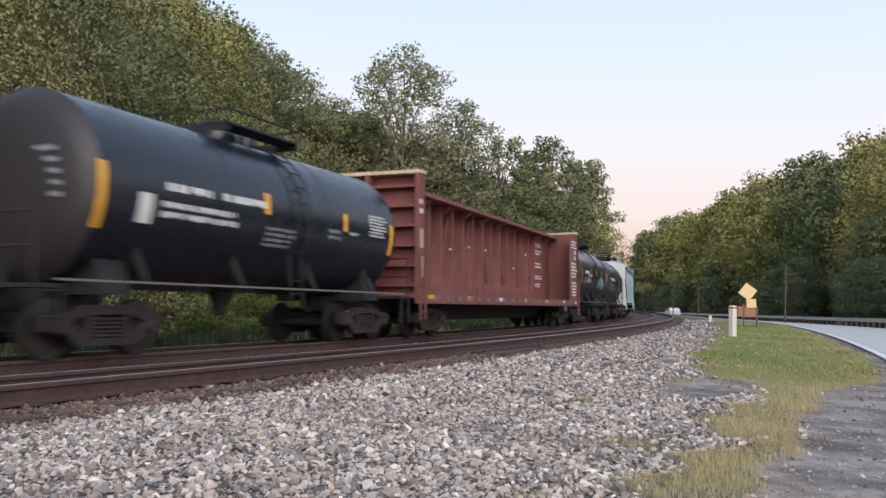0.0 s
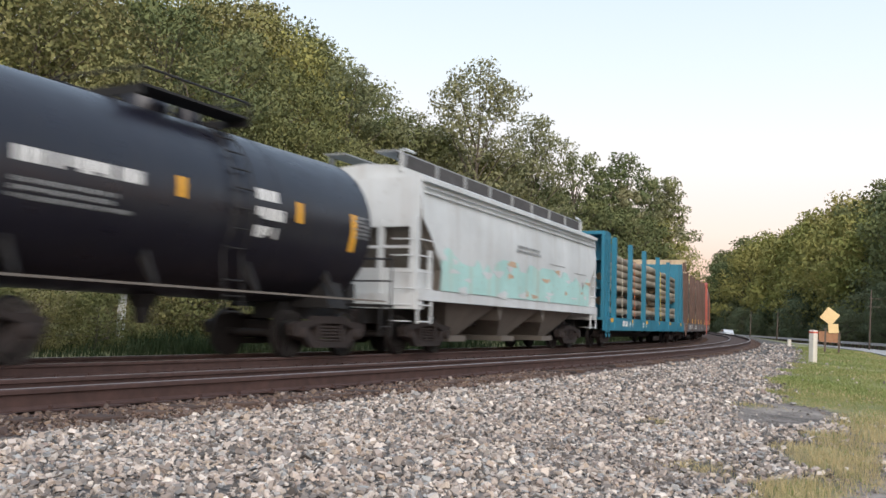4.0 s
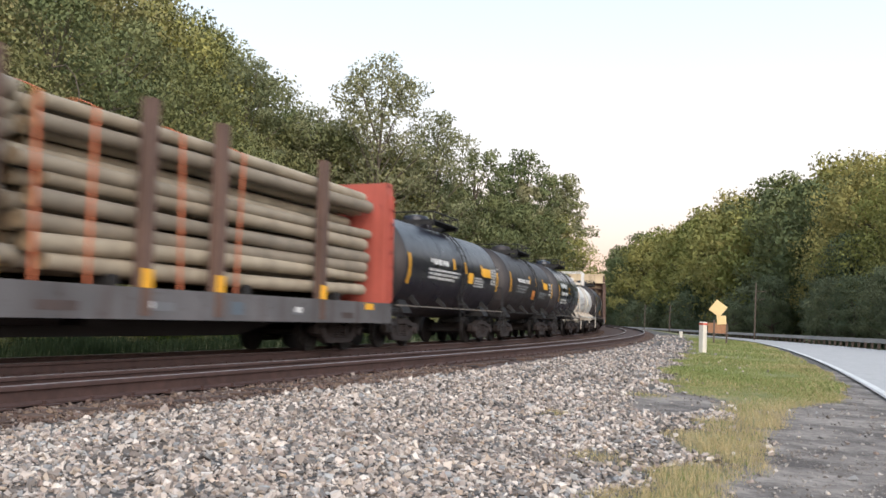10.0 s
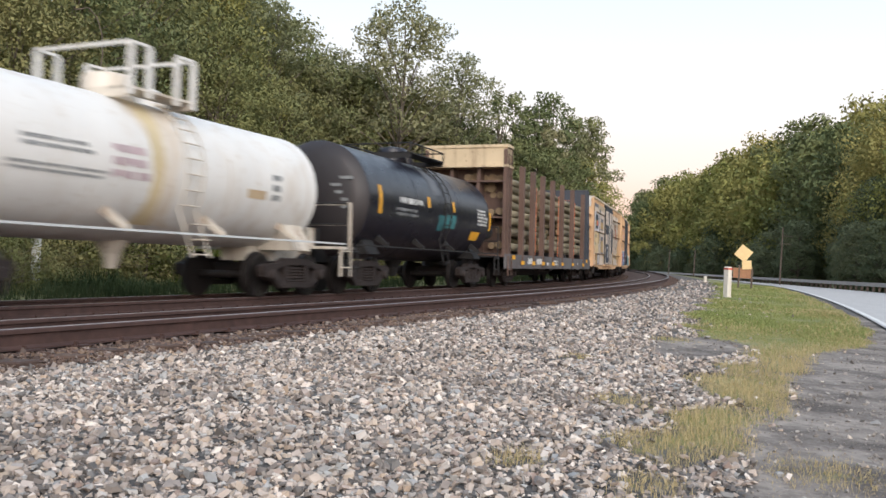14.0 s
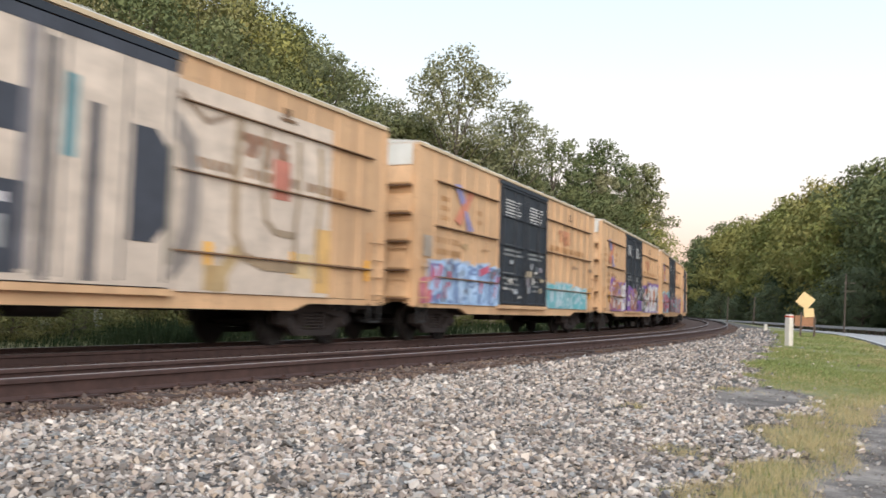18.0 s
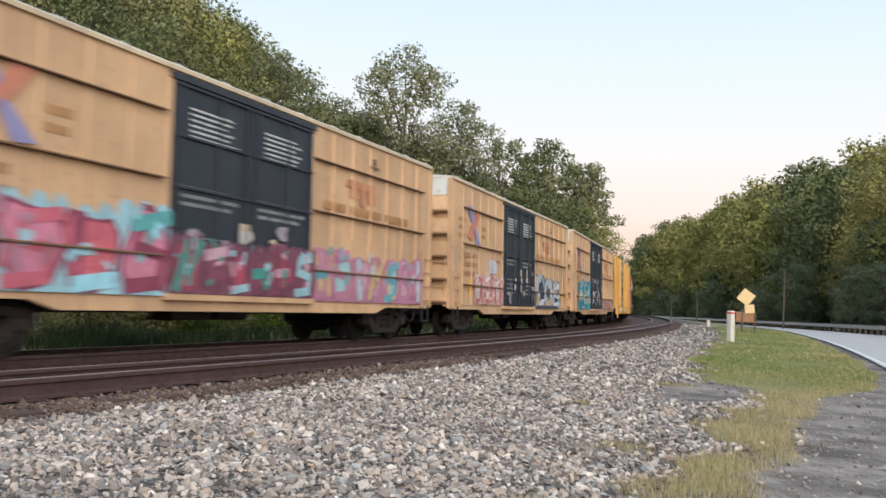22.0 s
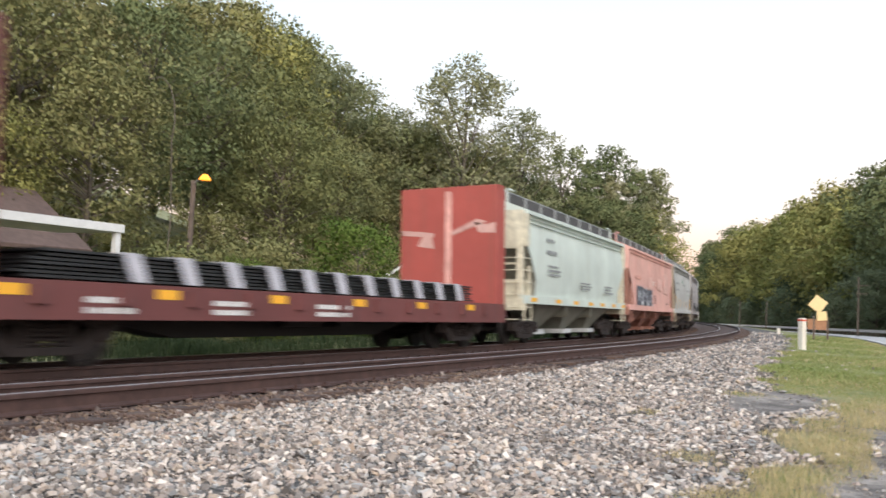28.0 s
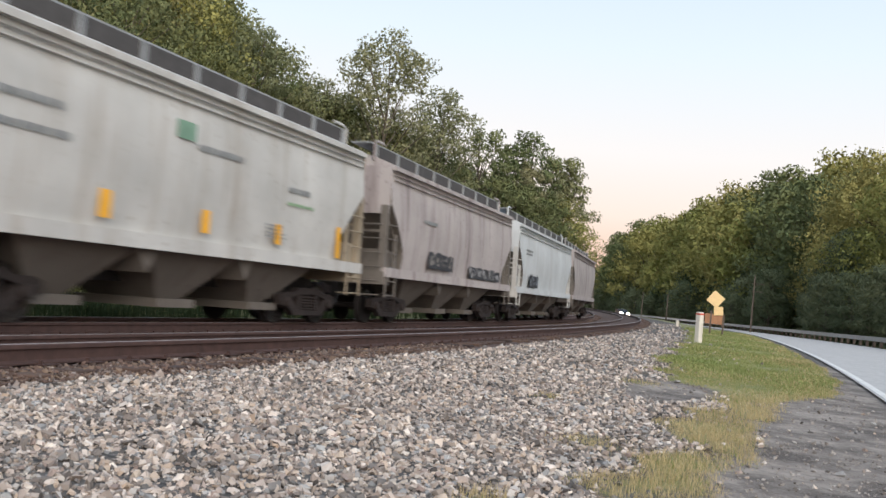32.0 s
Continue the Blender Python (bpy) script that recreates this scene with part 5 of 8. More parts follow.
# ---- log cars
def log_mesh(r0, r1, length, seed, bark=None):
    rnd = random.Random(seed)
    sh = Shape()
    prof, k = [], 7
    for i in range(k):
        f = i / (k - 1)
        prof.append((-length / 2 + f * length, (r0 + (r1 - r0) * f) * rnd.uniform(0.92, 1.08)))
    sh.lathe(prof, "x", 12)
    sh.m = [0] * (len(sh.f) - 2) + [1, 1]
    bend = rnd.uniform(-0.07, 0.07)
    sh.v = [(x, y + bend * math.cos(math.pi * x / length), z + 0.6 * bend * math.cos(math.pi * x / length)) for x, y, z in sh.v]
    return sh.mesh("log", [bark or LOG, LOG_END], 50)


def log_load(label, head, tail, gaps, deck, top, straps, seed, bark=None):
    """Stacked logs between stakes: gaps are the spans along the car that one tier of logs covers."""
    rnd = random.Random(seed)
    load = thing("log_load", label, "logs", "loads on the freight cars")
    MOVING.append((load, (head + tail) / 2))
    crest = deck
    for a, b in gaps:
        z, row = deck + 0.20, 0
        for f in (0.16, 0.5, 0.84):
            part("log_bolster", kept("log_bolster", lambda: Shape().box(-0.09, 0.09, -1.28, 1.28, 0.0, 0.21, c=0.02).mesh("log_bolster", STEEL_DARK)), None, load, at=(a + (b - a) * f, 0, deck))
        tiers = max(1, round((top - deck) / 0.30))
        rise = (top + 0.12 - z) / tiers
        while row < tiers:
            r = rise / 2 * rnd.uniform(0.84, 1.04)
            hollow = 0 < row and z < top - 0.5 and rnd.random() < 0.24      # a missing log leaves a dark gap in the stack's face
            y = -1.22 if not hollow else -1.22 + 4.0 * r
            while y < 1.25:
                rr = r * rnd.uniform(0.9, 1.1)
                if y < 1.1:
                    length = (b - a) * rnd.uniform(0.95, 1.02)
                    var = rnd.randint(0, 5)
                    key = ("log", var, round(length / 0.4), round(rr / 0.02), bark and bark.name)
                    me = kept(key, lambda: log_mesh(round(rr / 0.02) * 0.02 * (1.08 if var % 2 else 0.95), round(rr / 0.02) * 0.02 * (0.95 if var % 2 else 1.08), round(length / 0.4) * 0.4, var, bark))
                    ob = part("log", me, None, load)
                    ob.matrix_local = pose((a + b) / 2 + rnd.uniform(-0.12, 0.12), y + rr * 0.9 + rnd.uniform(-0.02, 0.02), z + rr + rnd.uniform(-0.035, 0.035), rnd.uniform(0, 360), rnd.uniform(-0.6, 0.6), rnd.uniform(-0.5, 0.5))
                    crest = max(crest, z + 2 * rr)
                y += rr * 2.02
            z += rise
            row += 1
    top = crest - 0.22
    for x, m, lean, z_low in straps:
        st = Shape()
        st.prism([(x, z_low), (x + 0.07, z_low), (x + 0.07 + lean, top + 0.10), (x + lean, top + 0.10)], "y", -1.375, -1.365)
        st.prism([(-1.375, top + 0.09), (-1.36, top + 0.10), (-1.05, top + 0.235), (1.05, top + 0.235), (1.05, top + 0.22), (-1.05, top + 0.22)], "x", x + lean, x + lean + 0.07)
        part("tie_down_strap", st, m, load, "synthetic tie-down strap")
    return load


def flat_deck(car, H, mat, sill_mat, deck=1.14, low=0.64, belly=True):
    part("deck", Shape().box(-H, H, -1.48, 1.48, deck - 0.08, deck), mat, car)
    for sy in (-1, 1):
        part("side_sill", Shape().box(-H, H, min(sy * 1.46, sy * 1.54), max(sy * 1.46, sy * 1.54), low + 0.02, deck + 0.02), sill_mat, car)
    poly = [(-H + 0.2, deck - 0.1), (H - 0.2, deck - 0.1), (H - 0.2, 0.68), (H - 3.6, 0.62), (H - 5.0, 0.36), (-H + 5.0, 0.36), (-H + 3.6, 0.62), (-H + 0.2, 0.68)]
    part("centre_sill", Shape().prism(poly if belly else poly[:4] + poly[6:], "y", -0.35, 0.35), STEEL_DARK, car)
    part("brake_gear", Shape().lathe([(-1.0, 0.18), (0.2, 0.18)], "x", 12, (-0.85, 0.72)).box(0.6, 1.2, -1.1, -0.6, 0.55, 0.9), STEEL_DARK, car)
    cr = kept(("bearer", sill_mat.name), lambda: Shape().box(-0.08, 0.08, -1.45, 1.45, 0.72, 1.05).mesh("cross_bearer", STEEL_DARK))
    for k in range(7):
        part("cross_bearer", cr, None, car, at=(-H + 2 + k * (2 * H - 4) / 6, 0, 0))


def bulkhead(car, x, sx, mat, z0, z1, thick=0.75, cap=None, ribs=2, w=1.5, taper=False):
    """End wall of a flatcar: sheet towards the load, braces and shelves towards the coupler. sx: -1 at the head."""
    inner, outer = x, x + sx * thick
    lo, hi = min(inner, inner - sx * 0.08), max(inner, inner - sx * 0.08)
    part("bulkhead_sheet", Shape().box(lo, hi, -w, w, z0, z1, c=0.01), mat, car)
    for y in (-w, -0.5, 0.5, w - 0.12):
        part("bulkhead_post", Shape().prism([(inner, z0), (outer, z0), (inner + sx * thick * 0.9, z0 + (z1 - z0) * 0.55), (inner + sx * thick * 0.55, z1), (inner, z1)] if abs(y) < 1 else [(inner, z0), (outer, z0), (outer - sx * 0.12, z0 + 1.2), (inner + sx * 0.22, z1 - 0.05), (inner, z1)] if taper else [(inner, z0), (outer, z0), (outer, z1 - 0.12), (inner, z1)], "y", y, y + 0.12), mat, car)
    for k in range(ribs):
        z = z0 + (k + 1) * (z1 - z0) / (ribs + 1)
        deep = thick * (0.30 if taper else 0.85)
        part("bulkhead_shelf", Shape().box(min(inner, inner + sx * deep), max(inner, inner + sx * deep), -w + 0.1, w - 0.1, z, z + 0.06), mat, car)
    part("bulkhead_top", Shape().box(min(inner, inner + sx * thick * (0.22 if taper else 0.9)), max(inner, inner + sx * thick * (0.22 if taper else 0.9)), -w, w, z1 - 0.10, z1 + 0.02), mat, car)
    if cap:
        cp = Shape().box(min(inner - sx * 0.05, outer), max(inner - sx * 0.05, outer), -w - 0.04, w + 0.04, z1 - 0.74, z1 - 0.66).box(min(inner - sx * 0.05, outer), max(inner - sx * 0.05, outer), -w - 0.04, w + 0.04, z1 - 0.06, z1 + 0.04)
        cp.box(min(inner, outer - sx * 0.04), max(inner, outer - sx * 0.04), -w, w, z1 - 0.68, z1 - 0.04)
        part("bulkhead_cap", cp, cap, car, "cream painted extension on top")


def stakes(car, xs, mat, z0, z1, w=0.22, flare=True):
    for x in xs:
        for sy in (-1, 1):
            poly = [(x - w * 0.9, z0), (x + w * 0.9, z0), (x + w * 0.5, z0 + 0.35), (x + w * 0.42, z1 - 0.12), (x + w * 0.1, z1), (x - w * 0.35, z1), (x - w * 0.5, z0 + 0.35)] if flare else [(x - w / 2, z0), (x + w / 2, z0), (x + w / 2, z1), (x - w / 2, z1)]
            part("stake", Shape().prism(poly, "y", min(sy * 1.38, sy * 1.56), max(sy * 1.38, sy * 1.56)), mat, car)


def log_car(label, head, tail, mat, sill_mat, bulk_mat, ends, stake_xs, stake_top, load, seed=0, cap=None, stake_mat=None, tail_bulk=None, flare=True, tail_thick=0.32, bark=None):
    car, H = car_thing("log_flatcar", label, head, tail, 1.9)
    flat_deck(car, H, mat, sill_mat)
    z_head, z_tail, thick = ends
    bulkhead(car, -H + thick, -1, bulk_mat, 1.14, z_head, thick, cap)
    bulkhead(car, H - tail_thick, 1, tail_bulk or bulk_mat, 1.14, z_tail, tail_thick, taper=tail_thick > 0.6)
    stakes(car, stake_xs, stake_mat or mat, 0.72, stake_top, flare=flare)
    text_block(car, -H + 3.2, -H + 4.4, 0.78, 1.06, -1.542, WHITE, 1, seed, 0.8)
    text_block(car, -H + 4.6, -H + 5.5, 0.78, 1.06, -1.542, WHITE, 1, seed + 1, 0.8)
    text_block(car, -H + 7.5, -H + 8.8, 0.80, 1.04, -1.542, WHITE, 2, seed + 2, 0.6)
    if sill_mat is P_GREYSILL:
        worn = random.Random(seed + 40)
        for k in range(9):
            px, wide = -H + 1.2 + k * (2 * H - 2.4) / 9 + worn.uniform(0, 0.7), worn.uniform(0.25, 0.8)
            low = worn.uniform(0.74, 0.84)
            mark(car, px, px + wide, low, low + worn.uniform(0.12, 0.24), -1.5405, spray(worn.choice([(0.15, 0.155, 0.165), (0.11, 0.14, 0.17), (0.17, 0.15, 0.14), (0.07, 0.05, 0.045)])), "repainted_patch")
            if k % 2:
                mark(car, px + 0.08, px + 0.08 + worn.uniform(0.12, 0.3), low + 0.04, low + 0.15, -1.546, WHITE, "placard")
    for u in (0.06, 0.25, 0.42, 0.58, 0.75, 0.94) if flare else (0.06, 0.94):
        mark(car, -H + u * 2 * H - 0.22, -H + u * 2 * H + 0.22, 0.98, 1.13, -1.545, AMBER, "reflector")
    part("hand_brake", Shape().lathe([(-H - 0.02, 0.22), (-H - 0.06, 0.26), (-H - 0.1, 0.22)], "x", 16, (-0.8, 1.9)), STEEL_DARK, car)
    ladder(car, -H + 0.4, -1.56, 0.42, 1.1, bulk_mat, 0.45, name="step")
    if thick <= 1.2:
        ladder(car, -H + thick * 0.5, -1.52, 1.2, z_head - 0.3, bulk_mat, 0.42)
    if tail_thick < 0.6:
        ladder(car, H - 0.16, -1.52, 1.2, z_tail - 0.3, bulk_mat, 0.28)
    if not flare:
        for x in stake_xs:
            low = 0.80 if bark else 1.16
            mark(car, x - 0.13 - (0.12 if bark else 0), x + 0.13 + (0.12 if bark else 0), low, low + (0.14 if bark else 0.30), -1.562, AMBER, "reflector")
    if thick > 1.2:
        for f, wide, proud in ((0.0, 0.34, 0.10), (0.52, 0.16, 0.07), (0.88, 0.20, 0.10)):
            x = -H + f * thick
            part("bulkhead_stiffener", Shape().prism([(x, 1.14), (x + wide * 1.35, 1.14), (x + wide, 2.1), (x + wide, z_head - 0.1), (x, z_head - 0.1)], "y", -1.50 - proud, -1.49), bulk_mat, car)
        part("bulkhead_ledge", Shape().prism([(-1.49, 2.72), (-1.66, 2.66), (-1.66, 2.72), (-1.49, 2.88)], "x", -H + 0.52 * thick, -H + thick + 0.03), bulk_mat, car)
        part("bulkhead_ledge", Shape().box(-H - 0.04, -H + thick + 0.06, -1.66, -1.49, 1.15, 1.26), bulk_mat, car)
        part("bulkhead_hood", Shape().prism([(-H - 0.10, z_head - 0.08), (-H + thick + 0.08, z_head - 0.08), (-H + thick + 0.02, z_head + 0.04), (-H + thick * 0.45, z_head + 0.20), (-H - 0.06, z_head + 0.05)], "y", -1.62, 1.62), bulk_mat, car, "peaked hood over the end wall")
        for y in (-1.0, -0.2, 0.6):
            part("bulkhead_stiffener", Shape().box(-H - 0.09, -H + 0.02, y, y + 0.22, 1.14, z_head - 0.1), bulk_mat, car)
        for k in range(10):
            mark(car, -H + 0.10, -H + 0.26, z_head - 0.36 - 0.10 * k, z_head - 0.29 - 0.10 * k, -1.604, WHITE)
    gaps, top, straps, words = load
    log_load(words, head, tail, gaps, 1.14, top, straps, seed, bark)
    return car


# ---- centre-beam car
def centerbeam_car(label, head, tail):
    car, H = car_thing("centerbeam_flatcar", label, head, tail, 1.9)
    m = P_OXIDE
    part("deck", Shape().box(-H, H, -1.42, 1.42, 1.06, 1.16), m, car)
    for sy in (-1, 1):
        part("side_sill", Shape().box(-H, H, min(sy * 1.40, sy * 1.52), max(sy * 1.40, sy * 1.52), 0.91, 1.18), m, car)
    part("centre_sill", Shape().prism([(-H + 0.2, 1.06), (H - 0.2, 1.06), (H - 0.2, 0.68), (H - 3.6, 0.6), (H - 5, 0.42), (-H + 5, 0.42), (-H + 3.6, 0.6), (-H + 0.2, 0.68)], "y", -0.3, 0.3), STEEL_DARK, car)
    top = 4.22
    chord = Shape().prism([(-0.62, top - 0.16), (-0.62, top - 0.04), (-0.12, top), (0.12, top), (0.62, top - 0.04), (0.62, top - 0.16), (0.12, top - 0.12), (-0.12, top - 0.12)], "x", -H + 0.5, H - 0.5)
    part("top_chord", chord, m, car)
    part("beam_sill", Shape().box(-H + 0.5, H - 0.5, -0.2, 0.2, 1.16, 1.42), m, car)
    posts = [-H + 1.95 + k * 1.085 for k in range(int((2 * H - 4.6) / 1.085) + 1)]
    for k, a in enumerate(posts):
        post = Shape().prism([(a - 0.17, 1.4), (a + 0.17, 1.4), (a + 0.12, 1.8), (a + 0.095, 2.6), (a + 0.095, top - 0.6), (a + 0.15, top - 0.14), (a - 0.15, top - 0.14), (a - 0.095, top - 0.6), (a - 0.095, 2.6), (a - 0.12, 1.8)], "y", -0.16, 0.16)
        part("beam_post", post, m, car)
        if k % 2 and k + 1 < len(posts):
            b = posts[k + 1]
            up, down = (a, b) if a > -1.0 else (b, a)
            e = 0.055
            part("beam_diagonal", Shape().prism([(up - e, top - 0.2), (up + e, top - 0.2), (down + e, 1.5), (down - e, 1.5)], "y", -0.05, 0.05), m, car)
        elif k % 2 == 0 and k + 1 < len(posts):
            b = posts[k + 1]
            part("gusset", Shape().prism([(a + 0.08, 1.42), (b - 0.08, 1.42), (b - 0.08, 1.62), ((a + b) / 2, 1.50), (a + 0.08, 1.62)], "y", -0.05, 0.05), m, car)
    for k in range(10):
        x = -H + 1.4 + k * (2 * H - 2.8) / 9
        part("chord_bracket", Shape().prism([(-0.60, top - 0.17), (-0.16, top - 0.17), (-0.16, top - 0.46)], "x", x - 0.03, x + 0.03), m, car)
    for sx in (-1, 1):
        x = sx * (H - 0.05)
        part("bulkhead_sheet", Shape().box(min(sx * (H - 0.42), sx * (H - 0.34)), max(sx * (H - 0.42), sx * (H - 0.34)), -1.5, 1.5, 1.1, top + 0.12), m, car)
        for y in (-1.5, -0.06, 1.38):
            part("bulkhead_post", Shape().box(min(sx * (H - 0.40), sx * H), max(sx * (H - 0.40), sx * H), y, y + 0.12, 1.0, top + 0.10), m, car)
        for k in range(6):
            z = 1.35 + k * 0.52
            part("bulkhead_rib", Shape().box(min(sx * (H - 0.36), sx * (H - 0.06)), max(sx * (H - 0.36), sx * (H - 0.06)), -1.42, 1.42, z, z + 0.07), m, car)
        part("bulkhead_top", Shape().box(min(sx * (H - 0.44), sx * H), max(sx * (H - 0.44), sx * H), -1.52, 1.52, top + 0.08, top + 0.17), P_CREAM, car, "worn pale top edge")
        inner = H - (1.75 if sx < 0 else 3.3)
        part("centre_web", Shape().box(min(sx * (H - 0.4), sx * inner), max(sx * (H - 0.4), sx * inner), -0.17, 0.17, 1.15, top - 0.1), m, car)
        ladder(car, sx * (H - 0.2), -1.53, 0.5, 2.2, m, 0.35)
    text_block(car, -H + 0.04, -H + 0.32, 3.2, 3.7, -1.503, WHITE, 2, 4)
    for k in range(3):
        text_block(car, -H + 0.5, -H + 1.6, 2.2 + 0.55 * k, 2.42 + 0.55 * k, -0.178, WHITE, 2, 51 + k, 0.5)
    # tail end panel across half the width, with lettering
    part("end_shield", Shape().box(H - 1.75, H - 0.02, -1.50, -1.44, 1.14, top + 0.0), m, car, "oxide red panel with white lettering")
    for k, (z, hgt) in enumerate(((3.55, 0.2), (3.2, 0.25), (2.6, 0.3), (2.1, 0.2), (1.75, 0.2))):
        text_block(car, H - 3.1, H - 1.9, z, z + hgt, -0.175, WHITE, 2, 45 + k, 0.5)
    text_block(car, H - 1.55, H - 0.25, 3.55, 3.95, -1.503, WHITE, 3, 41)
    text_block(car, H - 1.05, H - 0.45, 3.0, 3.5, -1.503, WHITE, 2, 42, 0.75)
    text_block(car, H - 1.6, H - 0.2, 2.2, 2.95, -1.503, WHITE, 5, 43)
    text_block(car, H - 1.5, H - 0.35, 1.35, 2.05, -1.503, WHITE, 5, 44)
    for u in (0.04, 0.2, 0.36, 0.52, 0.68, 0.84, 0.96):
        mark(car, -H + u * 2 * H - 0.2, -H + u * 2 * H + 0.2, 1.03, 1.14, -1.525, AMBER if int(u * 100) % 3 else WHITE, "reflector")
    mark(car, -H + 0.06, -H + 0.26, 2.35, 2.85, -1.506, P_CREAM, "placard")
    mark(car, -H + 0.06, -H + 0.26, 1.6, 2.15, -1.506, P_CREAM, "placard")
    winch = Shape().box(-0.10, 0.10, -1.56, -1.50, 0.98, 1.12).mesh("load_winch", P_GREYLOW)
    for k in range(20):
        part("load_winch", winch, None, car, "small tie-down winch", at=(-H + 1.2 + k * (2 * H - 2.4) / 19, 0, 0))
    mark(car, H - 3.3, H - 2.7, 0.70, 1.0, -1.53, P_GREYSILL, "placard")
    dots = random.Random(3)
    for k in range(9):
        x, z = -H + 2.2 + k * 1.9, dots.uniform(2.4, 3.2)
        mark(car, x, x + 0.16, z, z + 0.07, -0.145, WHITE, "stencil")
    return car

# ---- flatcar with steel sheets
def sheet_car(label, head, tail):
    car, H = car_thing("bulkhead_flatcar", label, head, tail, 1.9)
    flat_deck(car, H, P_MAROON, P_MAROON)
    bulkhead(car, -H + 0.7, -1, P_MAROON, 1.14, 4.32, 0.7)
    bulkhead(car, H - 0.45, 1, P_BRIGHTRED, 1.14, 4.42, 0.45)
    part("bulkhead_stripe", Shape().box(H - 0.54, H - 0.533, -0.12, 0.08, 1.16, 4.3), plain("pink_primer", (0.62, 0.33, 0.28), 0.7), car, "pale pink primer stripe")
    pink = spray((0.50, 0.30, 0.26))
    for poly in (((0.45, 3.02), (1.46, 3.10), (1.46, 3.24), (0.95, 3.20), (0.42, 3.14)), ((0.42, 2.70), (0.95, 2.78), (0.80, 3.04), (0.50, 3.04)), ((-1.46, 3.10), (-0.95, 3.12), (-0.80, 3.42), (-1.20, 3.34), (-1.46, 3.40)), ((-1.2, 3.42), (-0.9, 3.5), (-0.1, 3.16), (-0.14, 3.06))):
        part("scrape", Shape().prism(list(poly), "x", H - 0.54, H - 0.533), pink, car, "pale scraped patch")
    text_block(car, -H + 0.1, -H + 0.6, 3.3, 3.9, -1.503, WHITE, 4, 6)
    mark(car, -H + 0.12, -H + 0.55, 1.75, 2.0, -1.505, AMBER, "reflector")
    for u in (0.06, 0.22, 0.38, 0.54, 0.70, 0.86):
        mark(car, -H + u * 2 * H - 0.22, -H + u * 2 * H + 0.22, 0.96, 1.10, -1.545, AMBER, "reflector")
    for k, (u0, u1) in enumerate(((0.13, 0.19), (0.28, 0.34), (0.45, 0.52))):
        text_block(car, -H + u0 * 2 * H, -H + u1 * 2 * H, 0.72, 1.0, -1.545, WHITE, 2, 60 + k, 0.6)
    poc = Shape()
    for k in range(11):
        x = -H + 1.4 + k * (2 * H - 2.8) / 10
        poc.box(x - 0.1, x + 0.1, -1.60, -1.54, 0.86, 1.1)
    part("stake_pocket", poc, P_MAROON, car)
    load = thing("steel_sheet_stack", "stack of dark steel sheets held down by grey bands", "steel load", "loads on the freight cars")
    MOVING.append((load, (head + tail) / 2))
    rnd = random.Random(2)
    for k in range(7):
        z = 1.20 + k * 0.058
        part("steel_sheet", Shape().box(-H + 1.3 + rnd.uniform(-0.12, 0.12) + 0.05 * k, H - 1.6 + rnd.uniform(-0.1, 0.1), -1.22 + rnd.uniform(-0.05, 0.05), 1.2, z, z + 0.036), SHEET, load)
    spacer = kept("timber_spacer", lambda: Shape().box(-0.05, 0.05, -1.12, 1.12, 1.14, 1.21).mesh("timber_spacer", LOG))
    for k in range(9):
        part("timber_spacer", spacer, None, load, at=(-H + 2.2 + k * 1.45, 0, 0))
    for k in range(11):
        x = -5.0 + k * 1.06
        b = Shape().prism([(x, 1.20), (x + 0.30, 1.20), (x + 0.12, 1.60), (x - 0.20, 1.60)], "y", -1.31, -1.29).put([(x - 0.20, -1.31, 1.60), (x + 0.12, -1.31, 1.60), (x - 0.02, 1.2, 1.60), (x - 0.34, 1.2, 1.60), (x - 0.20, -1.31, 1.612), (x + 0.12, -1.31, 1.612), (x - 0.02, 1.2, 1.612), (x - 0.34, 1.2, 1.612)],
                                                                                                                                    [(3, 2, 1, 0), (4, 5, 6, 7), (0, 1, 5, 4), (1, 2, 6, 5), (2, 3, 7, 6), (3, 0, 4, 7)])
        part("grey_band", b, GREYSTRAP, load, "broad grey hold-down band")
    return car


# ---------------------------------------------------------------- the train, from its head to its tail
tank_car("glossy blue-black tank car with white lettering and yellow reflectors", 8.2, 19.95, 4.08, 1.51, P_BLUEBLACK, STEEL_DARK, "low",
         ((0.17, 0.29, 0, 8, WHITE, 1), (0.31, 0.46, 0, 8, WHITE, 1), (0.16, 0.36, -16, -4, WHITE, 2), (0.44, 0.55, -26, -10, GREYMARK, 4), (0.66, 0.72, -14, -4, GREYMARK, 2),
          (0.84, 0.93, -6, 14, WHITE, 7), (0.75, 0.80, -8, -4, WHITE, 1), (0.11, 0.14, -20, -2, P_SILVER, 0)), ((0.035, -26, 12), (0.44, -2, 13), (0.73, -5, 10), (0.95, -20, 8)), 10)
centerbeam_car("oxide red centerbeam flatcar, empty, with ribbed end walls", 20.3, 40.5)
TEALSPRAY, PALESPRAY = spray((0.12, 0.24, 0.23)), spray((0.42, 0.44, 0.45))
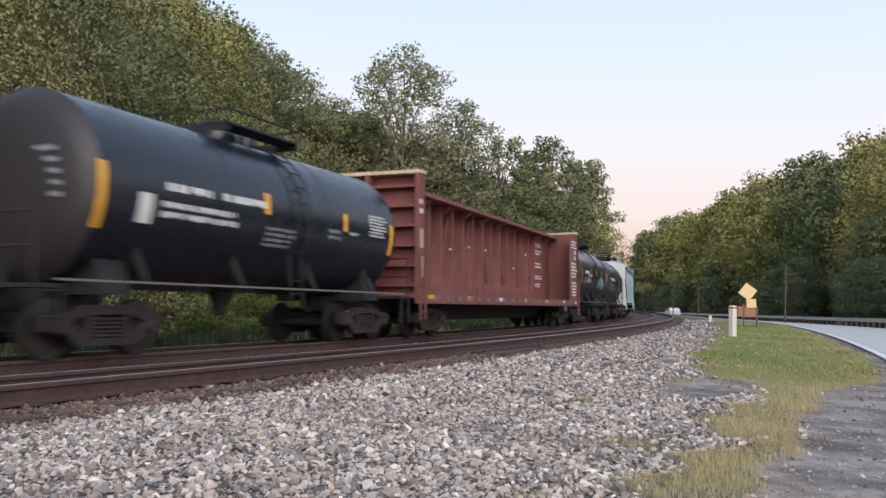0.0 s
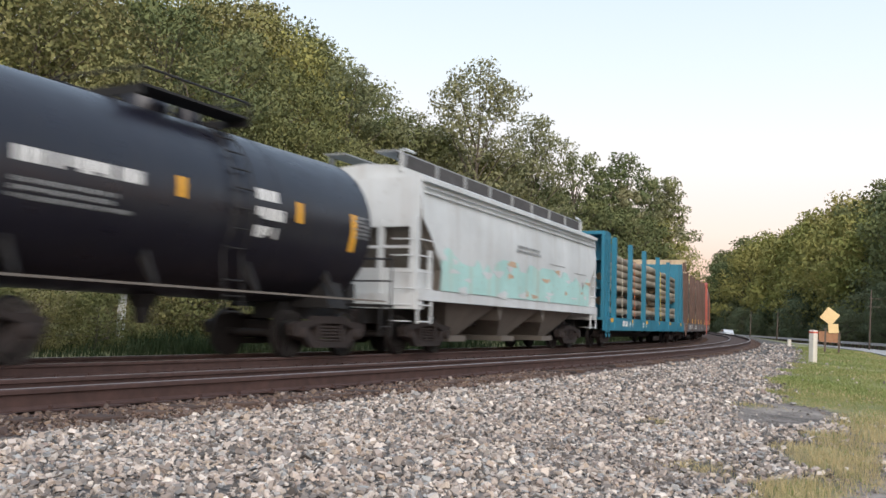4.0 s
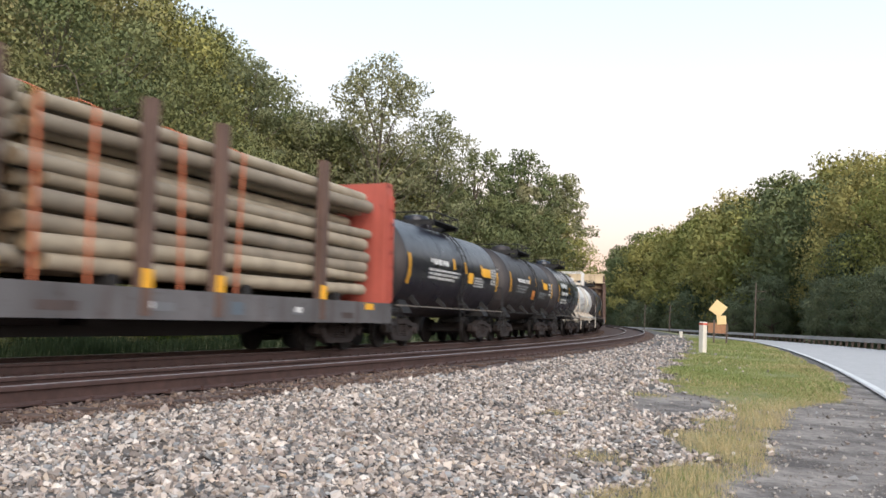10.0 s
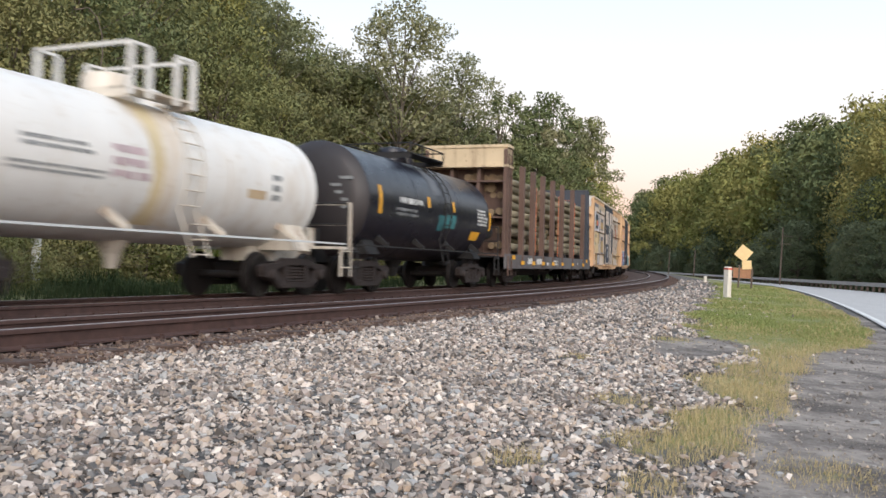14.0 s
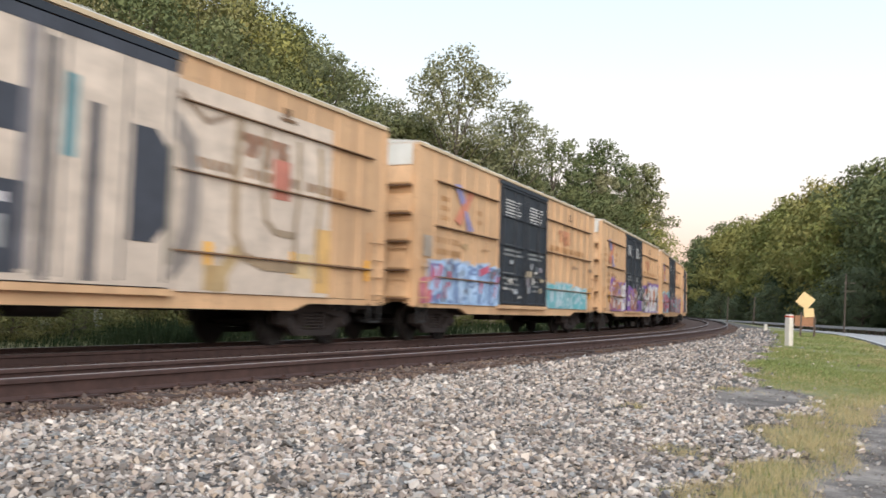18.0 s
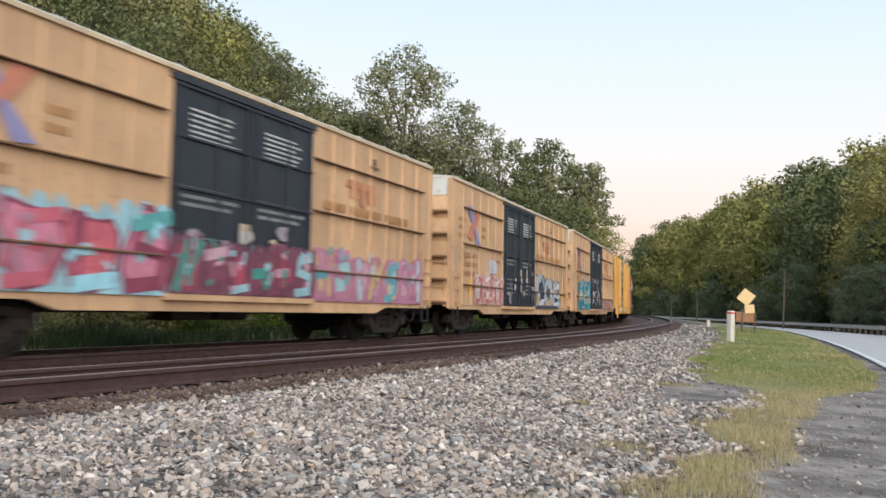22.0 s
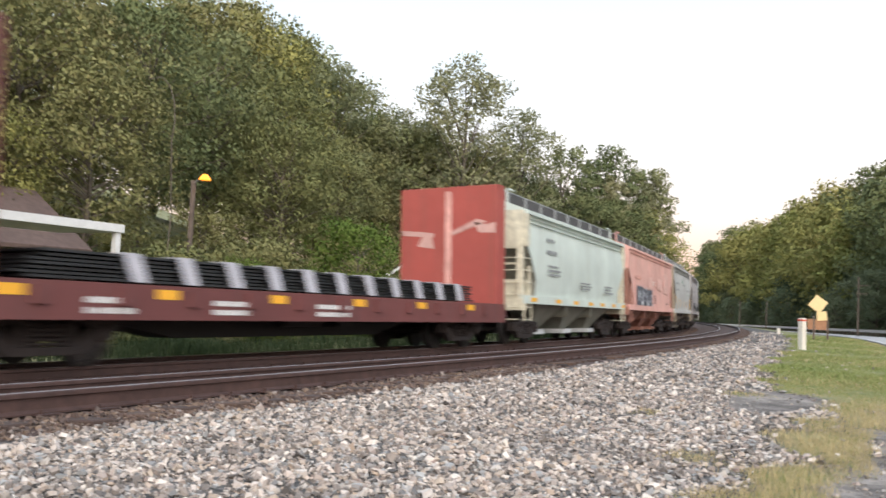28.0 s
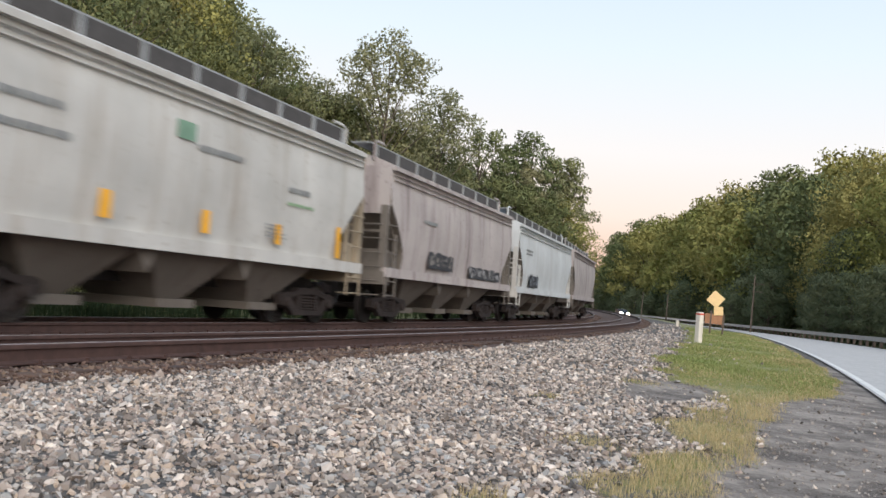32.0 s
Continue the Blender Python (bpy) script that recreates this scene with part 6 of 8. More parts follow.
tank_car("matt black tank car with teal and grey graffiti", 40.9, 52.3, 4.10, 1.52, P_BLACK, STEEL_DARK, "low",
         ((0.16, 0.36, -4, 8, WHITE, 1), (0.16, 0.42, -18, -6, GREYMARK, 3), (0.26, 0.40, -18, 2, PALESPRAY, 2), (0.60, 0.71, -25, -7, TEALSPRAY, 0), (0.69, 0.80, -20, -2, spray((0.15, 0.23, 0.22)), 0), (0.78, 0.88, -27, -9, spray((0.19, 0.25, 0.25)), 0), (0.72, 0.85, -14, -5, spray((0.30, 0.34, 0.34)), 2), (0.90, 0.96, -8, 10, GREYMARK, 6)),
         ((0.06, -22, 10), (0.38, -2, 12), (0.56, -2, 12), (0.76, -2, 12), (0.97, -18, 10)), 20)
tank_car("matt black tank car with white lettering", 52.4, 63.4, 4.0, 1.49, P_BLACK, STEEL_DARK, "low",
         ((0.13, 0.42, -2, 10, WHITE, 1), (0.13, 0.36, -18, -6, GREYMARK, 3), (0.60, 0.68, -20, 16, WHITE, 3), (0.90, 0.96, -8, 10, GREYMARK, 6)),
         ((0.07, -22, 10), (0.42, -2, 10), (0.72, -4, 10), (0.90, -18, 10)), 30)
hopper_car("white covered hopper with a chalky turquoise lower band", 64.2, 78.0, P_PALE, P_GREYLOW, P_PALE,
           ((0.42, 0.56, 2.75, 3.0, GREYMARK, 2), (0.62, 0.75, 2.62, 2.66, GREYMARK, 1), (0.80, 0.92, 2.5, 2.54, GREYMARK, 1)), (),
           (), 5, True, 3, 3.90, (1.47, 2.35, P_TURQ))
log_car("teal log flatcar with tall end walls and stakes", 79.2, 99.4, P_TEAL, P_TEAL, P_TEAL, (4.35, 4.50, 0.95), (-8.3, -5.2, -2.1, 1.5, 4.65, 7.75), 4.28,
        (((-9.0, -0.4), (-0.1, 3.4), (3.6, 9.35)), 3.62, ((-6.2, PALESTRAP, -0.2, 0.9), (-3.6, ORANGE, -0.25, 1.0), (-1.1, ORANGE, -0.3, 1.3), (3.2, YELSTRAP, -0.35, 0.95), (5.9, PALESTRAP, -0.3, 1.0)),
         "weathered brown logs stacked behind teal stakes"), 11, tail_thick=0.7)
log_car("brown log flatcar with a cream-topped end wall and grey side sill", 100.5, 117.4, P_BROWN, P_GREYSILL, P_BROWN, (4.86, 4.35, 0.75), (-6.65, -3.55, -1.35, 1.55, 3.95, 7.25), 4.25,
        (((-7.75, -4.5), (-4.1, 8.05)), 3.70, tuple((x, ORANGE, d, 1.15) for x, d in ((-4.95, 0.1), (-2.6, -0.1), (-0.65, -0.2), (0.9, 0.0), (2.7, -0.1), (5.95, 0.05))), "weathered logs strapped with orange webbing"), 12, P_CREAM, None, None, False)
log_car("log flatcar with orange-red end walls and a grey side sill", 118.15, 139.2, P_BROWN, P_GREYSILL, P_RED, (4.28, 4.2, 1.95), (-6.65, -3.5, -1.6, 1.4, 3.3, 7.0), 4.2,
        (((-8.45, -1.0), (-0.7, 9.9)), 3.80, tuple((x, ORANGE, d, 1.15) for x, d in ((-4.9, 0.1), (-3.0, 0.1), (-0.7, -0.1), (0.3, 0.0), (2.4, -0.1), (4.0, 0.1))), "weathered logs strapped with orange webbing"), 13, None, None, None, False)
tank_car("black tank car with yellow placards", 139.7, 150.9, 3.76, 1.45, P_BLACK, STEEL_DARK, "low",
         ((0.24, 0.44, 2, 13, WHITE, 1), (0.22, 0.52, -14, 0, WHITE, 3), (0.60, 0.665, -12, 2, AMBER, 0), (0.78, 0.88, 0, 12, AMBER, 0), (0.68, 0.80, -16, -2, WHITE, 4), (0.88, 0.96, -10, 14, WHITE, 6)),
         ((0.06, -22, 12), (0.46, 2, 16), (0.58, 0, 14), (0.77, 2, 16), (0.97, -18, 10)), 40)
tank_car("sooty brown-black tank car with white lettering", 150.8, 161.9, 3.72, 1.42, P_BROWNBLACK, STEEL_DARK, "dark",
         ((0.20, 0.44, 2, 12, WHITE, 1), (0.18, 0.42, -14, 0, GREYMARK, 3), (0.50, 0.58, -22, -6, spray((0.55, 0.20, 0.04)), 0), (0.76, 0.86, 0, 12, AMBER, 0), (0.66, 0.86, -18, -6, GREYMARK, 4), (0.90, 0.97, -12, 14, WHITE, 4)),
         ((0.07, -14, 18), (0.45, 4, 18), (0.58, 2, 18), (0.76, 4, 18), (0.975, -14, 14)), 50)
tank_car("blue-black tank car with large white lettering", 161.9, 171.9, 3.80, 1.46, P_BLUEBLACK, STEEL_DARK, "low",
         ((0.16, 0.48, 6, 22, WHITE, 1), (0.16, 0.50, -8, 4, WHITE, 1), (0.16, 0.44, -24, -12, WHITE, 2), (0.78, 0.90, -8, 12, GREYMARK, 5), (0.91, 0.98, -6, 14, WHITE, 5), (0.3, 0.38, -38, -34, WHITE, 1), (0.55, 0.63, -38, -34, WHITE, 1)),
         ((0.07, -20, 14), (0.5, 0, 14), (0.975, -18, 10)), 60)
tank_car("stained white tank car with a tall railing on top", 171.85, 183.45, 3.40, 1.21, P_WHITETANK, P_TANKFRAME, "tall",
         ((0.20, 0.36, 0, 10, GREYMARK, 2), (0.37, 0.46, -14, 14, spray((0.42, 0.32, 0.34)), 3), (0.18, 0.40, -16, -8, GREYMARK, 2), (0.80, 0.84, -16, 12, GREYMARK, 3), (0.72, 0.78, -14, -6, spray((0.50, 0.38, 0.24)), 0)), (), 70,
         0.9, paint("yellowed_white_paint", (0.64, 0.53, 0.33), (0.48, 0.34, 0.16), 0.6, 0.55, 0.2))
tank_car("black tank car with a teal smear and placards", 183.3, 194.4, 3.64, 1.41, P_BLACK, STEEL_DARK, "dark",
         ((0.22, 0.42, 0, 10, WHITE, 1), (0.20, 0.38, -12, -2, GREYMARK, 2), (0.50, 0.56, -22, -4, spray((0.03, 0.12, 0.13)), 0), (0.56, 0.64, -18, -2, spray((0.04, 0.17, 0.18)), 0), (0.46, 0.52, 18, 60, spray((0.10, 0.105, 0.115)), 0), (0.80, 0.88, -30, -18, AMBER, 0), (0.84, 0.95, -10, 12, WHITE, 5)),
         ((0.10, -12, 16), (0.42, 2, 14), (0.62, 2, 14), (0.97, -14, 10)), 80)
log_car("dark brown log flatcar with a cream-topped end wall", 194.8, 211.6, P_BROWN, P_GREYSILL, P_BROWN, (4.90, 4.75, 0.7), (-6.1, -4.4, -2.7, -0.8, 1.2, 3.6, 6.4), 4.4,
        (((-7.8, -2.6), (-2.2, 2.0), (2.4, 7.8)), 3.85, tuple((x, ORANGE, d, 1.2) for x, d in ((-3.4, 0.0), (0.9, 0.0), (4.7, 0.05))), "pale weathered logs stacked between dark stakes"), 14, P_CREAM, None, P_BLUESTEEL, False, 0.62, LOG_PALE)
CREAMW, TANW, DKB, GREYV, PALEV = (0.60, 0.50, 0.41), (0.44, 0.30, 0.14), (0.045, 0.05, 0.065), (0.17, 0.16, 0.17), (0.60, 0.57, 0.58)
LOWY = (0.64, 0.48, 0.26)
boxcar("yellow boxcar covered in cream and black block graffiti", 213.4, 229.2,
       [(0.020, 0.335, 0.92, 4.30, CREAMW, 0), (0.605, 0.87, 0.92, 4.15, CREAMW, 0), (0.335, 0.605, 0.96, 4.36, CREAMW, 0),
        (0.028, 0.160, 2.80, 3.85, PALEV, 1), (0.050, 0.134, 2.93, 3.72, DKB, 2.5), (0.058, 0.115, 3.08, 3.40, TANW, 3), (0.094, 0.116, 3.10, 3.36, (0.62, 0.09, 0.06), 4), (0.104, 0.117, 3.04, 3.12, (0.12, 0.16, 0.5), 5),
        (0.030, 0.145, 1.58, 2.74, LOWY, 1), (0.036, 0.056, 1.15, 1.52, (0.68, 0.36, 0.05), 1), (0.054, 0.066, 1.15, 1.52, DKB, 2), (0.066, 0.112, 0.92, 1.5, TANW, 1), (0.112, 0.126, 0.92, 1.5, GREYV, 2), (0.130, 0.160, 1.0, 1.5, PALEV, 1),
        (0.160, 0.176, 0.95, 4.1, GREYV, 1), (0.140, 0.162, 2.1, 2.75, TANW, 2), (0.040, 0.075, 2.42, 2.60, (0.40, 0.34, 0.24), 2), (0.08, 0.10, 2.42, 2.58, (0.40, 0.34, 0.24), 2), (0.035, 0.066, 2.02, 2.18, (0.40, 0.34, 0.24), 2), (0.085, 0.105, 2.02, 2.16, (0.40, 0.34, 0.24), 2),
        (0.02, 0.13, 4.12, 4.32, GREYV, 1), (0.13, 0.335, 4.05, 4.32, (0.46, 0.36, 0.24), 1), (0.176, 0.20, 3.84, 4.1, GREYV, 1),
        (0.205, 0.290, 2.98, 3.56, TANW, 1), (0.203, 0.288, 3.38, 3.58, GREYV, 2), (0.207, 0.284, 2.92, 3.0, GREYV, 2), (0.210, 0.292, 1.62, 2.52, TANW, 1), (0.208, 0.290, 2.32, 2.54, GREYV, 2), (0.210, 0.296, 1.56, 1.64, GREYV, 2), (0.207, 0.214, 1.6, 2.5, GREYV, 2),
        (0.300, 0.32, 1.0, 1.5, LOWY, 1), (0.316, 0.328, 0.95, 4.0, (0.40, 0.35, 0.30), 1),
        (0.335, 0.605, 4.18, 4.36, DKB, 1), (0.352, 0.440, 2.78, 3.34, DKB, 1), (0.356, 0.444, 1.05, 2.18, DKB, 1), (0.440, 0.452, 1.1, 4.2, GREYV, 1), (0.462, 0.470, 0.98, 4.1, DKB, 1), (0.478, 0.492, 2.6, 3.7, (0.10, 0.24, 0.27), 1), (0.505, 0.517, 1.0, 3.4, DKB, 1), (0.552, 0.596, 1.6, 3.25, DKB, 2.5), (0.596, 0.604, 1.3, 3.1, (0.34, 0.29, 0.22), 1),
        (0.395, 0.43, 1.9, 2.02, PALEV, 2), (0.40, 0.43, 1.35, 1.75, (0.30, 0.30, 0.30), 2),
        (0.758, 0.788, 2.6, 3.3, (0.46, 0.17, 0.12), 2), (0.80, 0.835, 1.25, 1.7, LOWY, 1), (0.655, 0.69, 0.95, 1.35, TANW, 1), (0.84, 0.872, 1.0, 2.2, (0.62, 0.38, 0.14), 1),
        (((0.608, 3.45), (0.626, 3.2), (0.634, 2.6), (0.632, 1.9), (0.622, 1.45), (0.608, 1.25)), 0.17, (0.27, 0.235, 0.21)),
        (((0.700, 3.8), (0.696, 2.8), (0.698, 1.9), (0.712, 1.55), (0.745, 1.42), (0.803, 1.42)), 0.085, (0.33, 0.24, 0.15)),
        (((0.745, 3.75), (0.742, 2.7), (0.748, 2.2), (0.765, 2.02), (0.80, 2.0)), 0.06, (0.33, 0.25, 0.17)),
        (((0.803, 3.7), (0.806, 2.9), (0.80, 2.0), (0.803, 1.42)), 0.05, (0.36, 0.27, 0.18)),
        (((0.672, 0.98), (0.684, 1.3), (0.70, 1.6)), 0.13, (0.46, 0.33, 0.17)),
        (((0.612, 3.95), (0.65, 3.6), (0.69, 3.85)), 0.05, (0.30, 0.22, 0.16)),
        (((0.845, 3.7), (0.85, 2.8), (0.842, 1.9), (0.85, 1.2)), 0.045, (0.38, 0.27, 0.15))], 100, P_YELLOW, P_LEDGE)
SKYB = (0.34, 0.50, 0.70)
boxcar("yellow boxcar with pale blue graffiti and dark doors", 230.9, 246.6,
       [(0.035, 0.33, 0.9, 2.05, (0.15, 0.22, 0.40), [SKYB, (0.40, 0.56, 0.76)], [SKYB, (0.50, 0.10, 0.16), (0.14, 0.15, 0.19), (0.46, 0.60, 0.78)], 311, 6, SKYB),
        (0.012, 0.05, 0.9, 1.55, (0.46, 0.12, 0.2), [(0.46, 0.14, 0.2)], [(0.5, 0.2, 0.2)], 314, 1, None), (0.02, 0.05, 2.0, 2.5, (0.36, 0.30, 0.24), 0),
        (0.62, 0.93, 0.9, 1.78, (0.14, 0.42, 0.46), [(0.44, 0.57, 0.62), (0.40, 0.54, 0.60)], [(0.54, 0.65, 0.69), (0.18, 0.44, 0.48)], 312, 5, (0.36, 0.53, 0.58))], 110, emblem=0.172)
PURP, WHT, RUSTG, OLIVG = (0.24, 0.12, 0.40), (0.66, 0.64, 0.64), (0.42, 0.17, 0.10), (0.12, 0.13, 0.11)
boxcar("yellow boxcar with purple and white graffiti", 248.2, 264.2,
       [(0.115, 0.335, 0.9, 2.30, RUSTG, [WHT, (0.60, 0.58, 0.58)], [OLIVG, RUSTG, (0.30, 0.26, 0.24), WHT], 321, 3, PURP),
        (0.335, 0.50, 0.92, 2.12, (0.28, 0.13, 0.10), [WHT], [OLIVG, PURP, RUSTG], 324, 3, PURP), (0.50, 0.60, 0.92, 1.5, PURP, [(0.16, 0.10, 0.22)], [(0.2, 0.12, 0.32), DKB], 325, 2, PURP),
        (0.615, 0.985, 0.88, 2.45, WHT, [(0.50, 0.20, 0.11), (0.20, 0.21, 0.17), (0.55, 0.27, 0.17)], [WHT, OLIVG, (0.42, 0.17, 0.10), WHT], 322, 5, PURP)], 120)
boxcar("yellow boxcar with red, pink and teal graffiti", 265.8, 281.4,
       [(0.06, 0.335, 0.9, 2.32, (0.24, 0.05, 0.09), [(0.56, 0.13, 0.16), (0.56, 0.20, 0.28)], [(0.10, 0.34, 0.34), (0.36, 0.20, 0.26), (0.52, 0.12, 0.16), (0.30, 0.58, 0.66)], 331, 4, (0.30, 0.50, 0.56)),
        (0.335, 0.605, 0.95, 1.92, (0.16, 0.05, 0.08), [(0.36, 0.06, 0.10), (0.22, 0.06, 0.10)], [(0.30, 0.5, 0.55), (0.06, 0.26, 0.22), (0.5, 0.3, 0.36)], 332, 6, (0.20, 0.07, 0.10)),
        (0.615, 0.97, 0.9, 2.12, (0.46, 0.20, 0.28), [(0.52, 0.26, 0.32), (0.30, 0.50, 0.50), (0.56, 0.34, 0.40)], [(0.62, 0.46, 0.2), (0.14, 0.36, 0.40), (0.5, 0.2, 0.3), (0.40, 0.54, 0.56)], 333, 7, None)], 130)
boxcar("yellow boxcar with faded red and white graffiti block", 283.2, 298.7,
       [(0.135, 0.335, 0.98, 1.98, (0.46, 0.14, 0.12), [(0.62, 0.52, 0.50), (0.62, 0.38, 0.33)], [(0.58, 0.28, 0.24), (0.66, 0.6, 0.58)], 341, 6, (0.62, 0.44, 0.40)),
        (0.225, 0.28, 1.98, 2.45, (0.55, 0.55, 0.58), [(0.60, 0.60, 0.62)], [(0.5, 0.52, 0.56)], 343, 1, None),
        (0.625, 0.89, 0.9, 2.22, (0.46, 0.49, 0.52), [(0.045, 0.058, 0.085), (0.06, 0.075, 0.10)], [(0.55, 0.36, 0.20), (0.58, 0.61, 0.63)], 342, 3, (0.16, 0.18, 0.21)),
        (0.612, 0.635, 1.5, 2.15, (0.56, 0.42, 0.30), 1), (0.905, 0.925, 1.28, 1.45, (0.66, 0.46, 0.10), 1), (0.645, 0.665, 2.6, 2.72, (0.66, 0.46, 0.40), 1), (0.63, 0.86, 0.9, 1.02, (0.06, 0.075, 0.10), 7)], 140, doors=(0.335, 0.597))
CHIPW, CHIPY, CHIPD, CHIPT = (0.56, 0.58, 0.60), (0.66, 0.40, 0.08), (0.04, 0.12, 0.16), (0.46, 0.42, 0.26)
TEAL_CHIPS = [(u, u + wide, z, z + tall, col, deep) for u, wide, z, tall, col, deep in (
    (0.187, 0.022, 2.02, 0.30, CHIPW, 7.2), (0.187, 0.022, 2.14, 0.07, CHIPD, 8.2), (0.227, 0.024, 2.10, 0.12, CHIPW, 7.2), (0.282, 0.016, 1.66, 0.25, CHIPW, 7.2), (0.282, 0.014, 1.92, 0.05, CHIPD, 7.2),
    (0.237, 0.024, 1.33, 0.17, CHIPW, 7.2), (0.237, 0.012, 1.35, 0.14, (0.52, 0.38, 0.28), 8.2), (0.237, 0.026, 1.51, 0.05, CHIPD, 7.2), (0.272, 0.020, 1.24, 0.26, CHIPW, 7.2), (0.270, 0.010, 1.30, 0.16, (0.52, 0.36, 0.26), 8.2), (0.225, 0.021, 1.16, 0.13, CHIPW, 7.2),
    (0.190, 0.024, 0.98, 0.07, CHIPW, 7.2), (0.329, 0.006, 1.22, 0.32, CHIPW, 7.2), (0.160, 0.012, 0.94, 0.18, CHIPW, 7.2), (0.309, 0.012, 1.92, 0.11, CHIPW, 7.2), (0.156, 0.020, 1.38, 0.42, CHIPY, 7.2), (0.316, 0.012, 1.22, 0.34, CHIPY, 7.2), (0.308, 0.008, 1.34, 0.08, CHIPY, 7.2),
    (0.213, 0.019, 1.56, 0.32, CHIPT, 7.2), (0.213, 0.019, 1.70, 0.05, CHIPD, 8.2), (0.205, 0.018, 1.20, 0.16, (0.20, 0.36, 0.40), 7.2), (0.232, 0.022, 1.66, 0.16, (0.34, 0.48, 0.52), 7.2), (0.124, 0.022, 1.5, 0.34, CHIPW, 7.2), (0.135, 0.016, 2.0, 0.2, CHIPT, 7.2))]
DOOR_CHIPS = [(u, u + wide, z, z + tall, col, 0.4) for u, wide, z, tall, col in (
    (0.418, 0.030, 2.36, 0.13, CHIPW), (0.478, 0.014, 2.26, 0.32, (0.36, 0.38, 0.40)), (0.398, 0.018, 1.66, 0.19, CHIPW), (0.378, 0.014, 1.58, 0.18, (0.42, 0.08, 0.06)), (0.523, 0.014, 1.62, 0.20, CHIPW), (0.486, 0.018, 2.12, 0.07, CHIPW), (0.385, 0.026, 1.28, 0.20, (0.44, 0.46, 0.48)), (0.484, 0.020, 1.34, 0.36, CHIPT), (0.54, 0.022, 1.2, 0.3, (0.26, 0.28, 0.31)))]
boxcar("yellow boxcar with teal block graffiti", 300.2, 316.0,
       [(0.10, 0.348, 0.92, 2.4, (0.035, 0.20, 0.25), [(0.10, 0.36, 0.46), (0.13, 0.40, 0.50)], [(0.10, 0.38, 0.45), (0.45, 0.52, 0.54), (0.05, 0.22, 0.26)], 351, 3, (0.10, 0.35, 0.45)), *TEAL_CHIPS, *DOOR_CHIPS,
        (0.635, 0.98, 0.9, 1.5, (0.42, 0.15, 0.12), [(0.58, 0.50, 0.48), (0.54, 0.48, 0.50)], [(0.42, 0.11, 0.09), (0.62, 0.57, 0.55), (0.62, 0.32, 0.08)], 352, 9, (0.56, 0.48, 0.46))], 150, doors=(0.350, 0.622))
log_car("yellow log flatcar with end walls and stakes", 317.7, 334.4, P_YELLOW2, P_YELLOW2, P_YELLOW2, (4.48, 4.35, 0.75), (-7.0, -3.9, 1.3, 3.4, 6.7), 4.5,
        (((-7.4, -2.0), (-1.7, 3.3), (3.6, 7.6)), 4.1, ((-3.6, ORANGE, 0.0, 1.2), (-1.7, STEEL_DARK, 0.0, 1.2), (0.4, PALESTRAP, 0.1, 1.2), (4.6, ORANGE, 0.0, 1.2)), "grey-brown logs stacked between yellow stakes"), 15, tail_thick=0.7)
sheet_car("maroon bulkhead flatcar with a bright red end wall", 335.6, 351.85)
hopper_car("pale green-grey covered hopper with olive chutes", 353.4, 366.5, P_MINT, P_MINTLOW, plain("cream_end_paint", (0.56, 0.52, 0.40), 0.6),
           ((0.16, 0.24, 3.15, 3.35, GREYMARK, 1), (0.16, 0.27, 2.75, 3.0, GREYMARK, 1), (0.17, 0.28, 2.1, 2.5, GREYMARK, 3), (0.46, 0.57, 1.8, 2.1, GREYMARK, 3), (0.72, 0.82, 1.75, 2.1, GREYMARK, 3)), (),
           (0.07, 0.26, 0.42, 0.57, 0.70, 0.84, 0.97), 6, True, 3, 3.92)
SILV, DK = (0.20, 0.21, 0.23), (0.04, 0.042, 0.05)
hopper_car("faded salmon-pink covered hopper with grey graffiti", 367.5, 381.5, P_PINK, P_PINKLOW, P_PINKLOW,
           ((0.38, 0.46, 2.3, 2.9, spray((0.665, 0.405, 0.345)), 0), (0.57, 0.70, 2.35, 2.95, spray((0.665, 0.40, 0.34)), 0), (0.73, 0.84, 2.2, 3.3, spray((0.665, 0.40, 0.34)), 0), (0.12, 0.26, 2.6, 2.9, spray((0.64, 0.34, 0.28)), 1), (0.50, 0.545, 1.6, 2.05, spray((0.20, 0.12, 0.12)), 4), (0.44, 0.52, 2.5, 2.75, spray((0.66, 0.56, 0.50)), 2), (0.80, 0.83, 1.6, 1.72, spray((0.22, 0.12, 0.11)), 0), (0.91, 0.93, 1.75, 1.92, spray((0.22, 0.12, 0.11)), 0)),
           [(0.145, 0.45, 1.46, 2.34, (0.05, 0.055, 0.065), [(0.40, 0.41, 0.44), (0.30, 0.31, 0.34)], [(0.50, 0.51, 0.53), (0.10, 0.10, 0.12)], 403, 5, (0.17, 0.18, 0.205))], (), 7, False, 3, 3.95)
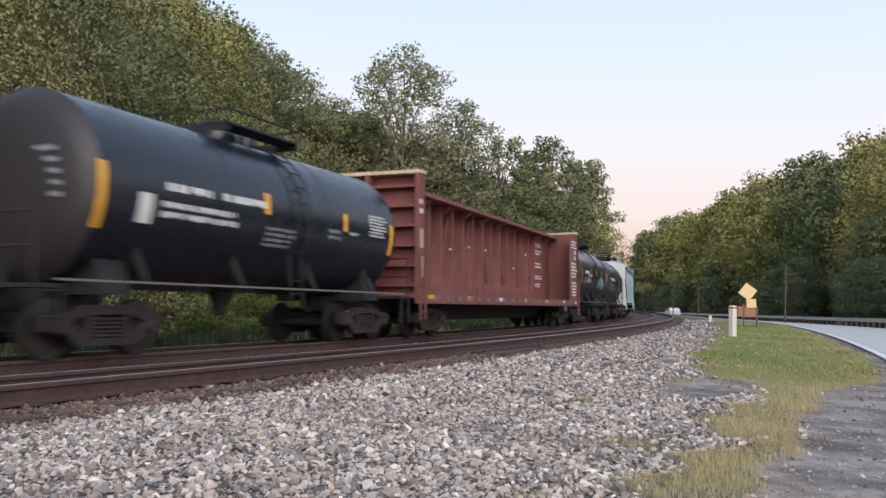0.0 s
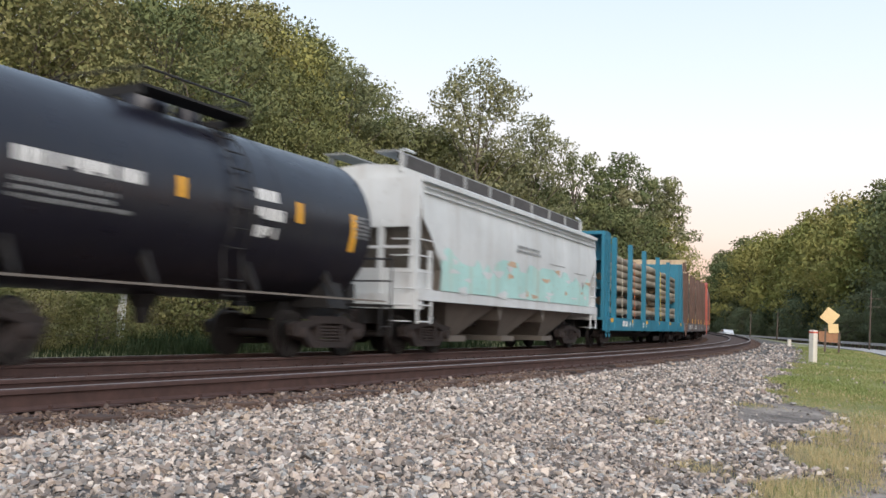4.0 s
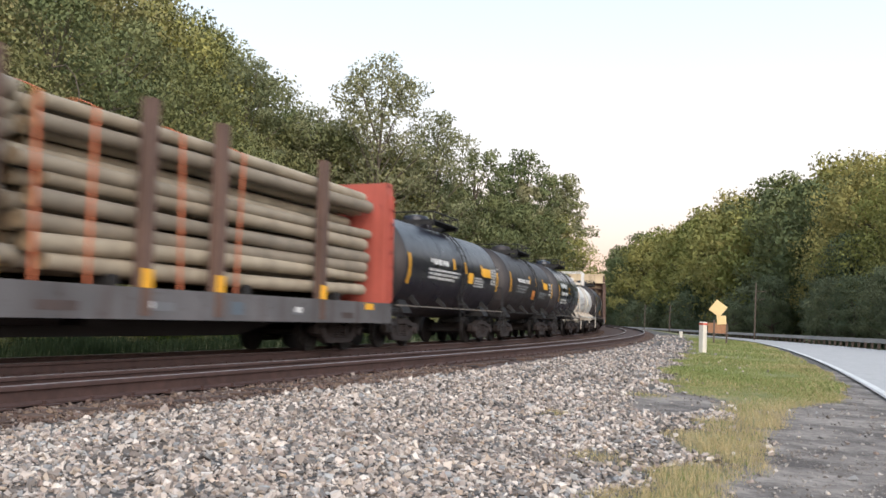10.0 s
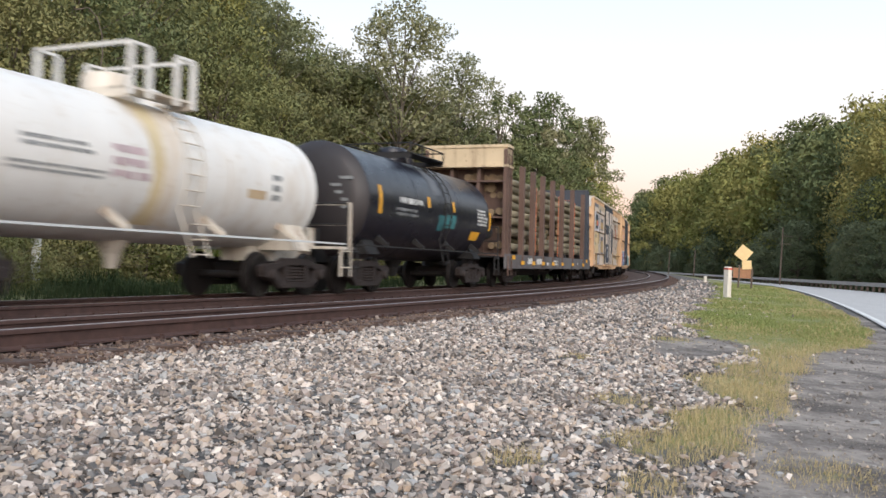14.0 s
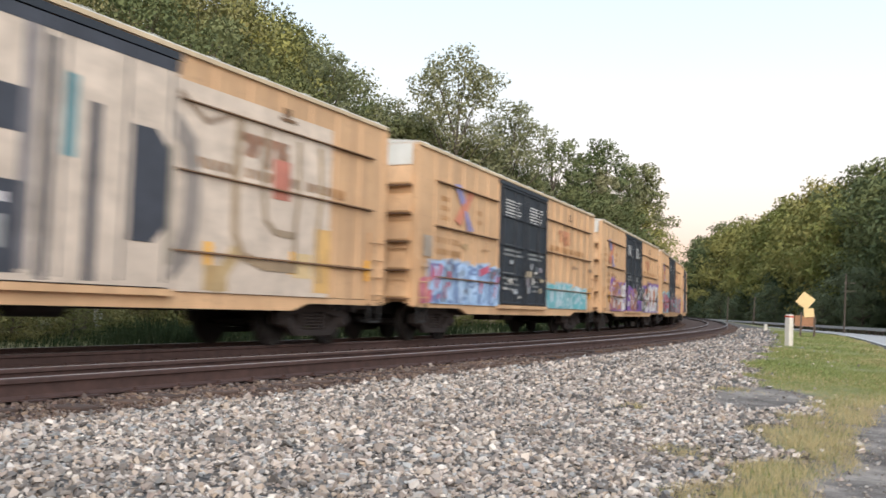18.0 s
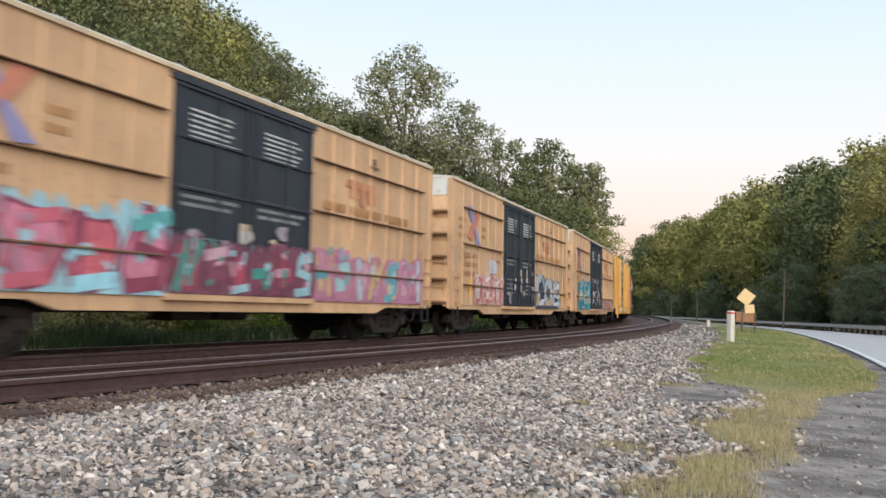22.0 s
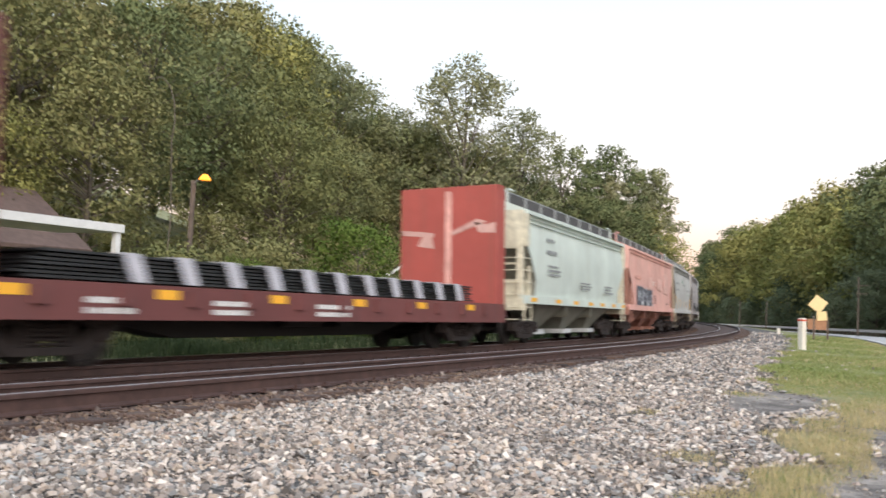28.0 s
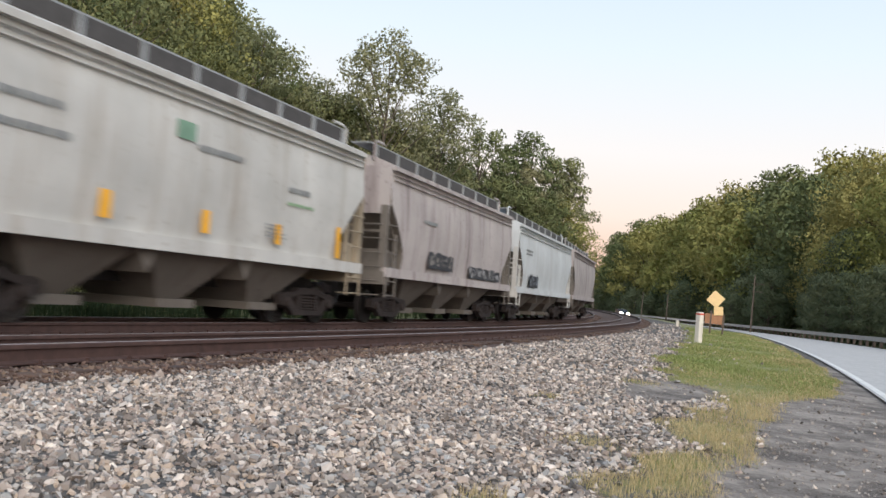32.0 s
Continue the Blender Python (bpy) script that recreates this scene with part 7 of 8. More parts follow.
hopper_car("dusty grey covered hopper with faint green lettering", 382.6, 394.4, P_GREY, P_GREYLOW, paint("brown_dusted_paint", (0.30, 0.25, 0.18), (0.12, 0.085, 0.06), 0.7, 0.7),
           ((0.10, 0.22, 2.95, 3.15, GREYMARK, 1), (0.10, 0.24, 2.55, 2.75, GREYMARK, 1), (0.40, 0.44, 3.1, 3.4, spray((0.16, 0.28, 0.2)), 0), (0.45, 0.58, 2.95, 3.15, GREYMARK, 1), (0.70, 0.80, 2.65, 2.85, GREYMARK, 1), (0.70, 0.82, 2.4, 2.52, spray((0.22, 0.34, 0.2)), 1),
            (0.075, 0.09, 1.5, 2.25, AMBER, 0), (0.265, 0.285, 1.6, 2.02, AMBER, 0), (0.470, 0.488, 1.6, 2.0, AMBER, 0), (0.668, 0.685, 1.6, 2.0, AMBER, 0), (0.88, 0.895, 1.5, 2.2, AMBER, 0), (0.64, 0.70, 1.7, 2.0, GREYMARK, 4)), (), (), 8, True, 3, 4.02)
hopper_car("mottled weather-stained grey covered hopper", 395.9, 408.3, P_MOTTLE, P_GREYLOW, P_GREYLOW,
           ((0.2, 0.3, 2.8, 3.0, GREYMARK, 1),), [(0.24, 0.42, 1.6, 2.1, DK, [(0.24, 0.22, 0.2)], [DK], 411, 4, None), (0.56, 0.86, 1.5, 1.9, DK, [(0.3, 0.3, 0.3)], [DK], 412, 5, None)], (), 9, True, 3, 4.02)
hopper_car("pale blue-white covered hopper with ribbed sides", 409.5, 423.4, P_PALE, P_GREYLOW, P_GREY, ((0.1, 0.2, 2.8, 3.1, GREYMARK, 2),),
           [(0.16, 0.3, 1.5, 2.1, DK, [(0.3, 0.34, 0.4)], [DK], 421, 3, None)], (), 19, True, 3, 3.95)
hopper_car("pinkish grey covered hopper", 424.4, 438.2, P_MOTTLE, P_GREYLOW, P_GREYLOW, (), (), (), 29, True, 3, 3.95)


def motions():
    """The train rolls by; its wheels turn while they are near."""
    beats = [k * 1.0 for k in range(33)]
    for ob, mid in MOVING:
        walk(ob, [(t, on_track(mid - travelled(t))) for t in beats])
    mids = dict((ob.name, mid) for ob, mid in MOVING)
    for w, car, x, local in WHEELS:
        place = mids[car.name] + x
        rows = [(0.0, pose(local, 0, WHEEL_R))]
        frames = [f for f in range(3, 958) if -4.0 < place - travelled(f / 30) < 24.0]
        for f in frames:
            rows.append((f / 30, pose(local, 0, WHEEL_R, 0, -math.degrees((travelled(f / 30) - travelled(frames[0] / 30)) / WHEEL_R) % 360, 0)))
        rows.append((32.0, rows[-1][1]))
        walk(w, rows)
    for ob, rows in AUTOS:
        walk(ob, rows)

# ---------------------------------------------------------------- trees
def leaf_cloud(rng, centres, radii, counts, size, flat=0.75):
    """Leaves as small folded quads scattered in clumps; returns corner and face arrays."""
    c = np.repeat(centres, counts, axis=0)
    r = np.repeat(radii, counts)
    n = len(c)
    d = rng.normal(size=(n, 3))
    d /= np.linalg.norm(d, axis=1)[:, None]
    c = c + d * (r * rng.uniform(0.30, 1.0, n) ** 0.6 * rng.choice([1.0, 1.0, 1.0, 1.22], n))[:, None] * np.array([1, 1, flat])
    a = rng.normal(size=(n, 3))
    a /= np.linalg.norm(a, axis=1)[:, None]
    b = np.cross(a, rng.normal(size=(n, 3)))
    b /= np.linalg.norm(b, axis=1)[:, None]
    s = (size * rng.uniform(0.6, 1.35, n))[:, None]
    out = d * 0.8 + (c - centres.mean(axis=0)) / (np.abs(c - centres.mean(axis=0)).max() + 1e-6) * 0.5 + np.array([0, 0, 0.25]) + rng.normal(size=(n, 3)) * 0.13
    out /= np.linalg.norm(out, axis=1)[:, None]
    b *= np.where((np.cross(a, b) * out).sum(1) < 0, 1, -1)[:, None]      # the leaf's face looks outwards
    v = np.stack([c - a * s, c + b * s * 0.55, c + a * s, c - b * s * 0.55], 1)
    return v.reshape(-1, 3), np.arange(4 * n).reshape(n, 4), np.repeat(out, 4, axis=0)


def limb(sh, p, q, r0, r1):
    sh.tube(p, q, r0, 7, r1)


def make_tree(name, seed, height, width, leaves, size, leaf_mat, bark=BARK, base=0.22, airy=0.0, clumps=70, lean=0.0):
    """A prototype of trunk with limbs and a crown of clumped leaves; returns two meshes."""
    rng, rnd = np.random.default_rng(seed), random.Random(seed)
    sh = Shape()
    top = Vector((lean, 0, height * 0.86))
    pts = [Vector((lean * f * f + rnd.uniform(-1, 1) * 0.02 * height * f, rnd.uniform(-1, 1) * 0.02 * height * f, height * 0.86 * f)) for f in (0, 0.2, 0.4, 0.6, 0.8, 1.0)]
    r = height * 0.017 + 0.04
    for i in range(5):
        limb(sh, pts[i], pts[i + 1], r * (1 - i / 5.5), r * (1 - (i + 1) / 5.5))
    centres, radii = [], []
    for k in range(clumps):
        f = rnd.uniform(base, 1.0)
        spread = width * 0.5 * (math.sin(math.pi * min(1, (f - base) / (1.06 - base)) ** 0.75) ** 0.7 + 0.12) * (1 + 0.25 * math.sin(k * 1.7 + seed))
        a = rnd.uniform(0, 6.283)
        d = spread * rnd.uniform(0.35, 1.0) ** 0.6
        z = height * f * rnd.uniform(0.95, 1.03)
        centres.append((lean * f * f + math.cos(a) * d, math.sin(a) * d, z))
        radii.append(width * rnd.uniform(0.09, 0.17) * (1 - 0.35 * airy))
        if k % 3 == 0:
            g = min(0.95, f * 0.85)
            j = min(4, int(g * 5))
            root = pts[j].lerp(pts[j + 1], g * 5 - j)
            limb(sh, root, centres[-1], r * 0.35 * (1 - 0.6 * f), r * 0.06)
    counts = np.maximum(4, (np.array(radii) ** 2 / sum(x * x for x in radii) * leaves)).astype(int)
    v, f, soft_normals = leaf_cloud(rng, np.array(centres), np.array(radii), counts, size)
    me = bpy.data.meshes.new(name + "_crown")
    me.from_pydata(v.tolist(), [], f.tolist())
    me.shade_smooth()
    me.normals_split_custom_set_from_vertices(soft_normals.tolist())
    me.materials.append(leaf_mat)
    return sh.mesh(name + "_trunk", bark), me


def plant(kind, x, y, turn, k, label, group, kz=None):
    t, c = kind
    ob = thing("tree", label, "tree", group, at=(x, y, float(level(x, y)) - 0.15))
    ob.rotation_euler = (0, 0, turn)
    ob.scale = (k, k, kz or k)
    part("trunk", t, None, ob)
    part("crown", c, None, ob)
    return ob


OAKS = [make_tree("oak", 11, 14, 9.5, 15000, 0.120, LEAF_HILL, clumps=150), make_tree("oak", 12, 15, 8.5, 15000, 0.120, LEAF_DARK, clumps=150), make_tree("oak", 13, 12, 10.0, 15000, 0.120, LEAF_HILL, clumps=140), make_tree("oak", 14, 13, 9.0, 15000, 0.120, LEAF_GOLD, clumps=150)]
LUSH = [make_tree("bushy", 21, 7, 6.5, 8000, 0.105, LEAF_BRIGHT, base=0.08, clumps=100), make_tree("bushy", 22, 6, 7.0, 8000, 0.105, LEAF_HILL, base=0.05, clumps=100)]
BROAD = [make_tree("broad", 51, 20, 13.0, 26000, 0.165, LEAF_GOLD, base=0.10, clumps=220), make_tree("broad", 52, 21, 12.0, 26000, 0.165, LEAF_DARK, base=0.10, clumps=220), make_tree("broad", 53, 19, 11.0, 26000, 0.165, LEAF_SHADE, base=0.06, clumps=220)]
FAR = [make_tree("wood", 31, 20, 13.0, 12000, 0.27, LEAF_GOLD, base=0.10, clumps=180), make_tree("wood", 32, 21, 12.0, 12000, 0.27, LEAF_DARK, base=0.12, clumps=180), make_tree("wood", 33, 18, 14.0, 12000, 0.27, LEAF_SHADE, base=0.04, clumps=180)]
AIRY = [make_tree("sycamore", 41, 20, 8.2, 15000, 0.135, LEAF_PALE, BARK, 0.14, 0.45, 150), make_tree("slender", 42, 15, 5.6, 10500, 0.13, LEAF_DARK, BARK, 0.04, 0.45, 150, 0.8), make_tree("slender", 43, 15, 4.8, 9000, 0.13, LEAF_PALE, BARK, 0.10, 0.6, 120, -0.5)]


HIGH_H = {}
for kinds in (OAKS, LUSH, BROAD, FAR, AIRY):
    for kd in kinds:
        HIGH_H[kd[1].name] = max(v.co.z for v in kd[1].vertices)
LEFT_TOPS = ([-45, -30, -21, -17, -14, -12, -10.5, -8, -5, -3.2, 0, 3, 4.4, 8.1, 10, 12.0, 12.7, 13.3, 16], [20.5, 20.2, 19.4, 19.4, 18.4, 17.4, 16.4, 14.8, 12.9, 12.0, 11.4, 11.0, 10.5, 10.0, 9.6, 8.8, 6.5, 2.0, 1.0])
RIGHT_TOPS = ([12.0, 13.6, 14.0, 14.6, 15.6, 16.6, 20.0, 25.1, 28.4, 33.0, 45], [0.9, 1.3, 1.9, 3.6, 5.0, 5.7, 7.7, 9.8, 10.5, 11.1, 12])


def woods():
    """Trees in rows; no top rises over the tree line of the valley."""
    rnd = random.Random(77)

    def grow(kinds, p, s, k0, k1, tops, lab, grp, least=0.25):
        x, y, _ = spot(p, s)
        kind = rnd.choice(kinds)
        d = math.hypot(x, y)
        az = math.degrees(math.atan2(x, y))
        k = rnd.uniform(k0, k1)
        if tops is not None and -60 < az < 60:
            limit = math.tan(radians(float(np.interp(az, *tops)))) * d + 1.0 - float(level(x, y))
            k = min(k, limit * rnd.uniform(0.90, 1.06) / HIGH_H[kind[1].name])
        if k > least:
            plant(kind, x, y, rnd.uniform(0, 6.28), k, lab, grp)
    hill = "wooded hillside behind the railway"
    s = -18.0
    while s < 200:
        near = s < 60
        for p, kinds, k0, k1, lab in ((25.5, LUSH, 0.50, 0.90, "bushy bright green tree at the foot of the hill"), (30.5, OAKS + LUSH, 0.60, 0.80, "leafy olive-green tree on the hillside"),
                                      (36.0, OAKS, 0.85, 1.05, "leafy olive-green tree on the hillside"), (43.0, OAKS, 1.05, 1.35, "tall dark green tree on the hillside"), (51.0, OAKS, 1.2, 1.7, "tall dark green tree on the hillside")):
            if p > 46 and s > 90:
                continue
            if p > 40 and int(s * 10) % 2:
                continue
            if 10 < s < 36 and p < 26:
                continue
            grow(kinds, p + rnd.uniform(-1.8, 1.8), s + rnd.uniform(-2.0, 2.0), k0, k1, LEFT_TOPS, lab, hill)
        s += 4.6 + 0.02 * max(0, s)
    s = -14.0
    while s < 60:
        grow(LUSH, 20.0 + rnd.uniform(-1.4, 1.4), s, 0.22, 0.42, None, "low leafy shrub behind the far track", "shrubs behind the far track", 0.1)
        s += rnd.uniform(1.2, 2.2)
    far = "woods across the road"
    s = 50.0
    while s < 330:
        # the two low rows wear the shade tone, for the dark beneath the crowns
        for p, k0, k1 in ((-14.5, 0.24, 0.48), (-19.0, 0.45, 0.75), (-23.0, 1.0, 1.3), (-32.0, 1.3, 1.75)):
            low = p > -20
            grow((BROAD[2:] if low else BROAD[:2] + BROAD[:1]) if s < 125 and p > -28 else FAR[2:] if low else FAR[:2] + FAR[:1], p + rnd.uniform(-2, 2), s + rnd.uniform(-3, 3), k0, k1, RIGHT_TOPS, "full-crowned golden green tree, shade-toned in the low rows, beyond the guardrail", far)
        s += 7.5 + 0.03 * (s - 50)


def at_angle(az, d):
    return d * math.sin(radians(az)), d * math.cos(radians(az))


woods()
x, y = at_angle(-1.2, 66)
plant(AIRY[0], x, y, 0.4, 1.0, "tall airy sycamore with pale leaves", "single tall trees")
x, y = at_angle(2.6, 70)
plant(AIRY[0], x, y, 2.4, 0.86, "airy sycamore with pale leaves", "single tall trees")
for az, d, k in ((0.3, 66, 0.62), (2.0, 70, 0.62), (3.6, 74, 0.74), (5.3, 78, 1.06), (6.4, 84, 0.84), (7.4, 88, 1.12), (8.4, 90, 1.04), (9.2, 92, 1.24), (9.9, 96, 1.06), (10.5, 98, 1.20), (11.0, 100, 1.16)):
    x, y = at_angle(az, d)
    plant(AIRY[1 if int(az * 10) % 3 else 2], x, y, az, k, "slender dark tree with thin top growth", "single tall trees")
for az, top, d in ((-6.0, 13.0, 74), (-4.7, 12.4, 70), (-3.3, 11.7, 72), (-1.9, 11.3, 74), (-0.5, 10.9, 72), (1.0, 10.4, 76), (2.3, 9.6, 74), (3.5, 8.8, 78), (4.8, 8.6, 80), (6.4, 8.2, 84), (8.0, 7.8, 88), (9.4, 7.4, 92), (10.3, 7.0, 97)):
    x, y = at_angle(az, d)
    kind = OAKS[(1, 0, 1, 3)[int(d + top * 10) % 4]]
    plant(kind, x, y, az * 2.3, (math.tan(radians(top)) * d + 1.0 - float(level(x, y))) / HIGH_H[kind[1].name], "dense dark green tree at the end of the hill", "wooded hillside behind the railway")
x, y = at_angle(-7.8, 39)
plant(LUSH[0], x, y, 1.0, 0.72, "bright green rounded bush beside the house", "single tall trees")
x, y = at_angle(-14.5, 33)
plant(LUSH[1], x, y, 2.0, 0.62, "olive green rounded bush behind the far track", "single tall trees")
for az, d, k in ((-24.2, 22.6, 0.27), (-27.5, 21.8, 0.27), (-30.5, 21.5, 0.27), (-18.9, 27.5, 0.50), (-16.6, 28, 0.42), (-21.0, 27, 0.40)):
    x, y = at_angle(az, d)
    plant(LUSH[1], x, y, az, k, "olive green leafy bush behind the far track", "shrubs behind the far track")
for az, d, k in ((-9.8, 66, 0.80), (-5.4, 70, 0.74)):
    x, y = at_angle(az, d)
    plant(AIRY[0], x, y, az, k, "airy pale tree on the ridge", "single tall trees")

# ---------------------------------------------------------------- ballast stones and grass
def gravel(name, label, mat, seed, rings, chance, lift=0.0, around=0):
    """Crushed stones, lying flat and half sunk, that get larger and thinner-spread with distance."""
    rng = np.random.default_rng(seed)
    forms = []
    cube = np.array([(x, y, z) for z in (-0.62, 0.62) for x, y in ((-0.72, -0.72), (0.72, -0.72), (0.72, 0.72), (-0.72, 0.72))]) * np.array([[1.0]] * 4 + [[0.82]] * 4)
    for k in range(24):
        forms.append((cube + rng.normal(size=(8, 3)) * 0.20) * np.array([1.1, rng.uniform(0.75, 1.0), rng.uniform(0.45, 0.80)]))
    tri = np.array([(0, 2, 1), (0, 3, 2), (4, 5, 6), (4, 6, 7), (0, 1, 5), (0, 5, 4), (1, 2, 6), (1, 6, 5), (2, 3, 7), (2, 7, 6), (3, 0, 4), (3, 4, 7)])
    xs, ys, sz = [], [], []
    for d0, d1, per, s0, s1 in rings:
        n = int(radians(80) / 2 * (d1 * d1 - d0 * d0) * per)
        d = np.sqrt(rng.uniform(d0 * d0, d1 * d1, n))
        a = np.radians(rng.uniform(-43, 37, n))
        xs.append(d * np.sin(a)), ys.append(d * np.cos(a)), sz.append((s0 + (s1 - s0) * rng.uniform(0, 1, n) ** 1.5) * rng.choice([0.65, 0.85, 0.95, 1.05, 1.3], n))
    if around:
        n = around
        pa, sa = rng.uniform(-1.0, 5.5, n), rng.uniform(-16, 26, n)
        a = HEAD - sa / RAD
        x, y = HUB[0] + (RAD + P_RAIL - pa) * np.cos(a), HUB[1] - (RAD + P_RAIL - pa) * np.sin(a)
        az = np.degrees(np.arctan2(x, y))
        out = (az < -43) | (az > 37) | (np.hypot(x, y) < 2.2)
        xs.append(x[out]), ys.append(y[out]), sz.append(rng.uniform(0.022, 0.045, out.sum()))
    x, y, s = np.concatenate(xs), np.concatenate(ys), np.concatenate(sz)
    keep = rng.uniform(size=len(x)) < chance(x, y)
    x, y, s = x[keep], y[keep], s[keep]
    p, _ = plan(x, y)
    n = len(x)
    z = level(x, y) + lift + s * rng.uniform(-0.2, 0.9, n) + ripple(x, y)
    ax = rng.normal(size=(n, 3)) * np.array([1.0, 1.0, 0.2])
    ax /= np.linalg.norm(ax, axis=1)[:, None]
    half, turn = rng.normal(size=n) * 0.42, rng.uniform(0, math.pi, n)
    tw, (ti, tj, tk) = np.cos(half), (ax * np.sin(half)[:, None]).T       # a small tilt after a free turn about the upright
    cw, cz = np.cos(turn), np.sin(turn)
    w, i, j, k = tw * cw - tk * cz, ti * cw + tj * cz, tj * cw - ti * cz, tw * cz + tk * cw
    rot = np.stack([np.stack([1 - 2 * (j * j + k * k), 2 * (i * j - k * w), 2 * (i * k + j * w)], -1), np.stack([2 * (i * j + k * w), 1 - 2 * (i * i + k * k), 2 * (j * k - i * w)], -1), np.stack([2 * (i * k - j * w), 2 * (j * k + i * w), 1 - 2 * (i * i + j * j)], -1)], 1)
    v = np.einsum("nij,nkj->nki", rot, np.array(forms)[rng.integers(0, 24, n)]) * s[:, None, None] + np.stack([x, y, z], -1)[:, None, :]
    f = tri[None] + (np.arange(n) * 8)[:, None, None]
    me = bpy.data.meshes.new(name)
    nv, nf = n * 8, n * 12
    me.vertices.add(nv), me.loops.add(nf * 3), me.polygons.add(nf)
    me.vertices.foreach_set("co", v.reshape(-1).astype(np.float32))
    me.loops.foreach_set("vertex_index", f.reshape(-1).astype(np.int32))
    me.polygons.foreach_set("loop_start", np.arange(0, nf * 3, 3, dtype=np.int32))
    me.polygons.foreach_set("loop_total", np.full(nf, 3, dtype=np.int32))
    me.update(), me.validate()
    me.shade_flat()
    me.materials.append(mat)
    return tagged(new(name, me), label, "ballast", kind="stuff")


def loose(x, y):
    """Chance of a stone: few in grass and on worn soil, none past the tie ends."""
    p, s = plan(x, y)
    edge = 5.30 + 0.14 * fuzz(x, y, 6.0)
    return (p < edge) * (p > -0.9) * (1 - 0.985 * np.clip(grassy(x, y) * 1.6, 0, 1)) * (1 - 0.99 * np.clip(dirty(x, y) * 1.5, 0, 1))


def by_ties(x, y):
    p, s = plan(x, y)
    return (p > 5.2) * (p < 6.02) * smooth(5.2, 5.45, p) * 0.8


def on_soil(x, y):
    p, s = plan(x, y)
    return (p < 2.2) * (p > -1.0) * dirty(x, y) * (1 - np.clip(grassy(x, y) * 1.4, 0, 1))


RINGS = ((2.2, 5, 1350, 0.009, 0.027), (5, 8, 1050, 0.010, 0.028), (8, 13, 560, 0.012, 0.032), (13, 22, 190, 0.016, 0.038), (22, 38, 45, 0.022, 0.046), (38, 70, 5, 0.04, 0.08))
gravel("ballast", "loose grey and tan crushed ballast stones", STONE, 8, RINGS, loose, 0.0, 52000)
gravel("tie_ballast", "rust-stained ballast stones between the ties", STONE_RUST, 9, ((5, 9, 1100, 0.010, 0.028), (9, 16, 420, 0.012, 0.032)), by_ties, 0.006)
gravel("pebbles", "small grey pebbles on the worn soil", PEBBLE, 10, ((2.5, 8, 260, 0.004, 0.014), (8, 18, 60, 0.006, 0.02)), on_soil)


def blades(name, label, mat, zones, seed, weight, bend=0.5):
    """Grass as thin bent two-piece blades; zones of (p0, p1, s0, s1, blades a square metre, width, height, height)."""
    rng = np.random.default_rng(seed)
    vs = []
    for p0, p1, s0, s1, per, width, h0, h1 in zones:
        count = int((p1 - p0) * (s1 - s0) * per)
        a = HEAD - rng.uniform(s0, s1, count) / RAD
        r = RAD + P_RAIL - rng.uniform(p0, p1, count)
        x, y = HUB[0] + r * np.cos(a), HUB[1] - r * np.sin(a)
        keep = rng.uniform(size=count) < weight(x, y)
        x, y = x[keep], y[keep]
        n = len(x)
        h = rng.uniform(h0, h1, n) * (0.75 + 0.5 * np.clip(fuzz(x, y, 1.1, 4), -1, 1)) * (0.45 + 0.55 * np.clip(weight(x, y), 0, 1))
        a = rng.uniform(0, 6.283, n)
        d = np.stack([np.cos(a), np.sin(a), np.zeros(n)], -1)
        side = np.stack([-np.sin(a), np.cos(a), np.zeros(n)], -1) * width
        base = np.stack([x, y, level(x, y) - 0.01], -1)
        k = bend * rng.uniform(0.4, 1.6, n)
        mid = base + d * (h * 0.22 * k)[:, None] + np.array([0, 0, 1]) * (h * 0.6)[:, None]
        tip = base + d * (h * 0.75 * k)[:, None] + np.array([0, 0, 1]) * (h * (1 - 0.2 * k))[:, None]
        vs.append(np.stack([base - side, base + side, mid + side * 0.8, mid - side * 0.8, tip], 1))
    v = np.concatenate(vs)
    k = np.arange(len(v)) * 5
    faces = np.concatenate([np.stack([k, k + 1, k + 3], -1), np.stack([k + 1, k + 2, k + 3], -1), np.stack([k + 3, k + 2, k + 4], -1)])
    me = bpy.data.meshes.new(name)
    me.from_pydata(v.reshape(-1, 3).tolist(), [], faces.tolist())
    me.materials.append(mat)
    return tagged(new(name, me), label, "grass", kind="stuff")


def green_here(x, y):
    p, s = plan(x, y)
    return np.clip(grassy(x, y) * (0.30 + 0.70 * smooth(9, 16, s) + 0.3 * fuzz(x, y, 0.8, 1)), 0, 1)


def dry_here(x, y):
    p, s = plan(x, y)
    rim = smooth(0.9, 0.4, grassy(x, y))
    return np.clip(grassy(x, y) * (0.25 + 0.75 * smooth(15, 9, s) + 0.5 * smooth(0.6, -0.6, p) + 0.6 * rim + 0.45 * fuzz(x, y, 0.8, 3)), 0, 1)


def behind(x, y):
    p, s = plan(x, y)
    return (0.35 + 0.65 * np.clip(fuzz(x, y, 0.7, 3) + 0.5, 0, 1))


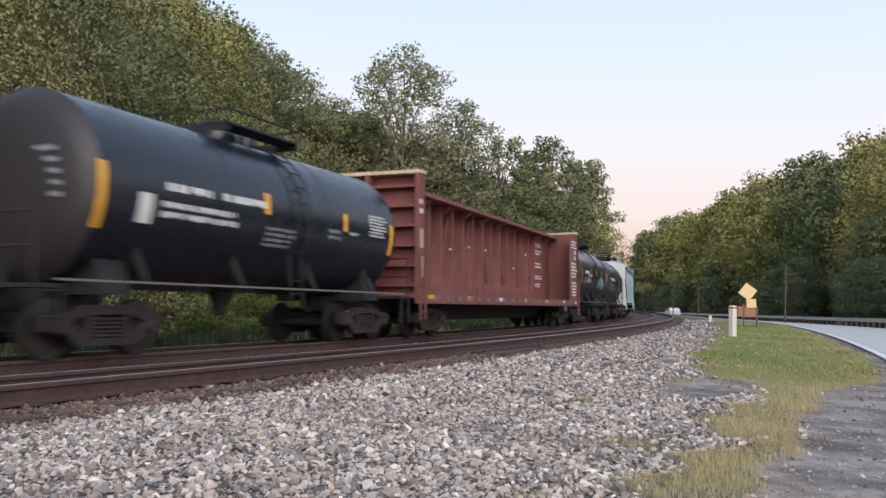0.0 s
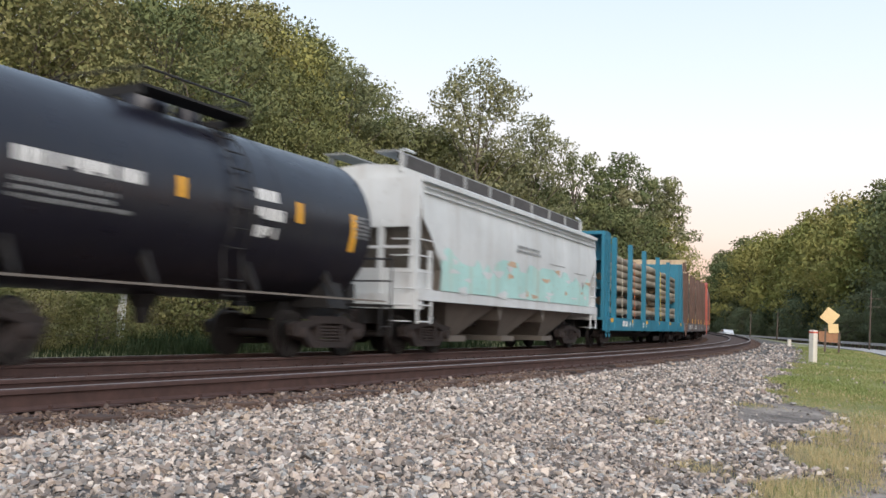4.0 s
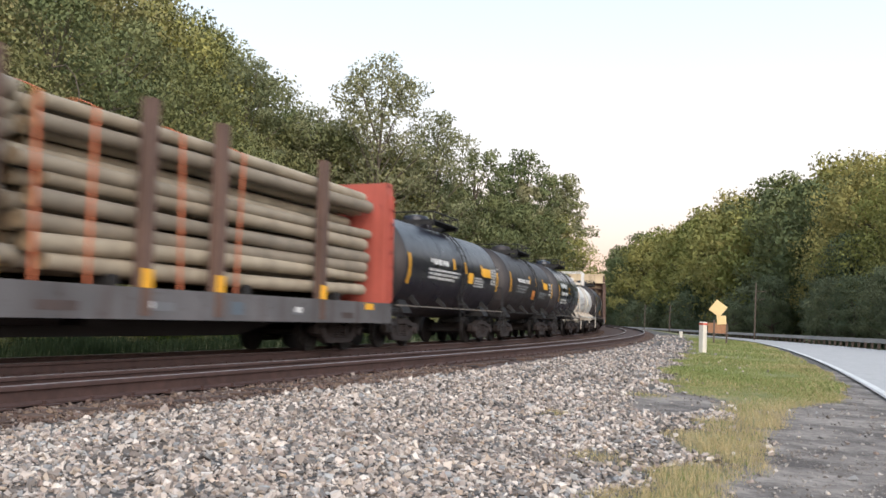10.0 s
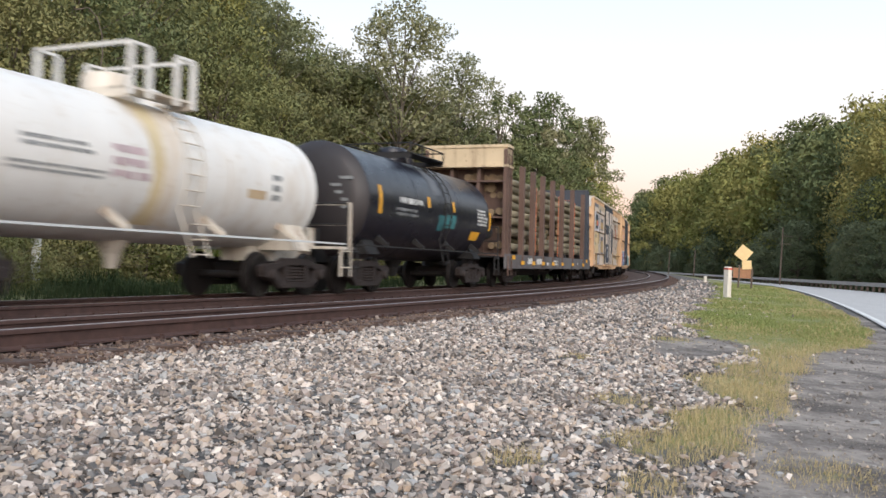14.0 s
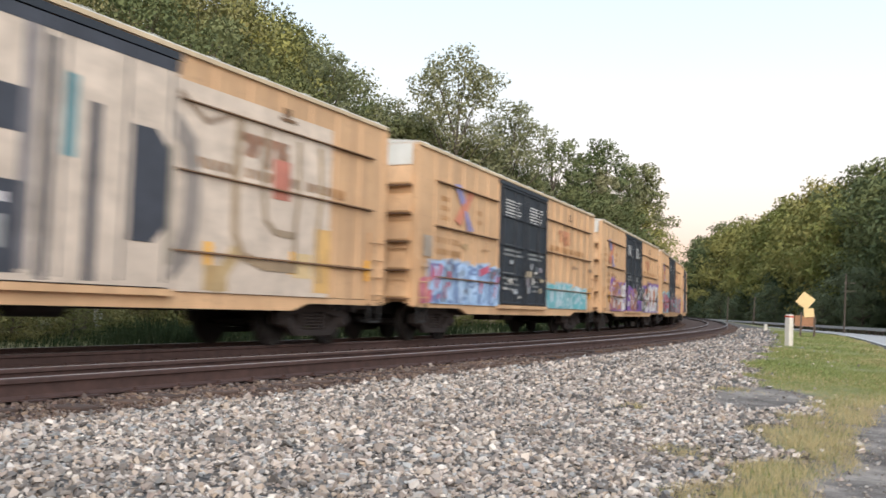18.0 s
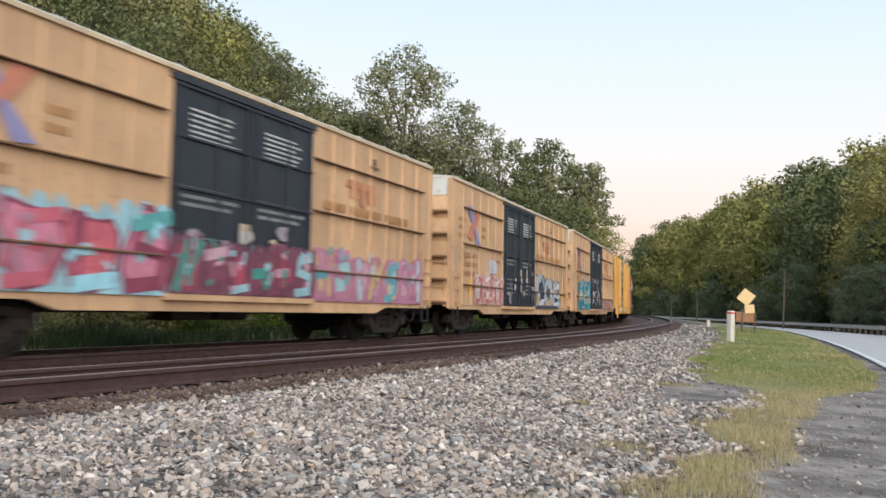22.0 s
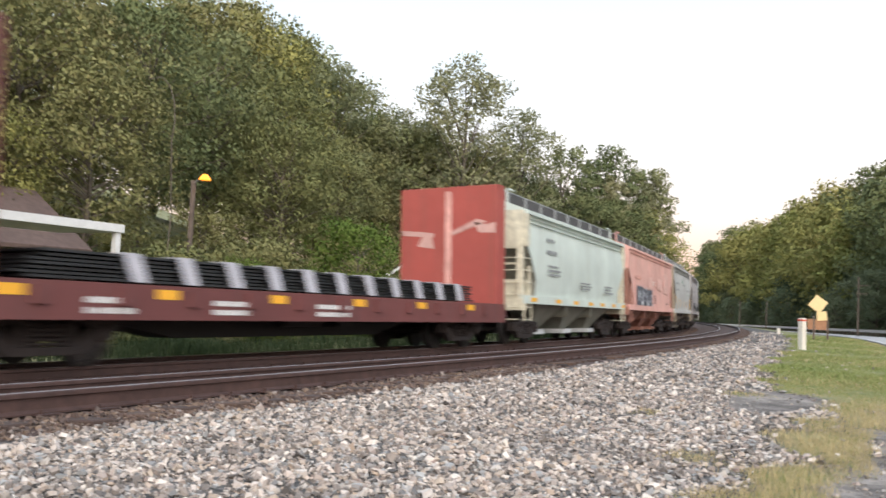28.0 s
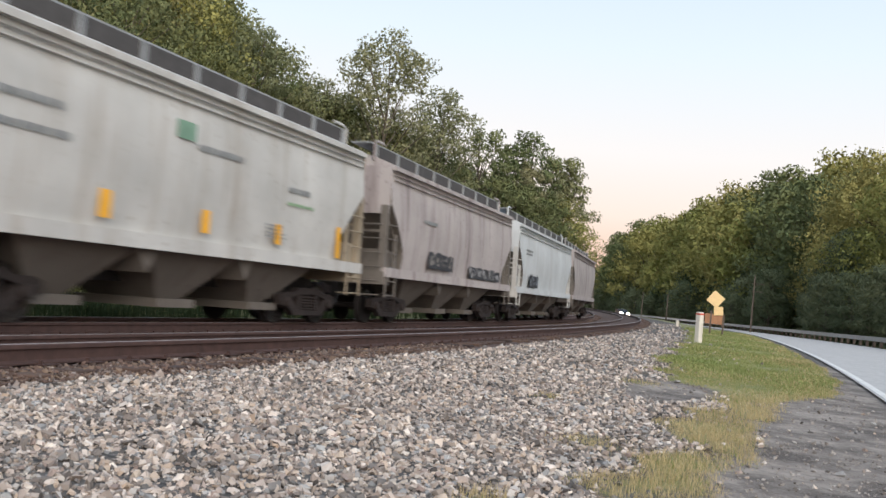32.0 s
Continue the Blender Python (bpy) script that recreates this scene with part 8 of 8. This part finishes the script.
blades("verge_grass", "short green and yellowing verge grass", BLADE, ((-1.0, 2.6, 2.5, 9, 4200, 0.0019, 0.03, 0.11), (-1.1, 2.8, 9, 15, 2100, 0.0028, 0.04, 0.12), (-1.1, 3.4, 15, 28, 520, 0.006, 0.05, 0.13), (-1.1, 3.9, 28, 64, 110, 0.013, 0.05, 0.13)), 1, green_here, 0.8)
blades("dry_grass", "dry yellow grass at the edge of the gravel", BLADE_DRY, ((-1.0, 2.6, 2.5, 9, 3600, 0.0015, 0.03, 0.15), (-1.1, 2.8, 9, 15, 1500, 0.0022, 0.04, 0.15), (-1.1, 3.4, 15, 30, 420, 0.005, 0.06, 0.16), (-1.1, 3.9, 30, 60, 70, 0.012, 0.06, 0.15)), 2, dry_here, 0.9)
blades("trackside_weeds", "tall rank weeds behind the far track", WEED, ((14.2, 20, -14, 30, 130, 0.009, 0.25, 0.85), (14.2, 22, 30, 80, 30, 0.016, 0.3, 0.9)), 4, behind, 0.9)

# ---------------------------------------------------------------- verge furniture
def dead_vine():
    """A bare hooked vine that hangs out of the trees on the hillside."""
    pts = []
    for az, el in VINE:
        x, y = at_angle(az, 35.0)
        pts.append((x, y, 1.0 + 35.0 * math.tan(radians(el))))
    x, y, z = pts[-1]
    low = float(level(x, y))
    ob = thing("dead_vine", "bare grey hooked vine among the hillside trees", "vine", at=(x, y, low))
    rel = [(p[0] - x, p[1] - y, p[2] - low) for p in pts] + [(0.1, 0.2, (z - low) * 0.6), (0.0, 0.0, 0.0)]
    part("stem", Shape().pipe(rel, 0.024, 6), BARK, ob)


def white_post():
    x, y = 11.4, 30.7
    ob = thing("marker_post", "squat white concrete marker post with a red band near its top", "post", at=(x, y, float(level(x, y)) - 0.05))
    part("shaft", Shape().box(-0.105, 0.105, -0.105, 0.105, 0, 1.15, c=0.02), POST_W, ob)
    part("band", Shape().box(-0.112, 0.112, -0.112, 0.112, 1.045, 1.105, c=0.008), POST_R, ob, "red painted band")
    ob.rotation_euler = (0, radians(-1.2), 0.5)
    x, y, _ = spot(3.6, 63)
    p2 = thing("marker_post", "small pale marker post beside the track", "post", at=(x, y, float(level(x, y)) - 0.05))
    part("shaft", Shape().box(-0.1, 0.1, -0.1, 0.1, 0, 0.5, c=0.02), POST_W, p2)


def warning_sign():
    x, y = 18.6, 47.6
    ob = thing("warning_sign", "faded yellow diamond warning sign on leaning dark posts", "road sign", at=(x, y, float(level(x, y)) - 0.05))
    yaw = radians(-20)
    ob.rotation_euler = (0, 0, yaw)
    for k in (-0.30, 0.38):
        part("post", Shape().box(k - 0.05, k + 0.05, -0.03, 0.05, 0, 1.35 if k < 0 else 1.2, c=0.01), WOOD_DARK, ob)
    part("back_board", Shape().box(-0.62, 0.32, -0.02, 0.02, 0.62, 1.18), plain("rusty_board", (0.34, 0.17, 0.09), 0.8), ob, "rusty brown board between the posts")
    d = Shape().box(-0.36, 0.36, -0.012, 0.012, -0.36, 0.36)
    sgn = part("diamond_panel", d, SIGN_Y, ob, "plain faded yellow diamond panel", at=(-0.12, -0.06, 2.0))
    sgn.rotation_euler = (0, radians(36), 0)
    pl = part("speed_panel", Shape().box(-0.25, 0.25, -0.012, 0.012, -0.24, 0.24), SIGN_Y, ob, "small faded yellow panel below the diamond", at=(0.08, -0.06, 1.36))
    pl.rotation_euler = (0, radians(-6), 0)


def guardrail():
    gr = thing("guardrail", "galvanised steel guardrail along the far edge of the road", "guardrail", kind="structure")
    prof = [(-0.0, 0.46), (-0.08, 0.50), (-0.08, 0.56), (-0.0, 0.61), (-0.08, 0.66), (-0.08, 0.72), (-0.0, 0.77), (0.03, 0.77), (0.03, 0.46)]
    s_list = list(range(-20, 60, 4)) + list(range(60, 300, 6))
    n = len(prof)
    sh, pts, faces = Shape(), [], []
    for s in s_list:
        for a, b in prof:
            x, y, _ = spot(-9.6 - a * -1, s)
            pts.append((x, y, float(level(*spot(-9.6, s)[:2])) + b))
    for j in range(len(s_list) - 1):
        faces += [(j * n + i, j * n + (i + 1) % n, (j + 1) * n + (i + 1) % n, (j + 1) * n + i) for i in range(n)]
    part("rail_beam", sh.put(pts, faces), GALV, gr)
    po = kept("guard_post", lambda: Shape().box(-0.08, 0.08, -0.09, 0.09, -0.3, 0.72, c=0.01).mesh("post", WOOD_DARK))
    s = -20.0
    while s < 200:
        x, y, a = spot(-9.78, s)
        ob = part("post", po, None, gr)
        ob.matrix_local = pose(x, y, float(level(x, y)), 0, 0, 90 - math.degrees(a))
        s += 1.9


def utility_pole(az, d, height, arms=True):
    x, y = at_angle(az, d)
    ob = thing("utility_pole", "weathered wooden utility pole before the woods", "utility pole", "poles along the road", at=(x, y, float(level(x, y)) - 0.3))
    part("shaft", Shape().tube((0, 0, 0), (0, 0, height), 0.09, 10, 0.06), WOOD_DARK, ob)
    if arms:
        part("crossarm", Shape().box(-0.2, 1.0, -0.04, 0.04, height - 0.9, height - 0.84), WOOD_DARK, ob)
        part("crossarm", Shape().box(-0.2, 0.9, -0.04, 0.04, height - 1.7, height - 1.64), WOOD_DARK, ob)
    ob.rotation_euler = (0, 0, radians(-az))


VINE = ((-21.54, 13.0), (-20.86, 13.25), (-20.33, 12.74), (-19.99, 11.79), (-19.89, 10.62), (-20.01, 9.42))
dead_vine()
white_post()
warning_sign()
guardrail()
for az, d, h, arms in ((23.4, 95, 6.2, True), (18.3, 120, 4.0, False), (16.75, 140, 4.4, False), (31.2, 80, 3.6, False), (32.1, 80, 3.6, False)):
    utility_pole(az, d, h, arms)


def house(x, y, turn, w, d, wall, ridge, label):
    ob = thing("house", label, "house", at=(x, y, float(level(x, y)) - 0.2))
    ob.rotation_euler = (0, 0, radians(turn))
    hw, hd = w / 2, d / 2
    part("wall", Shape().prism([(-hd, 0), (hd, 0), (hd, wall), (0, ridge), (-hd, wall)], "x", -hw, hw), SIDING, ob)
    for sy in (-1, 1):
        part("roof_slope", Shape().prism([(0, ridge + 0.16), (0, ridge + 0.02), (sy * (hd + 0.45), wall - 0.28), (sy * (hd + 0.45), wall - 0.14)], "x", -hw - 0.4, hw + 0.4), ROOF_B, ob)
    for sx in (-1, 1):
        for sy in (-1, 1):
            part("barge_board", Shape().prism([(0, ridge + 0.02), (0, ridge - 0.16), (sy * (hd + 0.45), wall - 0.46), (sy * (hd + 0.45), wall - 0.28)], "x", min(sx * (hw + 0.38), sx * (hw + 0.42)), max(sx * (hw + 0.38), sx * (hw + 0.42))), TRIM_W, ob)
    for k in (-1, 1):
        win = part("window", Shape().box(k * hw * 0.5 - 0.5, k * hw * 0.5 + 0.5, -hd - 0.05, -hd + 0.02, 1.0, 2.2), TRIM_W, ob)
        part("pane", Shape().box(k * hw * 0.5 - 0.42, k * hw * 0.5 + 0.42, -hd - 0.06, -hd - 0.045, 1.08, 2.12), GLASS_DK, win)
    return ob


x, y = at_angle(-2.4, 50)
house(x, y, 62, 6, 6, 2.4, 4.0, "tan house with a brown shingle roof behind the trees")
x, y = at_angle(-33.0, 34)
house(x, y, 62, 7, 6, 2.5, 4.4, "tan house with a brown roof beside a porch")
x, y = at_angle(-27.2, 25.5)
porch = thing("porch", "white-framed porch roof on posts", "porch", at=(x, y, float(level(x, y)) - 0.1))
porch.rotation_euler = (0, 0, radians(62))
part("roof", Shape().box(-3.2, 1.6, -1.4, 1.4, 3.22, 3.44), TRIM_W, porch)
for k in (1.45,):
    part("porch_post", Shape().box(k - 0.08, k + 0.08, -1.35, -1.19, 0, 3.22), TRIM_W, porch)
x, y = at_angle(-18.5, 30)
lamp = thing("yard_lamp", "lit amber yard lamp on a pole among the trees", "lamp", at=(x, y, float(level(x, y)) - 0.2))
part("pole", Shape().tube((0, 0, 0), (0, 0, 5.5), 0.09, 8), WOOD_DARK, lamp)
part("arm", Shape().tube((0, 0, 5.4), (0.5, -0.4, 5.6), 0.03, 6), GALV, lamp)
part("lamp_head", Shape().lathe([(5.48, 0.20), (5.54, 0.17), (5.66, 0.07)], "z", 12, (0.5, -0.4)), LAMP_AMBER, lamp, "glowing amber lamp head", 40)

# ---------------------------------------------------------------- motor cars far down the road
AUTOS = []


def motor_car(label, lit, path):
    ob = thing("motor_car", label, "car")
    body = Shape().prism([(-2.2, 0.35), (2.2, 0.35), (2.25, 0.75), (1.9, 0.92), (0.95, 1.0), (0.35, 1.45), (-1.2, 1.48), (-2.0, 1.02), (-2.25, 0.95)], "y", -0.88, 0.88)
    part("body", body, DARKPAINT if lit else CARPAINT, ob)
    part("windscreen", Shape().prism([(0.98, 1.02), (0.42, 1.44), (0.38, 1.40), (0.90, 1.02)], "y", -0.78, 0.78), GLASS_DK, ob)
    part("side_glass", Shape().prism([(0.75, 1.02), (0.3, 1.40), (-1.1, 1.42), (-1.7, 1.04)], "y", -0.89, 0.89), GLASS_DK, ob)
    for x in (-1.35, 1.4):
        for y in (-0.8, 0.8):
            w = part("wheel", Shape().lathe([(y - 0.1, 0.2), (y - 0.1, 0.32), (y + 0.1, 0.32), (y + 0.1, 0.2)], "y", 18, (x, 0.32)), RUBBER, ob)
    for y in (-0.66, 0.66):
        part("headlamp", Shape().lathe([(2.2, 0.2), (2.26, 0.24), (2.28, 0.05)], "x", 12, (y, 0.68)), HEADLAMP if lit else GALV, ob, "lit headlamp" if lit else "", 40)
    rows = []
    for t, s, p in path:
        x, y, a = spot(p, s)
        rows.append((t, pose(x, y, float(level(x, y)) + 0.04, 0, 0, (-90 if lit else 90) - math.degrees(a))))
    AUTOS.append((ob, rows))


motor_car("small white car driving away along the road", False, [(0.0, 158, -4.0), (6.5, 186.5, -4.0), (10.0, 206, -4.0), (20.0, 265, -4.0), (32.0, 335, -4.0)])
motor_car("car with lit headlamps approaching on the road", True, [(0.0, 372, -4.0), (15.0, 285, -4.0), (27.0, 205, -4.0), (29.0, 190, -4.0), (30.0, 185.5, -4.0), (30.5, 182.5, -4.0), (32.0, 172.5, -4.0)])


motions()
